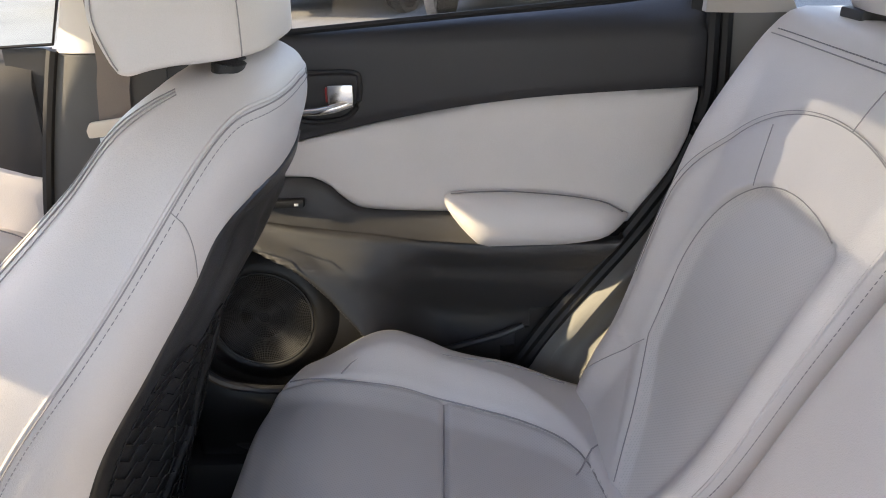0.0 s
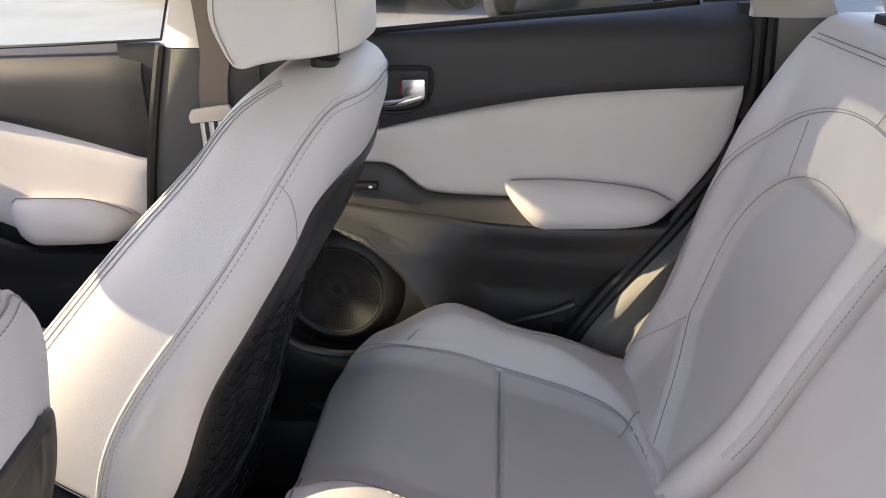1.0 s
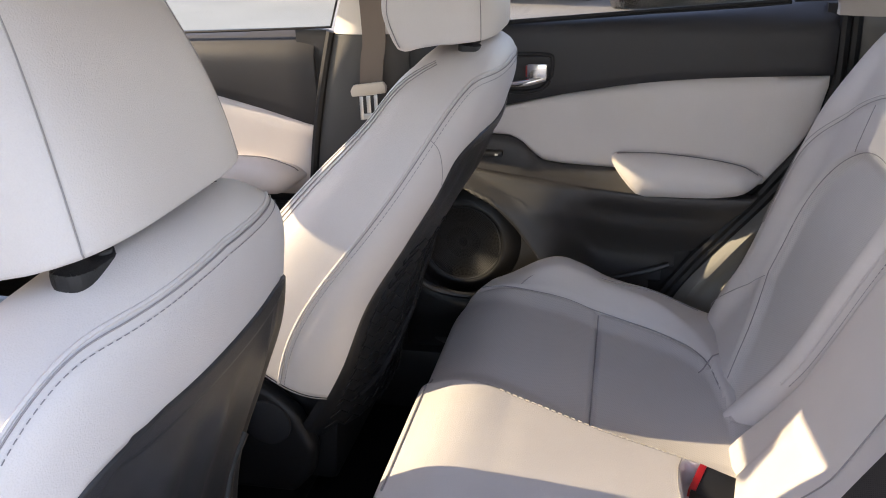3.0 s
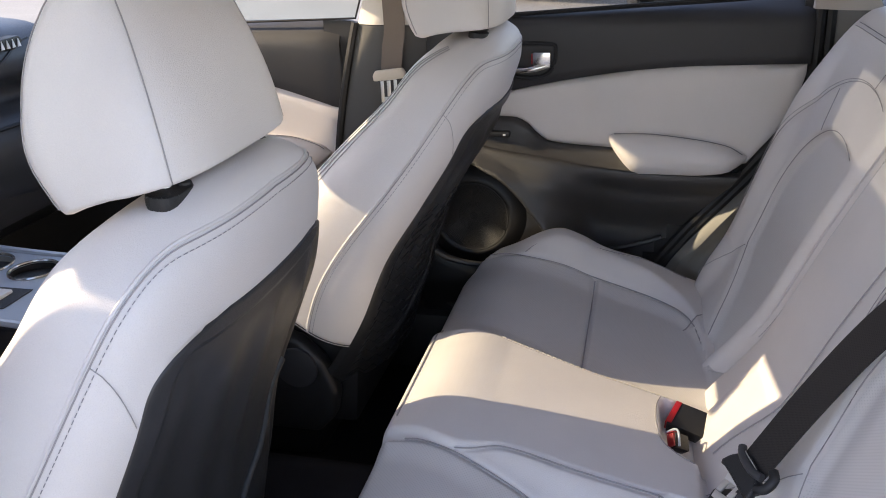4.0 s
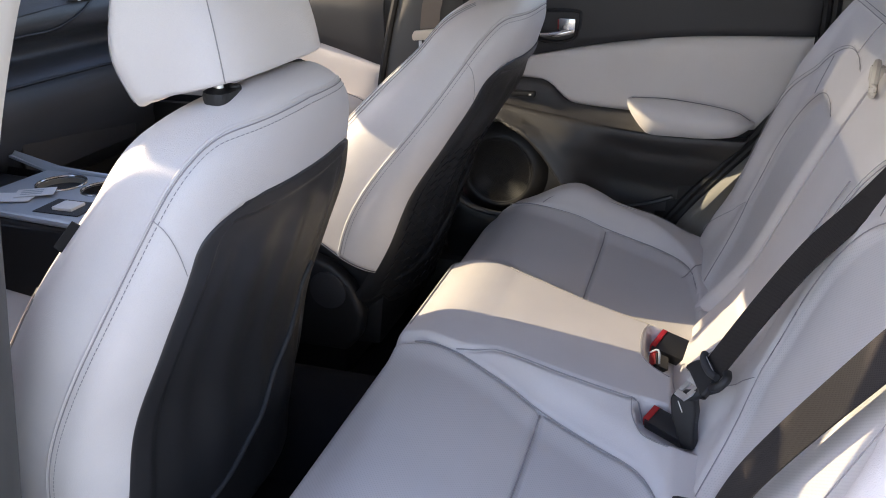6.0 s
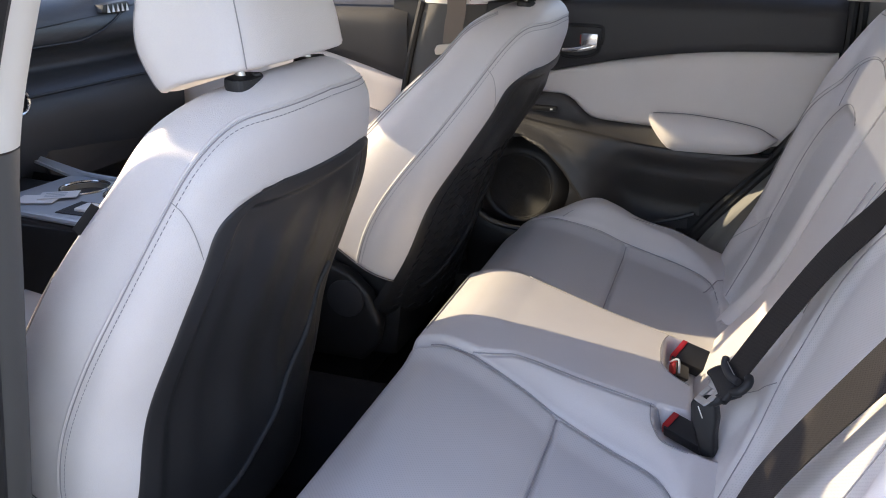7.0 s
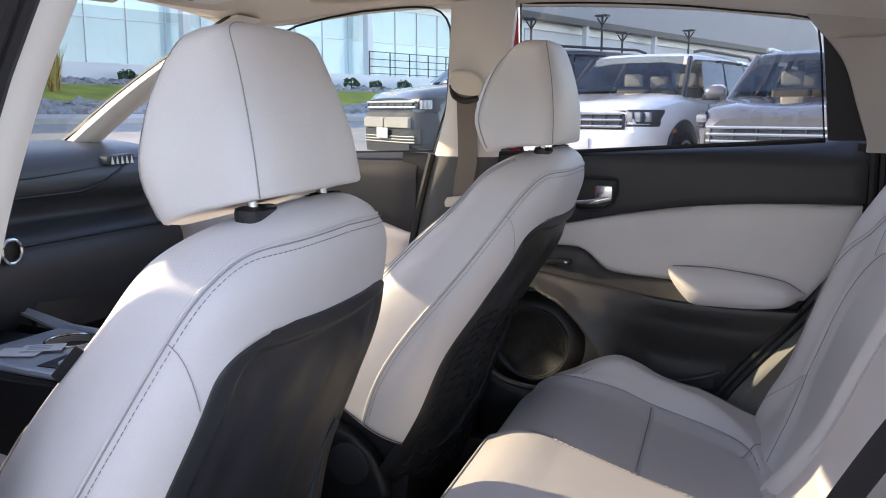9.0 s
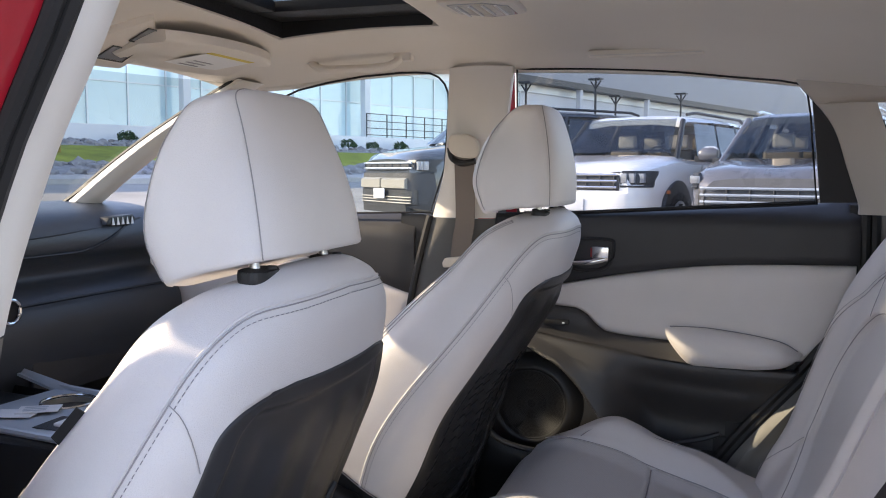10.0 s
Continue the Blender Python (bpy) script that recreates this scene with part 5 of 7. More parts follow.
def split(z):
    """The slanting line where the two rear backrests meet."""
    return 0.612 + 0.25 * max(1.01 - z, -0.02)


def backrest(name, label, left, right, fields):
    """A rear backrest between the edges left(z) and right(z); fields: middle, half width and top of each recessed field."""
    ob = thing(name, label, "car seat")
    prof = [(back_x(z), z) for z in np.linspace(0.46, 1.06, 52)] + [(0.432, 1.070), (0.45, 1.0755), (0.48, 1.074), (0.52, 1.066), (0.53, 1.03), (0.53, 0.9)]

    def field_half(half, top, z):
        """Half width of the field at a height: straight sides under an arch."""
        if z >= top:
            return 0.0
        k = min((top - z) / 0.19, 1.0)
        taper = 1 - 0.85 * min(max((0.647 - z) / 0.15, 0.0), 1.0)
        return half * (1 - (1 - k) ** 2.2) ** 0.5 * taper

    def lift(y, z):
        d = 0.0
        for c, half, top in fields:
            w = field_half(half, top, z)
            if w > 0:
                d += 0.016 * step(w + 0.010, w - 0.022, abs(y - c)) * step(top, top - 0.03, z)
                d += 0.004 * groove(abs(y - c) - w, 0.005)
            w2 = field_half(half + 0.062, top + 0.075, z)
            if w2 > 0:
                d += 0.0035 * groove(abs(y - c) - w2, 0.005)
        return d * step(0.040, 0.075, y - left(z))

    def body(y, z):
        y0, y1 = left(z), right(z)
        rim = 1 - min(max(min(y - y0, y1 - y), 0) / 0.045, 1)
        foot = 0.024 * step(0.30, 0.36, y) * step(0.625, 0.58, y) * step(0.66, 0.56, z)
        return 0.045 * rim**2.4 - foot - 0.026 * step(1.02, 1.085, y) * step(0.46, 0.6, z) * step(1.08, 0.90, z) - 0.012 * math.sin(math.pi * min(max((z - 0.5) / 0.55, 0), 1)) + lift(y, z)

    def at(u, v):
        s = u * (len(prof) - 1)
        i = min(int(s), len(prof) - 2)
        x = prof[i][0] + (prof[i + 1][0] - prof[i][0]) * (s - i)
        z = prof[i][1] + (prof[i + 1][1] - prof[i][1]) * (s - i)
        y = left(z) + (right(z) - left(z)) * v
        if x < 0.46:
            x += body(y, z)
        rim = 1 - min(min(v, 1 - v) * (right(z) - left(z)) / 0.045, 1)
        if z > 1.0:
            z -= 0.02 * rim**2 * step(1.0, 1.06, z)
        return (x, y, z)

    n = int((right(0.8) - left(0.8)) / 0.005)
    bk = part("backrest", sheet(116, n, at, flip=True), LEATHER, ob, angle=80)
    bk.data.materials.append(PERF)
    for p in bk.data.polygons:
        x, y, z = p.center
        if x < 0.45 and y > left(z) + 0.072 and any(abs(y - c) < field_half(half, top, z) - 0.004 for c, half, top in fields):
            p.material_index = 1
    part("shell", prism([(left(0.45) + 0.02, 0.45), (right(0.45) - 0.02, 0.45), (right(1.04) - 0.02, 1.04), (left(1.04) + 0.02, 1.04)], (0.50, 0, 0), (0, 1, 0), (0, 0, 1), (0.06, 0, 0), 0.015), CARPET, ob)

    def on(y, z, out=0.0034):
        return Vector((back_x(z) + body(y, z) - out, y, z))

    def inside(y, z):
        return left(z) + 0.012 < y < right(z) - 0.012

    for c, half, top in fields:
        for extra, rise, low, r in ((0.0, 0.0, 0.525, 0.0008), (0.062, 0.075, 0.72, 0.0007), (0.066, 0.079, 0.72, 0.0005)):
            zs = [low + (top + rise - low) * (1 - (1 - k) ** 2.4) for k in np.linspace(0, 0.998, 34)]
            line = [(c - field_half(half + extra, top + rise, z), z) for z in zs] + [(c + field_half(half + extra, top + rise, z), z) for z in zs[::-1]]
            line = [p for p in line if inside(*p) and p[0] > left(p[1]) + 0.068]
            part("field_seam" if not extra else "outer_seam", tube([on(*p) for p in line], r, 5), DSTITCH, bk)
        for sg in (1, -1):
            low = [p for p in [(c + sg * (half + 0.09 * q), 0.645 - 0.12 * q) for q in np.linspace(0, 1, 10)] if inside(*p)]
            if len(low) > 2:
                part("low_seam", tube([on(*p) for p in low], 0.0007, 5), DSTITCH, bk)
        for (ya, za), (yb, zb) in (((0.105, top - 0.018), (0.130, top + 0.046)), ((-0.03, top + 0.076), (-0.045, 1.046))):
            part("link_seam", tube([on(c + ya + (yb - ya) * q, za + (zb - za) * q) for q in np.linspace(0, 1, 8)], 0.0007, 5), DSTITCH, bk)
    for dz, r in ((0.0, 0.0008),):
        part("top_seam", tube([on(y, 1.046 + dz, 0.0015) for y in np.linspace(left(1.05) + 0.05, right(1.05) - 0.058, 34)], r, 5), DSTITCH, bk)
    part("top_stitching", dashes([on(y, 1.052, 0.002) for y in np.linspace(left(1.05) + 0.05, right(1.05) - 0.058, 60)], 0.005, 0.003, 0.0008), STITCH, bk)
    return ob, on


far_back, far_on = backrest("car_rear_seat", "light grey leatherette rear seat back, narrow section", lambda z: split(z) + 0.006, lambda z: 1.125, ((0.800, 0.220, 0.918),))
near_back, near_on = backrest("car_rear_seat", "light grey leatherette rear seat back, wide section", lambda z: -0.135, lambda z: split(z) - 0.004, ((0.115, 0.20, 0.935),))
part("edge_piping", tube([far_on(split(z) + 0.022, z, 0.002) for z in np.linspace(0.60, 1.03, 40)], 0.0022, 6), LEATHER, far_back)
part("edge_stitching", dashes([far_on(split(z) + 0.016, z, 0.0012) for z in np.linspace(0.60, 1.03, 80)], 0.004, 0.003, 0.0006), STITCH, far_back)
# middle seat: a low panel below the near backrest's edge
part("middle_seam", tube([near_on(0.47 - 0.30 * (z - 0.55) ** 1.3, z) for z in np.linspace(0.55, 0.90, 26)], 0.0011, 5), DSTITCH, near_back)
# head restraint on the narrow section
rings = []
for i in range(11):
    s = i / 10
    z = 1.085 + 0.15 * s
    w = 0.115 * (0.8 + 0.2 * step(0, 0.15, s)) * (0.7 + 0.3 * step(1.0, 0.85, s))
    d = 0.045 * (0.7 + 0.3 * step(0, 0.2, s)) * (0.6 + 0.4 * step(1.0, 0.8, s))
    rings.append([(0.482 + 0.03 * s + d * math.copysign(abs(math.cos(a)) ** 0.7, math.cos(a)), 0.90 + w * math.copysign(abs(math.sin(a)) ** 0.7, math.sin(a)), z) for a in np.linspace(0, 2 * math.pi, 24, endpoint=False)])
rest = thing("rear_headrest", "light grey leatherette headrest on the rear seat", "headrest")
part("cover", loft(rings), LEATHER, rest, angle=75)
for y in (0.845, 0.955):
    part("post", tube([(0.472, y, 1.06), (0.476, y, 1.10)], 0.0055, 10), STEEL, rest)
    part("post_guide", block(0.447, 0.497, y - 0.028, y + 0.028, 1.070, 1.086, 0.005), CHARCOAL, rest)

# ---- belts, buckles and fittings ----
def strap(points, facing, half=0.023):
    """A belt along points whose flat side faces the given direction."""
    P = catmull(points, 6)
    sides = []
    for i in range(len(P)):
        d = (P[min(i + 1, len(P) - 1)] - P[max(i - 1, 0)]).normalized()
        sides.append(d.cross(Vector(facing)).normalized())
    return ribbon(P, sides, half)


middle_belt = thing("seat_belt", "dark grey middle seat belt with steel tongue across the rear seat", "seat belt")
part("webbing", strap([(0.455, 0.12, 1.12), (0.40, 0.215, 1.03), (0.337, 0.288, 0.896), (0.2936, 0.298, 0.829), (0.249, 0.308, 0.741), (0.2052, 0.318, 0.6452)], (-0.66, -0.38, 0.64), 0.0225), WEB, middle_belt)
SLOT_A, SLOT_B = Vector((0.197, 0.343, 0.649)), Vector((0.214, 0.293, 0.643))
BX = (SLOT_B - SLOT_A).normalized()
BN = Vector((-0.66, -0.38, 0.64)).normalized()
BN = (BN - BX * BN.dot(BX)).normalized()
BY = BN.cross(BX)
knot = (SLOT_A + SLOT_B) / 2


def strapwise(u, v, n=0.0):
    """A point beside the slot of the tongue: u along the slot, v up the belt, n towards the camera's side of it."""
    return knot + BX * u + BY * v + BN * n


bow = [(0.030 * math.copysign(abs(math.cos(a)) ** 0.62, math.cos(a)) * (1 - 0.14 * math.sin(a)), 0.0165 * math.copysign(abs(math.sin(a)) ** 0.8, math.sin(a)) - 0.005 - 0.010 * math.cos(a) ** 2) for a in np.linspace(0, 2 * math.pi, 40, endpoint=False)]
part("tongue_housing", prism([(u * 1.12, v - 0.004) for u, v in bow], strapwise(0, -0.004, -0.004), BX, BY, BN * 0.011, 0.0045, 3), BLACK, middle_belt, "black plastic tongue housing", angle=60)
part("housing_bar", tube(catmull([strapwise(-0.026, 0.003, 0.008), strapwise(-0.012, -0.002, 0.0105), strapwise(0.012, -0.002, 0.0105), strapwise(0.027, 0.003, 0.008)], 5), 0.0052, 10), CHARCOAL, middle_belt, "rounded bar of the belt slot", angle=70)
part("slot_edge", tube([strapwise(-0.026, 0.0035, 0.0105), strapwise(0.026, 0.0035, 0.0105)], 0.0007, 6), STEEL, middle_belt)
part("housing_end", tube(catmull([strapwise(0.024, 0.016, 0.001), strapwise(0.034, 0.012, 0.002), strapwise(0.036, -0.002, 0.002), strapwise(0.028, -0.012, 0.002)], 5), 0.006, 10), BLACK, middle_belt, angle=70)
tongue_at = strapwise(-0.003, -0.018, -0.001)
TD = (Vector((0.168, 0.297, 0.612)) - tongue_at).normalized()
TS = (BX - TD * BX.dot(TD)).normalized()
TN = TS.cross(TD)
part("tongue", merge(*[prism(o, tongue_at, TS, TD, TN * 0.0028, 0.0006) for o in ([(-0.021, -0.006), (0.021, -0.006), (0.014, 0.016), (-0.014, 0.016)], [(-0.0136, 0.0165), (-0.0050, 0.0165), (-0.0050, 0.033), (-0.0125, 0.033)], [(0.0050, 0.0165), (0.0136, 0.0165), (0.0125, 0.033), (0.0050, 0.033)], [(-0.0125, 0.0335), (0.0125, 0.0335), (0.0105, 0.043), (-0.0105, 0.043)])]), STEEL, middle_belt, "bright steel tongue")
# small buckle of the middle belt hanging below the tongue
latch_at = Vector((0.170, 0.298, 0.600))
LD = Vector((0.012, -0.012, -0.075)).normalized()
LS = (Vector((0.92, -0.35, 0.0)) - LD * LD.dot(Vector((0.92, -0.35, 0.0)))).normalized()
LN = LS.cross(LD)
LN = LN if LN.x < 0 or LN.y < 0 else -LN
part("latch", prism([(-0.016, -0.004), (-0.011, -0.012), (0.012, -0.014), (0.018, -0.006), (0.019, 0.016), (0.015, 0.036), (0.013, 0.070), (-0.007, 0.070), (-0.012, 0.040), (-0.017, 0.022)], latch_at, LS, LD, LN * -0.020, 0.005, 3), BLACK, middle_belt, "black latch of the middle belt", angle=60)
part("latch_line", tube([latch_at + LS * -0.004 + LD * -0.002 + LN * 0.001, latch_at + LS * 0.001 + LD * 0.014 + LN * 0.001], 0.0008, 6), STEEL, middle_belt)
part("latch_tail", tube(catmull([latch_at + LS * 0.010 + LD * -0.006 - LN * 0.006, latch_at + LS * 0.030 + LD * -0.018 - LN * 0.008, latch_at + LS * 0.048 + LD * -0.026 - LN * 0.010], 5), 0.0075, 10), BLACK, middle_belt, angle=70)

near_belt = thing("seat_belt", "dark grey seat belt beside the open door", "seat belt")
part("webbing", strap([(0.43, -0.12, 1.14), (0.36, -0.072, 0.978), (0.305, -0.02, 0.848), (0.267, 0.03, 0.743), (0.238, 0.062, 0.66), (0.215, 0.072, 0.587), (0.195, 0.07, 0.545)], (-0.80, -0.5, 0.3), 0.0185), WEB, near_belt)
part("tongue_housing", block(0.168, 0.196, 0.055, 0.105, 0.545, 0.600, 0.008), BLACK, near_belt, "black plastic tongue housing")


def buckle(high, low, toward, length, tall, label, framed=False):
    """A buckle lying in the seat; high and low are the ends of the upper edge of its red face."""
    b = thing("seat_belt_buckle", label, "belt buckle", group="rear belt buckles")
    d = Vector(toward).normalized()
    w = Vector(high) - Vector(low)
    half = w.length / 2
    w = (w - d * w.dot(d)).normalized()
    u = w.cross(d)
    u = u if u.z > 0 else -u
    o = (Vector(high) + Vector(low)) / 2
    part("casing", prism([(-half, -tall), (half, -tall), (half, 0.0), (-half, 0.0)], o, w, u, d * length, 0.003), BLACK, b)
    part("button", prism([(-half + 0.002, -tall + 0.003), (half - 0.002, -tall + 0.003), (half - 0.002, -0.0015), (-half + 0.002, -0.0015)], o - d * 0.003, w, u, d * 0.006, 0.0015), RED, b, "red release button")
    part("button_lip", prism([(-half + 0.002, -0.002), (half - 0.002, -0.002), (half - 0.002, 0.007), (-half + 0.002, 0.007)], o + u * 0.0002, w, d, u * 0.0014, 0.0006), RED, b, "red release button")
    if framed:
        rim = [o + w * p + u * q - d * 0.001 for p, q in ((-half, 0.003), (half, 0.003), (half + 0.007, -0.004), (half + 0.007, -tall))]
        part("slot_frame", tube(catmull(rim, 5), 0.0017, 8), GUNMETAL, b, "grey metal frame round the slot", angle=70)
    return b


buckle((0.1326, 0.5981, 0.549), (0.1145, 0.5534, 0.538), (0.93, -0.34, -0.13), 0.075, 0.020, "black belt buckle with red button in the rear seat")
buckle((0.1290, 0.5130, 0.548), (0.1120, 0.5110, 0.548), (0.62, 0.34, -0.40), 0.026, 0.024, "short belt buckle with red button and grey slot frame", True)
buckle((0.1399, 0.3430, 0.559), (0.1201, 0.3194, 0.550), (0.88, -0.46, -0.10), 0.060, 0.019, "black belt buckle with red button in the rear seat")
loop = thing("belt_guide", "pale plastic belt guide loop on the rear seat", "belt guide")
ctr = near_on(0.545, 1.0, 0.012)
part("loop", tube([ctr + Vector((0.006 * math.cos(a), 0.034 * math.cos(a), 0.016 * math.sin(a) + 0.008 * math.cos(a))) for a in np.linspace(0.4, 2 * math.pi - 0.4, 26)], 0.0055, 8), BEIGE, loop)
part("foot", block(ctr.x - 0.002, ctr.x + 0.018, ctr.y + 0.018, ctr.y + 0.042, ctr.z - 0.012, ctr.z + 0.012, 0.004), BEIGE, loop)

# passenger's belt on the centre pillar
pbelt = thing("seat_belt", "taupe front seat belt hanging on the centre pillar", "seat belt")
part("webbing", strap([(-0.450, 1.118, 1.200), (-0.455, 1.150, 1.04), (-0.462, 1.150, 0.99), (-0.468, 1.150, 0.935)], (0, -1, 0.1), 0.0225), WEB_BROWN, pbelt)
guide = part("guide", prism([(0.036 * math.copysign(abs(math.cos(a)) ** 0.75, math.cos(a)), 0.027 * math.copysign(abs(math.sin(a)) ** 0.75, math.sin(a)) - 0.006 * math.cos(a)) for a in np.linspace(0, 2 * math.pi, 28, endpoint=False)], (-0.445, 1.112, 1.200), (1, 0, 0), (0, -0.27, 0.96), (0, -0.016, -0.004), 0.007, 4), BEIGE, pbelt, "pale plastic belt guide")
part("ring", tube(catmull([(-0.482, 1.118, 1.195), (-0.478, 1.122, 1.172), (-0.455, 1.124, 1.160), (-0.425, 1.126, 1.166)], 5), 0.007, 8), BLACK, pbelt)
part("slide", prism([(-0.034, -0.008), (0.034, -0.008), (0.036, 0.004), (0.030, 0.014), (-0.030, 0.014), (-0.036, 0.004)], (-0.470, 1.148, 0.935), (1, 0, 0.12), (0, 0, 1), (0, -0.012, 0), 0.004), BEIGE, pbelt, "pale plastic slide")
part("tongue", merge(*[prism(o, (-0.472, 1.143, 0.925), (1, 0, 0.1), (0, 0, 1), (0, -0.0025, 0), 0.0005) for o in ([(-0.018, -0.045), (-0.011, -0.045), (-0.011, 0.0), (-0.018, 0.0)], [(0.011, -0.045), (0.018, -0.045), (0.018, 0.0), (0.011, 0.0)], [(-0.011, -0.045), (0.011, -0.045), (0.011, -0.034), (-0.011, -0.034)], [(-0.018, 0.001), (0.018, 0.001), (0.020, 0.008), (-0.020, 0.008)], [(-0.004, -0.033), (0.004, -0.033), (0.004, 0.0), (-0.004, 0.0)])]), STEEL, pbelt, "bright steel tongue")

# roof fittings
visor = thing("sun_visor", "beige folded sun visor with a printed sticker", "sun visor")
rings = []
for i in range(9):
    s = i / 8
    y = 0.60 + 0.36 * s
    k = math.sin(math.pi * min(max(s, 0.03), 0.97)) ** 0.25
    rings.append([(-0.885 + 0.105 * k * a - 0.01, y, 1.371 + 0.005 * b - 0.03 * (a < 0) * 0.6) for a, b in ((-1, 0), (-0.9, -1), (0.0, -1.2), (0.9, -1), (1, 0), (0.97, 3.4), (0, 4.2), (-0.9, 3.4))])
part("flap", loft(rings), LINER, visor, angle=60)
part("sticker", prism([(-0.085, 0.19), (-0.085, 0.35), (0.035, 0.33), (0.035, 0.18)], (-0.885, 0.56, 1.3615), (1, 0, 0.09), (0, 1, 0), (0, 0, -0.001)), LABEL, visor, "pale printed sticker")
part("sticker_band", prism([(0.036, 0.18), (0.036, 0.33), (0.050, 0.33), (0.050, 0.18)], (-0.886, 0.56, 1.362), (1, 0, 0.09), (0, 1, 0), (0, 0, -0.001)), YELLOW, visor)
for k in range(3):
    part("print_bar", block(-0.945 + 0.018 * k, -0.938 + 0.018 * k, 0.78, 0.84, 1.3548 + 0.0016 * k, 1.3555 + 0.0016 * k, 0.0), DSTITCH, visor)

maplamp = thing("map_lamp", "overhead console with two map lamps on the headliner", "car lamp")
part("casing", prism([(0.01, 0.53), (0.10, 0.56), (0.02, 0.67), (-0.08, 0.69), (-0.09, 0.58)], (-0.93, 0, 1.362), (1, 0, 0.35), (0, 1, 0), (0, 0, 0.02), 0.006), LINER, maplamp)
for x in (-0.955, -0.880):
    part("lens", prism([(-0.022, -0.03), (0.022, -0.04), (0.022, 0.02), (-0.022, 0.035)], (x, 0.62, 1.3605 + 0.35 * (x + 0.93)), (1, 0, 0.35), (0, 1, 0), (0, 0, 0.002), 0.0), LAMPGLASS, maplamp)
    part("rim", tube([(x + a, 0.62 + b, 1.360 + 0.35 * (x + a + 0.93)) for a, b in ((-0.024, -0.032), (0.024, -0.042), (0.024, 0.022), (-0.024, 0.037))], 0.0016, 6, True), GREYTRIM, maplamp)

rearlamp = thing("reading_lamp", "pale reading lamp with clear lens on the headliner", "car lamp")
lz = liner_at(-0.30, 0.74)
part("casing", prism([(-0.36, 0.66), (-0.28, 0.66), (-0.235, 0.70), (-0.235, 0.79), (-0.30, 0.81), (-0.36, 0.76)], (0, 0, lz - 0.012), (1, 0, 0), (0, 1, 0), (0, 0, 0.02), 0.006), PILLAR, rearlamp)
part("lens", prism([(-0.345, 0.675), (-0.285, 0.675), (-0.25, 0.71), (-0.25, 0.78), (-0.30, 0.795), (-0.345, 0.75)], (0, 0, lz - 0.0135), (1, 0, 0), (0, 1, 0), (0, 0, 0.002)), LAMPGLASS, rearlamp, "ribbed clear lens")
for k in range(4):
    part("rib", block(-0.335 + 0.022 * k, -0.331 + 0.022 * k, 0.69, 0.775, lz - 0.0155, lz - 0.0138, 0.0), STEEL, rearlamp)


def grab_handle(x0, x1, y, drop, label):
    h = thing("grab_handle", label, "grab handle", group="grab handles")
    zs = liner_at(0.5 * (x0 + x1), y)
    pts = catmull([(x0, y, zs + 0.004), (x0 + 0.02, y - 0.012, zs - drop * 0.7), (x0 + 0.06, y - 0.02, zs - drop), (x1 - 0.06, y - 0.02, zs - drop), (x1 - 0.02, y - 0.012, zs - drop * 0.7), (x1, y, zs + 0.004)], 6)
    part("bar", tube(pts, 0.011, 10, squash=0.8), LINER, h)
    for x in (x0, x1):
        part("mount", block(x - 0.02, x + 0.02, y - 0.012, y + 0.014, zs - 0.010, zs + 0.012, 0.006), LINER, h)


grab_handle(-0.78, -0.56, 1.035, 0.024, "beige grab handle over the front door")
slot = thing("grab_handle", "beige folded grab handle over the rear door", "grab handle", group="grab handles")
zs = liner_at(-0.05, 1.035)
part("bar", block(-0.165, 0.055, 1.018, 1.046, zs - 0.010, zs + 0.006, 0.005), LINER, slot)
part("gap", block(-0.160, 0.050, 1.0155, 1.0177, zs - 0.0055, zs - 0.0035, 0.0003), PILLAR, slot)

# loose things
cards = thing("paper_cards", "two white paper cards lying on the console", "cards")
part("card", prism([(-0.040, -0.026), (0.040, -0.026), (0.040, 0.026), (-0.040, 0.026)], (-1.085, 0.478, CZ + 0.009), (0.9, 0.3, 0), (-0.3, 0.9, 0), (0, 0, 0.0015)), CARD, cards)
part("card", prism([(-0.036, -0.022), (0.036, -0.022), (0.036, 0.022), (-0.036, 0.022)], (-1.060, 0.508, CZ + 0.0115), (0.85, 0.5, 0), (-0.5, 0.85, 0), (0, 0, 0.0015)), CARD, cards)
for k in range(3):
    part("print_bar", prism([(-0.026, -0.014 + 0.011 * k), (0.014, -0.014 + 0.011 * k), (0.014, -0.010 + 0.011 * k), (-0.026, -0.010 + 0.011 * k)], (-1.060, 0.508, CZ + 0.0132), (0.85, 0.5, 0), (-0.5, 0.85, 0), (0, 0, 0.0004)), GUNMETAL, cards)
part("switch", block(-0.97, -0.925, 0.445, 0.485, CZ + 0.006, CZ + 0.014, 0.004), CARD, console, "pale parking brake switch")
part("switch_well", block(-1.0, -0.90, 0.43, 0.50, CZ + 0.0062, CZ + 0.008, 0.001), BLACK, console)
tag = part("tag", prism([(0.0, -0.002), (0.041, -0.002), (0.040, 0.009), (0.002, 0.010)], (-0.489, -0.047, 0.884), Vector((0.024, 0.008, 0.031)).normalized(), Vector((-0.68, -0.30, 0.60)).normalized(), (-0.0008, 0.0013, 0.0003)), BLACK, driver, "small black cloth tag")
tag.matrix_basis = Matrix.Translation((0, -0.185, 0))

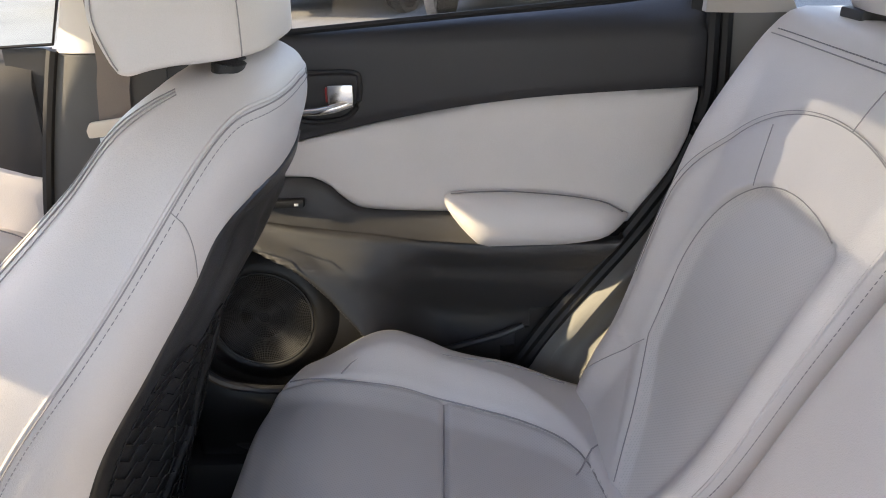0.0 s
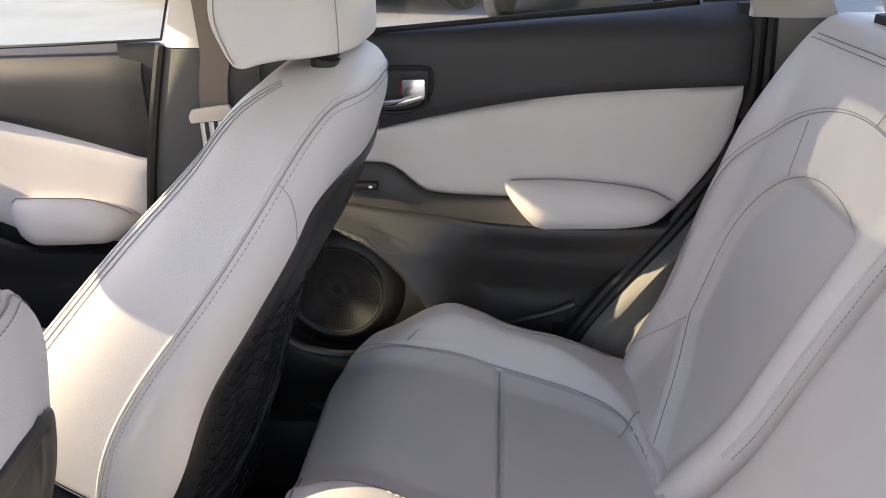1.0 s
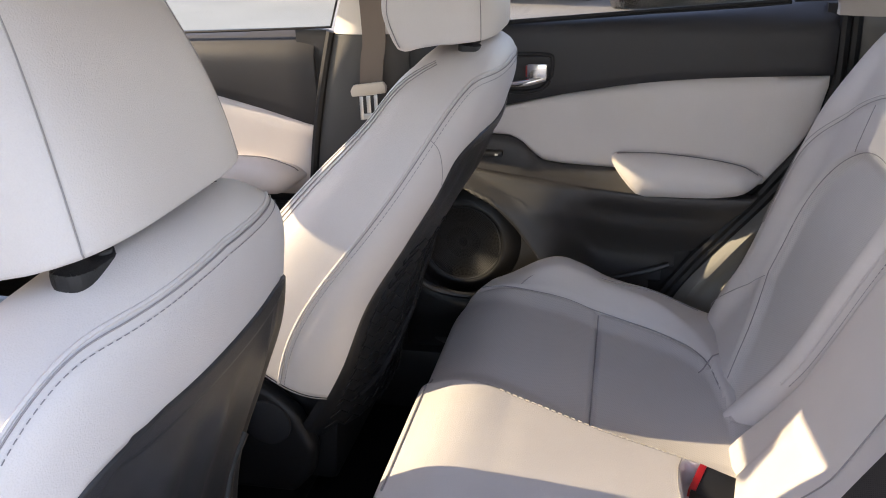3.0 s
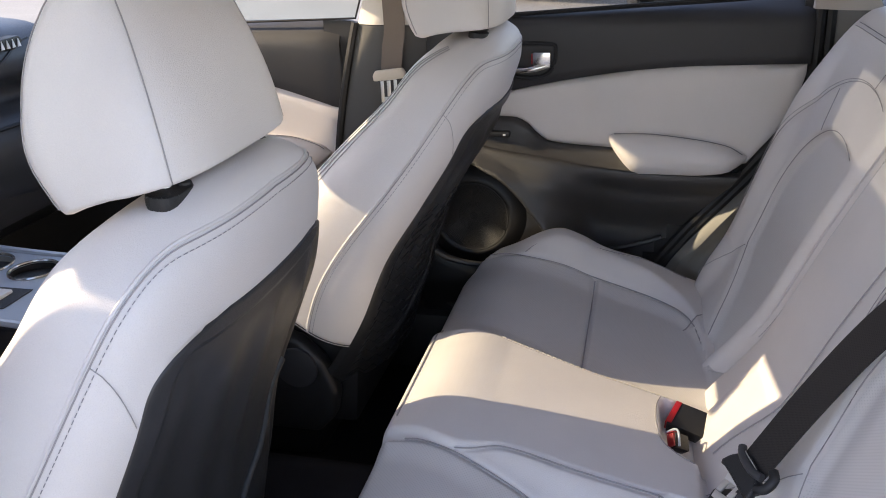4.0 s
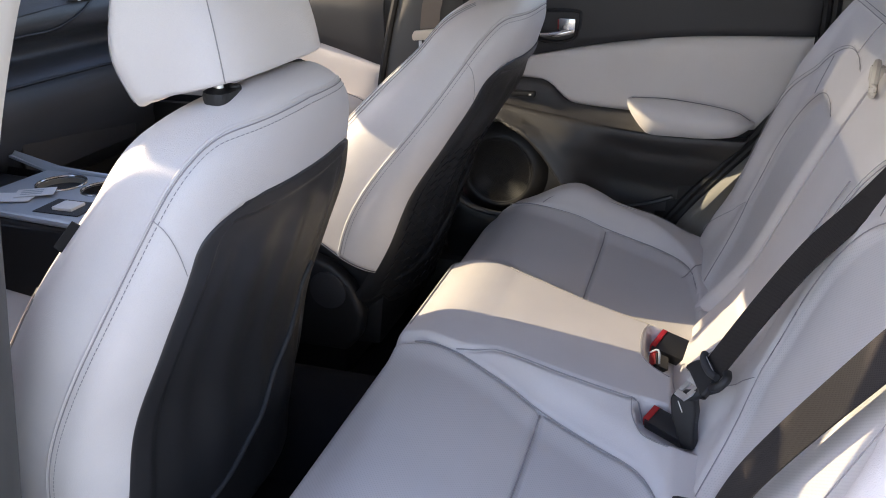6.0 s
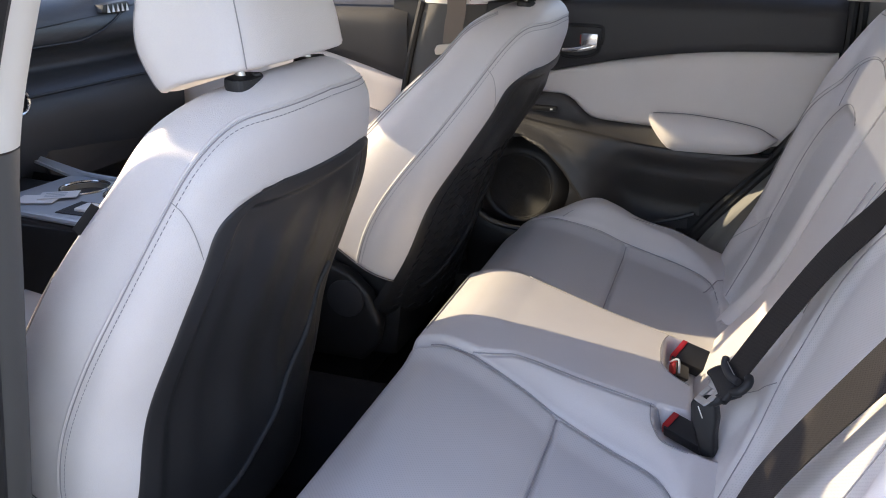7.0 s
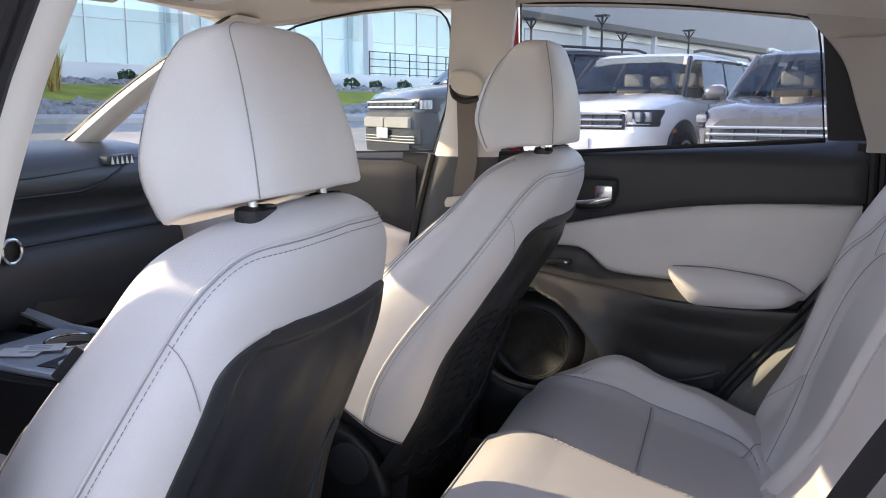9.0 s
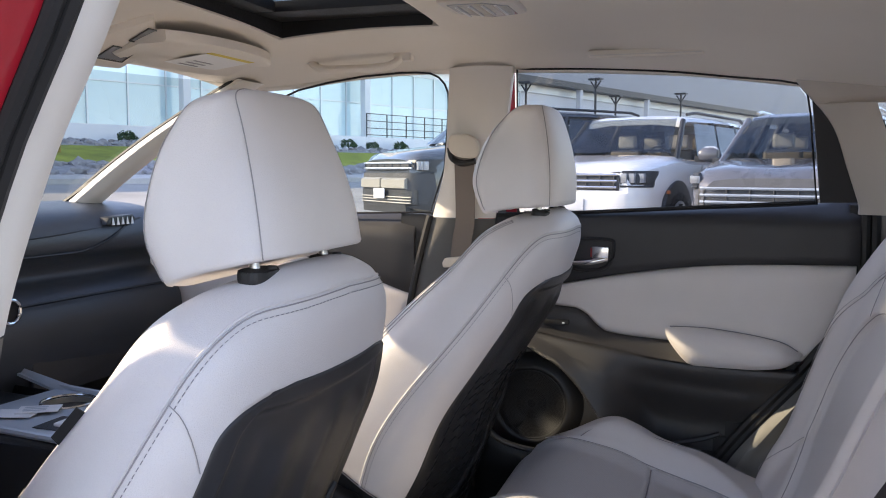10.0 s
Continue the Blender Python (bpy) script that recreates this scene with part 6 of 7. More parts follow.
# ---- outside: a sloping car park with parked cars before a glass building ----
P1 = Vector((-19.4, 25.5, 0))
ALONG = Vector((0.37, 0.93, 0)).normalized()
OUT = Vector((ALONG.y, -ALONG.x, 0))
rise = smooth([(-400, 2.1), (0, 2.1), (1.2, 2.05), (3.0, 1.85), (6.0, 1.28), (8.2, 0.95), (9.0, 0.80), (13, 0.52), (18, 0.27), (20.2, 0.20), (23.4, 0.15), (25.6, 0.12), (27.5, 0.0), (400, 0.0)])


def site(s, l, up=0.0):
    """A place s metres before the building's front and l metres along it."""
    p = P1 + OUT * s + ALONG * l
    return Vector((p.x, p.y, rise(s) + up))


gs = [-400, -60, -10, 0, 1.2, 2, 3, 4, 5, 6, 7, 8.2, 9, 11, 13, 15, 18, 20.2, 23.4, 25.6, 27.5, 40, 80, 400]
gl = [-400, -120, -60, -30, -15, 0, 15, 30, 60, 120, 400]
single("ground", sheet(len(gs), len(gl), lambda u, v: site(gs[round(u * (len(gs) - 1))], gl[round(v * (len(gl) - 1))])), ASPHALT, "pale grey asphalt of a car park", "ground", kind="structure")
single("lawn", sheet(6, 30, lambda u, v: site(3.1 + 2.9 * u, -40 + 100 * v, 0.03)), LAWN, "strip of bright green lawn on the bank", "lawn", kind="stuff")
single("gravel_bed", sheet(4, 30, lambda u, v: site(1.1 + 2.0 * u, -40 + 100 * v, 0.015)), ROCK, "bed of grey landscape stone", "gravel", kind="stuff")
single("gravel_bed", sheet(4, 30, lambda u, v: site(6.0 + 2.2 * u, -40 + 100 * v, 0.015)), ROCK, "bed of grey landscape stone", "gravel", kind="stuff")
rng = random.Random(7)


def stones(s0, s1, l0, l1, count, big):
    bm = bmesh.new()
    for _ in range(count):
        p = site(rng.uniform(s0, s1), rng.uniform(l0, l1), 0.04)
        r = big * rng.uniform(0.4, 1.2)
        m = Matrix.Translation(p) @ Matrix.Rotation(rng.uniform(0, 6), 4, "Z") @ Matrix.Diagonal((r, r * rng.uniform(0.6, 1), r * rng.uniform(0.4, 0.8), 1))
        geo = bmesh.ops.create_icosphere(bm, subdivisions=1, radius=1, matrix=m)
        for v in geo["verts"]:
            v.co += Vector((rng.uniform(-1, 1), rng.uniform(-1, 1), rng.uniform(-1, 1))) * r * 0.15
    return bm


single("rocks", stones(6.1, 8.1, -16, 12, 420, 0.22), ROCK, "loose grey rocks on the bank", "rocks", kind="stuff", angle=10)
single("rocks", stones(1.3, 3.0, -12, 30, 420, 0.18), ROCK, "loose grey rocks below the building", "rocks", kind="stuff", angle=10)
kerb = thing("kerb", "pale concrete kerb along the car park", "kerb", kind="structure")
part("stone", sheet(2, 60, lambda u, v: site(8.5 + 0.5 * u, -60 + 150 * v, 0.13)), CONCRETE, kerb)
part("face", sheet(2, 60, lambda u, v: site(9.0, -60 + 150 * v, 0.13 * (1 - u) - 0.05 * u)), CONCRETE, kerb)

building = thing("glass_building", "long building with pale blue glass front and dark roof edge", "building")
BASE, EAVE = 2.65, 6.15


def facade_box(s0, s1, l0, l1, z0, z1):
    a, b = P1 + OUT * s0 + ALONG * l0, P1 + OUT * s0 + ALONG * l1
    return prism([(0, 0), ((b - a).length, 0), ((b - a).length, z1 - z0), (0, z1 - z0)], (a.x, a.y, z0), ALONG, (0, 0, 1), OUT * (s1 - s0))


part("wall", facade_box(-12, -0.12, -40, 110, 1.5, EAVE - 0.1), WALLWHITE, building)
part("plinth", facade_box(-0.1, 1.0, -40, 110, 1.6, BASE), WALLWHITE, building, "white rendered plinth")
part("roof_edge", facade_box(-12.2, 0.9, -40, 110, EAVE, EAVE + 0.35), DARKMETAL, building, "dark roof edge")
part("fascia", facade_box(-12.0, 0.6, 17, 110, EAVE + 0.352, EAVE + 9.0), FASCIA, building, "grey metal fascia above the dark roof edge")
part("soffit_band", facade_box(-0.1, 0.08, -40, 110, EAVE - 0.45, EAVE), MULLION, building)
STEP = 1.5
me = finish("pane", facade_box(-0.02, 0.02, 0.03, STEP - 0.03, 0, 1.50), FACADE)
for k in range(-20, 15):
    for row in range(2):
        ob = new("pane", me)
        ob.parent = building
        ob.location = ALONG * (k * STEP) + Vector((0, 0, BASE + 0.03 + row * 1.53))
bar = finish("mullion", facade_box(-0.02, 0.07, -0.03, 0.03, BASE, EAVE - 0.45), MULLION)
for k in range(-20, 16):
    ob = new("mullion", bar)
    ob.parent = building
    ob.location = ALONG * (k * STEP)
part("transom", facade_box(-0.02, 0.06, -30, 22.5, BASE + 1.53, BASE + 1.58), MULLION, building)
col = finish("column", facade_box(0.5, 0.8, -0.15, 0.15, BASE, EAVE), WALLWHITE)
for k in (-9, 0.4, 9.6, 19, 28, 37):
    ob = new("column", col)
    ob.parent = building
    ob.location = ALONG * k

railing = thing("railing", "dark metal railing on the terrace by the building", "railing")
for k in range(7):
    part("post", facade_box(0.90, 0.94, 9.4 + k * 1.3, 9.44 + k * 1.3, BASE, BASE + 1.05), DARKMETAL, railing)
for z in (1.02, 0.70, 0.38, 0.08):
    part("rail", facade_box(0.90, 0.93, 9.4, 17.24, BASE + z, BASE + z + 0.035), DARKMETAL, railing)


def shrub(at, size):
    ob = thing("shrub", "small dark green rounded shrub in the stone bed", "shrub", group="shrubs by the building")
    bm = bmesh.new()
    for _ in range(420):
        a, b = rng.uniform(0, 2 * math.pi), rng.uniform(-0.3, 1.0)
        r = size * (0.55 + 0.45 * rng.random() ** 0.4) * (1 + 0.18 * math.sin(3 * a) * math.cos(4 * b))
        c = Vector((math.cos(a) * math.sqrt(1 - b * b * 0.9) * r, math.sin(a) * math.sqrt(1 - b * b * 0.9) * r, size * 0.55 + 0.75 * b * r))
        l = size * rng.uniform(0.10, 0.2)
        d = Vector((rng.uniform(-1, 1), rng.uniform(-1, 1), rng.uniform(-0.3, 1))).normalized()
        s = d.cross(Vector((rng.uniform(-1, 1), rng.uniform(-1, 1), rng.uniform(-1, 1)))).normalized()
        v = [bm.verts.new(c + q) for q in (-d * l, s * l * 0.5, d * l, -s * l * 0.5)]
        bm.faces.new(v)
    part("leaves", bm, LEAF, ob, shade=False)
    part("stem", tube([(0, 0, -0.1), (0.02, 0, size * 0.5)], 0.03, 6), DARKMETAL, ob)
    ob.location = at


for l in (-2.5, 7.55, 9.0, 10.8):
    shrub(site(1.7, l), rng.uniform(0.28, 0.35))


def plume(at, h):
    """A tuft of tall dry ornamental grass."""
    ob = thing("ornamental_grass", "tuft of tall golden dry grass on the bank", "grass")
    bm = bmesh.new()
    for _ in range(160):
        a = rng.uniform(0, 2 * math.pi)
        lean = rng.uniform(0.05, 0.35)
        hh = h * rng.uniform(0.55, 1.0)
        w = 0.012
        base = Vector((rng.uniform(-0.12, 0.12), rng.uniform(-0.12, 0.12), 0))
        tip = base + Vector((math.cos(a) * lean * hh, math.sin(a) * lean * hh, hh))
        mid = base.lerp(tip, 0.55) + Vector((0, 0, 0.08 * hh))
        s = Vector((-math.sin(a), math.cos(a), 0)) * w
        q = [bm.verts.new(p) for p in (base - s, base + s, mid + s, mid - s, tip)]
        bm.faces.new(q[:4])
        bm.faces.new((q[3], q[2], q[4]))
    part("blades", bm, STRAW, ob, shade=False)
    ob.location = at


plume(site(4.2, -10.2), 1.7)
plume(site(4.4, -6.2), 1.5)


def lamp_post(at, h):
    ob = thing("lamp_post", "dark metal car park lamp post with twin heads", "lamp post", group="car park lamp posts")
    part("pole", tube([(0, 0, -0.3), (0, 0, h)], 0.06, 10), DARKMETAL, ob)
    for sg in (1, -1):
        part("arm", tube([(0, 0, h - 0.45), (0.30 * sg * ALONG.y, -0.30 * sg * ALONG.x, h - 0.05)], 0.04, 6), DARKMETAL, ob)
    part("head", prism([(-0.36, -0.2), (0.36, -0.2), (0.36, 0.2), (-0.36, 0.2)], (0, 0, h), OUT, ALONG, (0, 0, 0.10), 0.02), DARKMETAL, ob)
    ob.location = at


EYE_END, FWD, RGT = Vector((0.096, -0.658, 0)), Vector((-0.317, 0.948, 0)), Vector((0.948, 0.317, 0))
for r, d, h in ((8.1, 45.0, 4.6), (14.9, 53.0, 4.6), (4.3, 44.0, 3.9), (10.2, 50.0, 3.85)):
    p = EYE_END + FWD * d + RGT * r
    lamp_post((p.x, p.y, rise((p - P1).dot(OUT)) - 0.1), h)


# ---- parked cars: local x forward, y to the car's left ----
def car(name, label, paint, spec, at, heading):
    """A parked sport utility vehicle: lower body, cabin, glass, wheels, face and fittings."""
    L, W, H, hood, belt = spec["L"], spec["W"] / 2, spec["H"], spec["hood"], spec["belt"]
    ob = thing(name, label, "car", group="parked cars")
    f, r = L / 2, -L / 2
    cowl = f - spec["nose"]
    wid = smooth([(r, W * 0.86), (r + 0.25, W * 0.97), (r + 0.9, W), (f - 0.9, W), (f - 0.35, W * 0.95), (f - 0.1, W * 0.86), (f, W * 0.74)])
    top = smooth([(r, belt), (cowl - 0.3, belt + 0.02), (cowl + 0.1, hood + 0.06), (f - 0.5, hood), (f - 0.15, hood - 0.06), (f, hood - 0.16)])
    low = smooth([(r, 0.42), (r + 0.5, 0.28), (f - 0.6, 0.28), (f, 0.36)])
    rings = []
    for x in list(np.linspace(r, r + 0.4, 5)) + list(np.linspace(r + 0.6, f - 0.6, 16)) + list(np.linspace(f - 0.45, f, 8)):
        w, t, b = wid(x), top(x), low(x)
        m = t - b
        half = [(0.0, t + 0.03), (0.55 * w, t + 0.025), (0.85 * w, t), (0.96 * w, t - 0.07), (w, t - 0.22), (w * 0.985, b + 0.45 * m), (w, b + 0.25 * m), (w * 0.97, b + 0.05), (w * 0.80, b)]
        rings.append([(x, y, z) for y, z in half] + [(x, -y, z) for y, z in half[::-1]])
    part("body", loft(rings), paint, ob, angle=35)
    # cabin
    c0, c1, rw = cowl + 0.10, r + 0.10, spec["roof_w"] / 2
    roof_f, roof_r = cowl - spec["rake"], r + 0.45
    rings = []
    for x, zt, wt in ((roof_f + 0.12, H - 0.085, rw * 0.97), (roof_f, H - 0.035, rw), ((roof_f + roof_r) / 2, H, rw), (roof_r, H - 0.03, rw * 0.98), (c1 + 0.12, H - 0.12, rw * 0.93)):
        half = [(0, zt + 0.02), (wt * 0.7, zt + 0.012), (wt * 0.93, zt - 0.02), (wt, zt - 0.07), (wt * 0.92, zt - 0.09), (0.5 * wt, zt - 0.05)]
        rings.append([(x, y, z) for y, z in half] + [(x, -y, z) for y, z in half[::-1]])
    cab = part("roof", loft(rings), paint, ob, angle=30)
    part("tail", prism([(c1 - 0.02, belt - 0.05), (c1 + 0.10, H - 0.16), (c1 + 0.20, H - 0.14), (c1 + 0.30, belt - 0.05)], (0, -W * 0.86, 0), (1, 0, 0), (0, 0, 1), (0, W * 1.72, 0), 0.02), paint, ob)
    part("dashboard", block(c0 - 0.55, c0 - 0.12, -W * 0.78, W * 0.78, belt - 0.05, belt + 0.05, 0.03), DARKMETAL, ob)
    part("steering_wheel", tube([(c0 - 0.62 + 0.06 * math.sin(a), W * 0.40 + 0.17 * math.cos(a), belt + 0.02 + 0.17 * math.sin(a)) for a in np.linspace(0, 2 * math.pi, 24, endpoint=False)], 0.016, 6, True), DARKMETAL, ob)
    for sx, sy in ((c0 - 1.25, 0.40), (c0 - 1.25, -0.40), (c0 - 2.15, 0.40), (c0 - 2.15, -0.40)):
        chair = part("seat", block(sx - 0.07, sx + 0.07, W * sy - 0.23, W * sy + 0.23, belt - 0.08, belt + 0.17, 0.05, 3), GREYTRIM, ob, "grey seat")
        part("headrest", block(sx - 0.08, sx + 0.03, W * sy - 0.13, W * sy + 0.13, belt + 0.19, belt + 0.37, 0.045, 3), BEIGE, chair)

    def side_y(x, z):
        k = (z - belt) / (H - 0.06 - belt)
        return (W * 0.945 + 0.012) * (1 - k) + (rw + 0.012) * k

    gl = [(c0 - 0.52, belt + 0.03), (roof_f - 0.06, H - 0.12)], [(c1 + 0.42, belt + 0.05), (roof_r + 0.05, H - 0.13)]
    for sg in (1, -1):
        bounds = [0.02, 0.36, 0.70, 1.0]
        for q in range(3):
            lo0, lo1 = [gl[0][0][0] + (gl[1][0][0] - gl[0][0][0]) * (bounds[q + e] - (0.015 if e else -0.015)) for e in (0, 1)]
            hi0, hi1 = [gl[0][1][0] + (gl[1][1][0] - gl[0][1][0]) * (bounds[q + e] - (0.015 if e else -0.015)) for e in (0, 1)]
            zl, zh = belt + 0.04, H - 0.12
            bm = bmesh.new()
            vs = [bm.verts.new((x, sg * side_y(x, z), z)) for x, z in ((lo0, zl), (lo1, zl), (hi1, zh), (hi0, zh))]
            bm.faces.new(vs if sg < 0 else vs[::-1])
            ex = bmesh.ops.extrude_face_region(bm, geom=list(bm.faces))
            for v in ex["geom"]:
                if isinstance(v, bmesh.types.BMVert):
                    v.co.y -= sg * 0.006
            bmesh.ops.recalc_face_normals(bm, faces=bm.faces)
            part("side_window", bm, CARPANE, ob).visible_shadow = False
        for q, wide in ((0.0, 0.036), (0.36, 0.040), (0.70, 0.045), (1.0, 0.10)):
            xl, xh = [gl[0][e][0] + (gl[1][e][0] - gl[0][e][0]) * q for e in (0, 1)]
            if q == 0.0:
                xl, xh = c0 - 0.05, roof_f + 0.10
            part("pillar", tube([(xl, sg * side_y(xl, belt - 0.03) * (0.90 if q == 0.0 else 0.975), belt - 0.03), (xh, sg * rw * 0.965, H - 0.09)], wide, 8, squash=1.0), paint if q == 1.0 or (q == 0.0 and not spec["cladding"]) else DARKMETAL, ob)
        part("roof_rail", tube([(roof_f - 0.15, sg * rw * 0.90, H + 0.0), (roof_f - 0.4, sg * rw * 0.92, H + 0.035), (roof_r + 0.3, sg * rw * 0.92, H + 0.03), (roof_r + 0.1, sg * rw * 0.9, H - 0.01)], 0.022, 6), DARKMETAL if spec["dark_rail"] else CHROME, ob)
        mir = part("mirror", loft([[(cowl - 0.42 + 0.05 * math.cos(a) * k, sg * (W + 0.03 + 0.22 * s), belt + 0.10 + 0.085 * math.sin(a) * k) for a in np.linspace(0, 2 * math.pi, 12, endpoint=False)] for s, k in ((0, 0.7), (0.25, 1.0), (0.8, 1.0), (1.0, 0.6))]), paint, ob)
        part("foot", block(cowl - 0.46, cowl - 0.38, min(sg * (W - 0.04), sg * (W + 0.08)), max(sg * (W - 0.04), sg * (W + 0.08)), belt - 0.01, belt + 0.06, 0.01), DARKMETAL, mir)
    # windscreen
    bm = bmesh.new()
    vs = [bm.verts.new(p) for p in ((c0 - 0.06, -W * 0.80, belt + 0.08), (c0 - 0.02, 0, belt + 0.09), (c0 - 0.06, W * 0.80, belt + 0.08), (roof_f + 0.10, rw * 0.86, H - 0.085), (roof_f + 0.14, 0, H - 0.075), (roof_f + 0.10, -rw * 0.86, H - 0.085))]
    bm.faces.new((vs[0], vs[1], vs[4], vs[5]))
    bm.faces.new((vs[1], vs[2], vs[3], vs[4]))
    for v in bm.verts:
        v.co += Vector((0.02, 0, 0.02))
    part("windscreen", bm, CARPANE, ob).visible_shadow = False
    # wheels
    for sx in (f - spec["front_over"], r + spec["rear_over"]):
        for sg in (1, -1):
            y0 = sg * (W - 0.20)
            part("wheel_arch", disc((sx, sg * (W - 0.10), 0.40), (0, sg, 0), 0.46, 0.115, 32, 0.02), DARKMETAL if spec["cladding"] else paint, ob)
            wheel = part("wheel", disc((sx, y0, 0.36), (0, sg, 0), 0.36, 0.225, 36, 0.03), TYRE, ob, "black tyre")
            rim = part("rim", disc((sx, sg * (W + 0.02), 0.36), (0, sg, 0), 0.25, 0.012, 32, 0.004), STEEL, wheel)
            for k in range(5):
                a = 2 * math.pi * k / 5
                part("gap", prism([(-0.03, 0.07), (0.03, 0.07), (0.06, 0.21), (-0.06, 0.21)], (sx, sg * (W + 0.033), 0.36), (math.cos(a), 0, math.sin(a)), (-math.sin(a), 0, math.cos(a)), (0, sg * 0.003, 0)), TYRE, wheel)
            if spec["cladding"]:
                part("arch_marker", block(sx + 0.30, sx + 0.38, min(sg * W, sg * (W + 0.022)), max(sg * W, sg * (W + 0.022)), 0.70, 0.74, 0.005), AMBER, ob)
    # face
    fx = f - 0.02
    gz = spec["grille_z"]
    gw = W * spec["grille_w"]
    drop = 0.15 if spec["skid"] else 0.0
    nose = smooth([(0, 0), (0.60, -0.008), (0.74, -0.03), (0.86, -0.12), (0.97, -0.34)])
    bow = lambda y: nose(abs(y) / W)
    grille = part("grille", loft([[(fx + bow(y) + 0.03, y, gz[0]), (fx + bow(y) + 0.05, y, (gz[0] + gz[1]) / 2), (fx + bow(y) + 0.015, y, gz[1]), (fx + bow(y) - 0.12, y, gz[1]), (fx + bow(y) - 0.12, y, gz[0])] for y in np.linspace(-gw, gw, 13)]), DARKMETAL, ob, "dark grille")
    for k in range(spec["bars"]):
        z = gz[0] + (gz[1] - gz[0]) * (k + 0.5) / spec["bars"]
        part("bar", tube([(fx + bow(y) + 0.05, y, z) for y in np.linspace(-gw * 0.96, gw * 0.96, 13)], 0.016, 6), CHROME if spec["bright"] else GUNMETAL, grille)
    for k in range(7):
        y = gw * (-0.9 + 0.3 * k)
        part("rib", tube([(fx + bow(y) + 0.052, y, gz[0] + 0.02), (fx + bow(y) + 0.045, y, gz[1] - 0.02)], 0.012, 5), DARKMETAL, grille)
    for sg in (1, -1):
        ys = np.linspace(gw * 1.02, W * 0.94, 6)
        hz = spec["lamp_z"]
        lamp = part("headlight", loft([[(fx + bow(y) + 0.03, sg * y, hz[0]), (fx + bow(y) + 0.04, sg * y, (hz[0] + hz[1]) / 2), (fx + bow(y), sg * y, hz[1]), (fx + bow(y) - 0.12, sg * y, hz[1]), (fx + bow(y) - 0.12, sg * y, hz[0])] for y in ys]), DARKMETAL, ob, "dark headlight housing")
        for q in range(3):
            y = gw * 1.02 + (W * 0.90 - gw * 1.02) * (q + 0.5) / 3
            part("lens", block(fx + bow(y) - 0.02, fx + bow(y) + 0.048, min(sg * (y - 0.035), sg * (y + 0.035)), max(sg * (y - 0.035), sg * (y + 0.035)), hz[0] + 0.03, hz[1] - 0.03, 0.006), LAMPGLASS, lamp, "bright lens")
        part("lamp_frame", tube([(fx + bow(y) + 0.036, sg * y, hz[0] - 0.01) for y in ys], 0.014, 6), DARKMETAL, lamp)
        part("fog_recess", block(fx - 0.22, fx - 0.04, min(sg * W * 0.58, sg * W * 0.80), max(sg * W * 0.58, sg * W * 0.80), 0.48, 0.58, 0.015), DARKMETAL, ob)
    part("bumper", loft([[(fx + bow(y) + 0.06, y, 0.42), (fx + bow(y) + 0.09, y, 0.52), (fx + bow(y) + 0.08, y, gz[0] - 0.03), (fx + bow(y) - 0.1, y, gz[0] - 0.03), (fx + bow(y) - 0.1, y, 0.42)] for y in np.linspace(-W * 0.93, W * 0.93, 17)]), BUMPER if spec["skid"] else paint, ob)
    part("lower_grille", loft([[(fx + bow(y) + 0.085, y, 0.33), (fx + bow(y) + 0.095, y, 0.47), (fx + bow(y) - 0.1, y, 0.47), (fx + bow(y) - 0.1, y, 0.33)] for y in np.linspace(-W * 0.70, W * 0.70, 11)]), DARKMETAL, ob)
    part("number_plate", block(fx + 0.088 + 0.3 * drop, fx + 0.104 + 0.3 * drop, -0.17, 0.17, gz[0] - 0.24 - drop, gz[0] - 0.10 - drop, 0.004), CARD, ob, "blank white plate")
    if spec["skid"]:
        for a, b in ((-W * 0.72, -0.02), (0.02, W * 0.72)):
            part("bumper_bar", loft([[(fx + bow(y) + 0.07, y, 0.66), (fx + bow(y) + 0.125, y, 0.68), (fx + bow(y) + 0.125, y, 0.80), (fx + bow(y) + 0.07, y, 0.83)] for y in np.linspace(a, b, 9)]), SILVERBAR, ob, "broad satin silver bumper bar")
        part("lower_intake", loft([[(fx + bow(y) + 0.07, y, 0.44), (fx + bow(y) + 0.100, y, 0.46), (fx + bow(y) + 0.098, y, 0.655), (fx + bow(y) + 0.06, y, 0.655)] for y in np.linspace(-W * 0.86, W * 0.86, 13)]), DARKMETAL, ob, "black lower intake")
        for z in (0.475, 0.515, 0.555):
            part("intake_slat", tube([(fx + bow(y) + 0.103, y, z) for y in np.linspace(-W * 0.80, W * 0.80, 13)], 0.010, 6), SILVERBAR, ob)
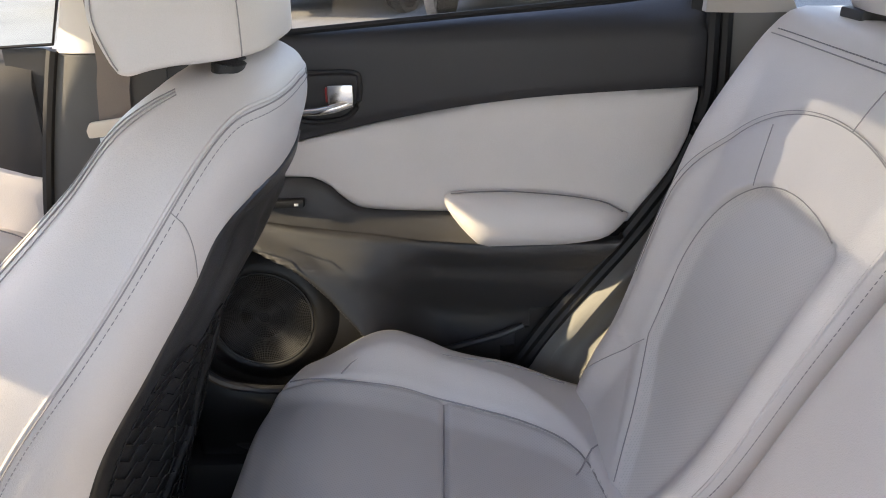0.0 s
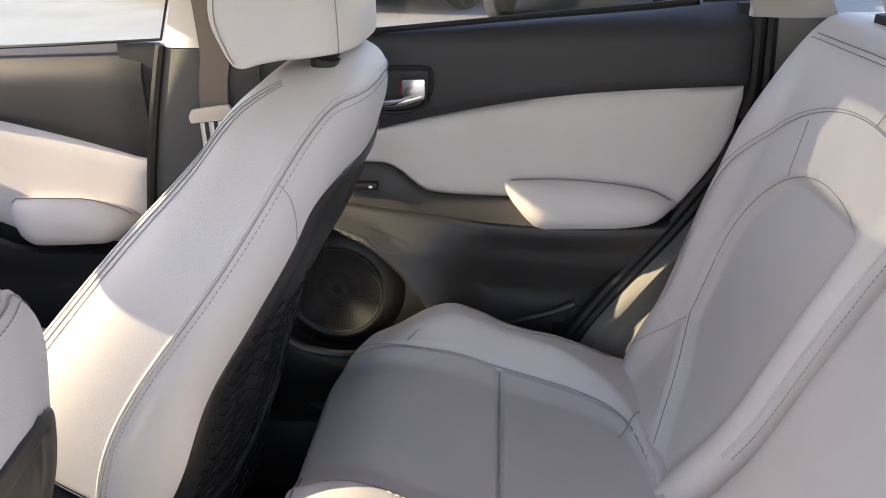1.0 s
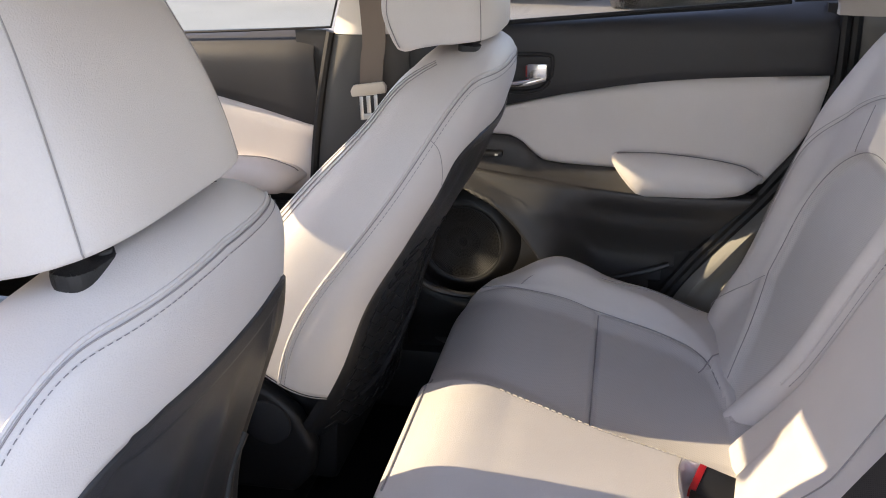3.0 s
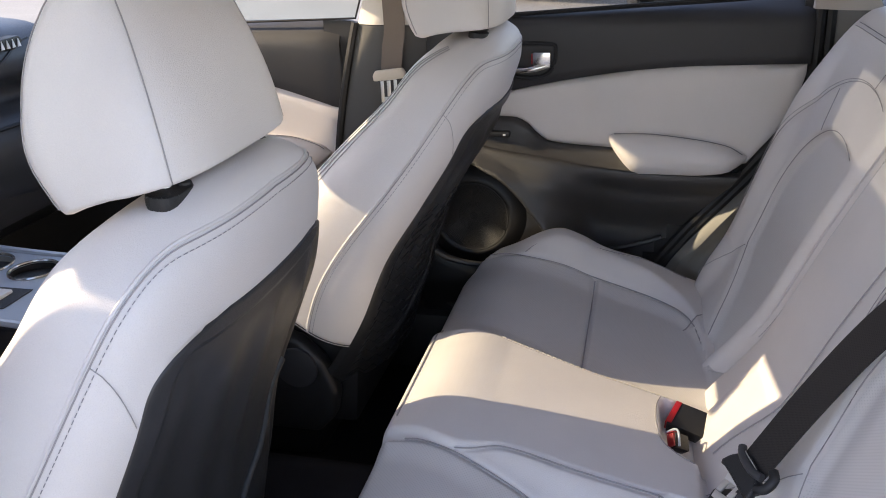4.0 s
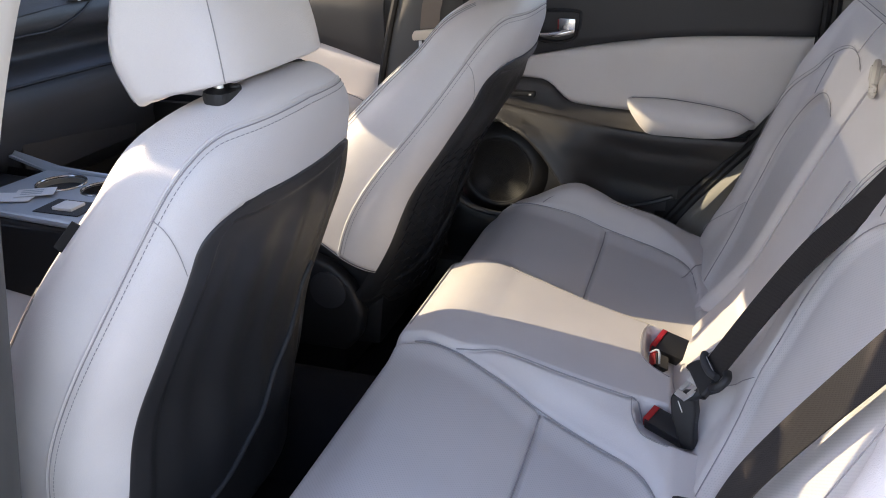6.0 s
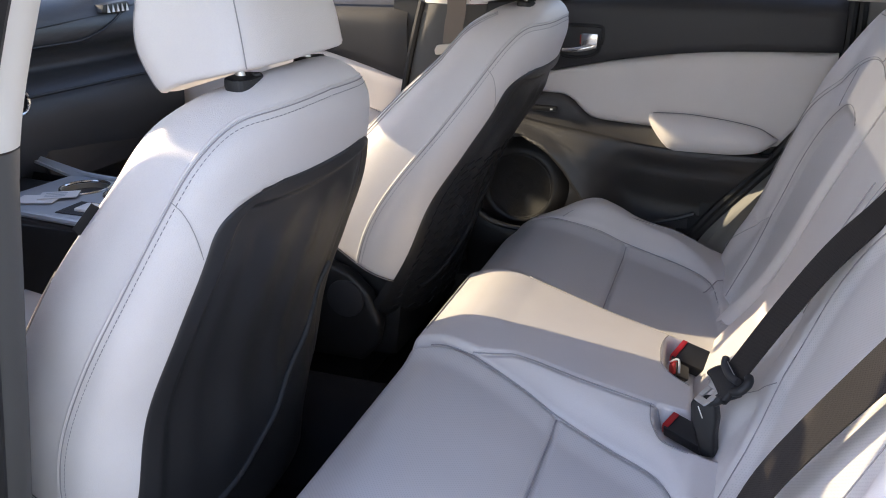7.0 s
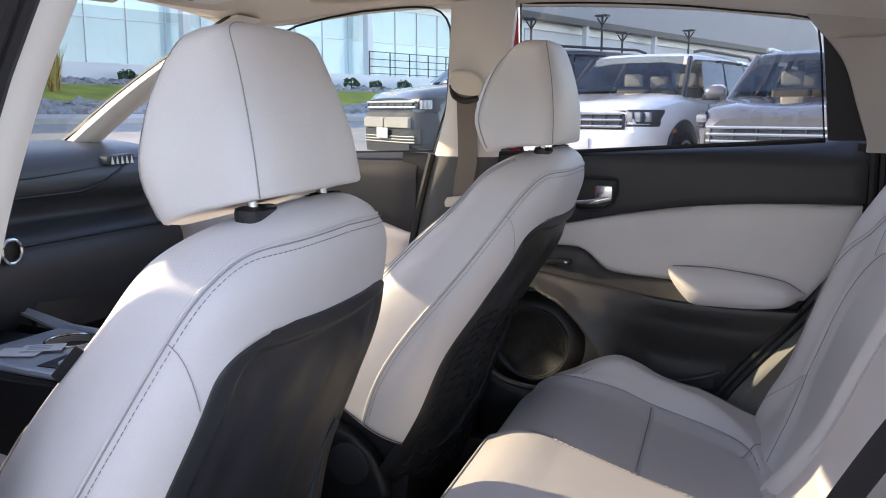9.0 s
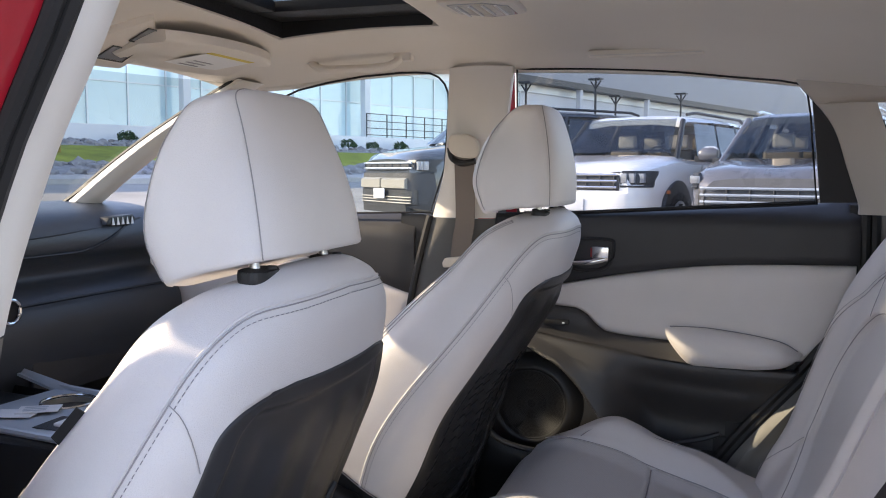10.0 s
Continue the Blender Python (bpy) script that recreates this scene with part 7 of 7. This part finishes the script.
    for sg in (1, -1):
        for x in (cowl - 0.55, cowl - 1.55, cowl - 2.5):
            part("door_seam", tube([(x, sg * (W + 0.001), 0.40), (x, sg * (W * 0.995 + 0.001), belt - 0.05)], 0.006, 4), DARKMETAL, ob)
        part("sill_trim", block(r + 1.3, f - 1.3, min(sg * (W - 0.05), sg * (W + 0.012)), max(sg * (W - 0.05), sg * (W + 0.012)), 0.27, 0.40, 0.01), DARKMETAL, ob)
    h = Vector(heading).normalized()
    ob.matrix_world = Matrix.Translation(at) @ Matrix.Rotation(math.atan2(h.y, h.x), 4, "Z")
    return ob


BIG = dict(L=4.83, W=1.90, H=1.72, hood=1.09, belt=1.10, nose=1.15, rake=0.62, roof_w=1.42, front_over=0.90, rear_over=1.02, dark_rail=True, cladding=True, grille_z=(0.74, 0.96), grille_w=0.62, bars=3, bright=True, lamp_z=(0.80, 0.97), skid=False)
SLEEK = dict(BIG, H=1.70, hood=1.06, rake=0.75, cladding=False, dark_rail=False, bright=False, grille_z=(0.58, 0.86), grille_w=0.80, bars=4, lamp_z=(0.84, 0.98))
TRUCK = dict(BIG, H=1.84, hood=1.22, belt=1.24, W=1.95, grille_z=(0.92, 1.07), grille_w=0.80, bars=2, lamp_z=(0.90, 1.08), skid=True, bright=False)


def on_ground(x, y):
    return Vector((x, y, rise((Vector((x, y, 0)) - P1).dot(OUT))))


def parked(front_left, heading, spec, name, label, paint):
    """Stands a car so that its front left corner is at the given place."""
    h = Vector((*heading, 0)).normalized()
    left = Vector((-h.y, h.x, 0))
    c = Vector((*front_left, 0)) - h * spec["L"] / 2 - left * spec["W"] / 2
    return car(name, label, paint, spec, on_ground(c.x, c.y) + Vector((0, 0, 0.02)), heading)


parked((-0.70, 9.09), (-0.315, -0.95), BIG, "white_car", "parked white sport utility car with dark glass and black cladding", WHITE_PAINT)
parked((1.50, 7.95), (-0.25, -0.97), SLEEK, "grey_car", "parked dark grey sport utility car with broad chrome grille", GREY_PAINT)
parked((-3.80, 9.97), (-0.647, -0.743), TRUCK, "slate_car", "parked slate grey sport utility car with bright grille", SLATE_PAINT)
parked((-3.2, 17.5), (-0.315, -0.95), SLEEK, "dark_car", "parked dark sport utility car behind the others", SLATE_PAINT)
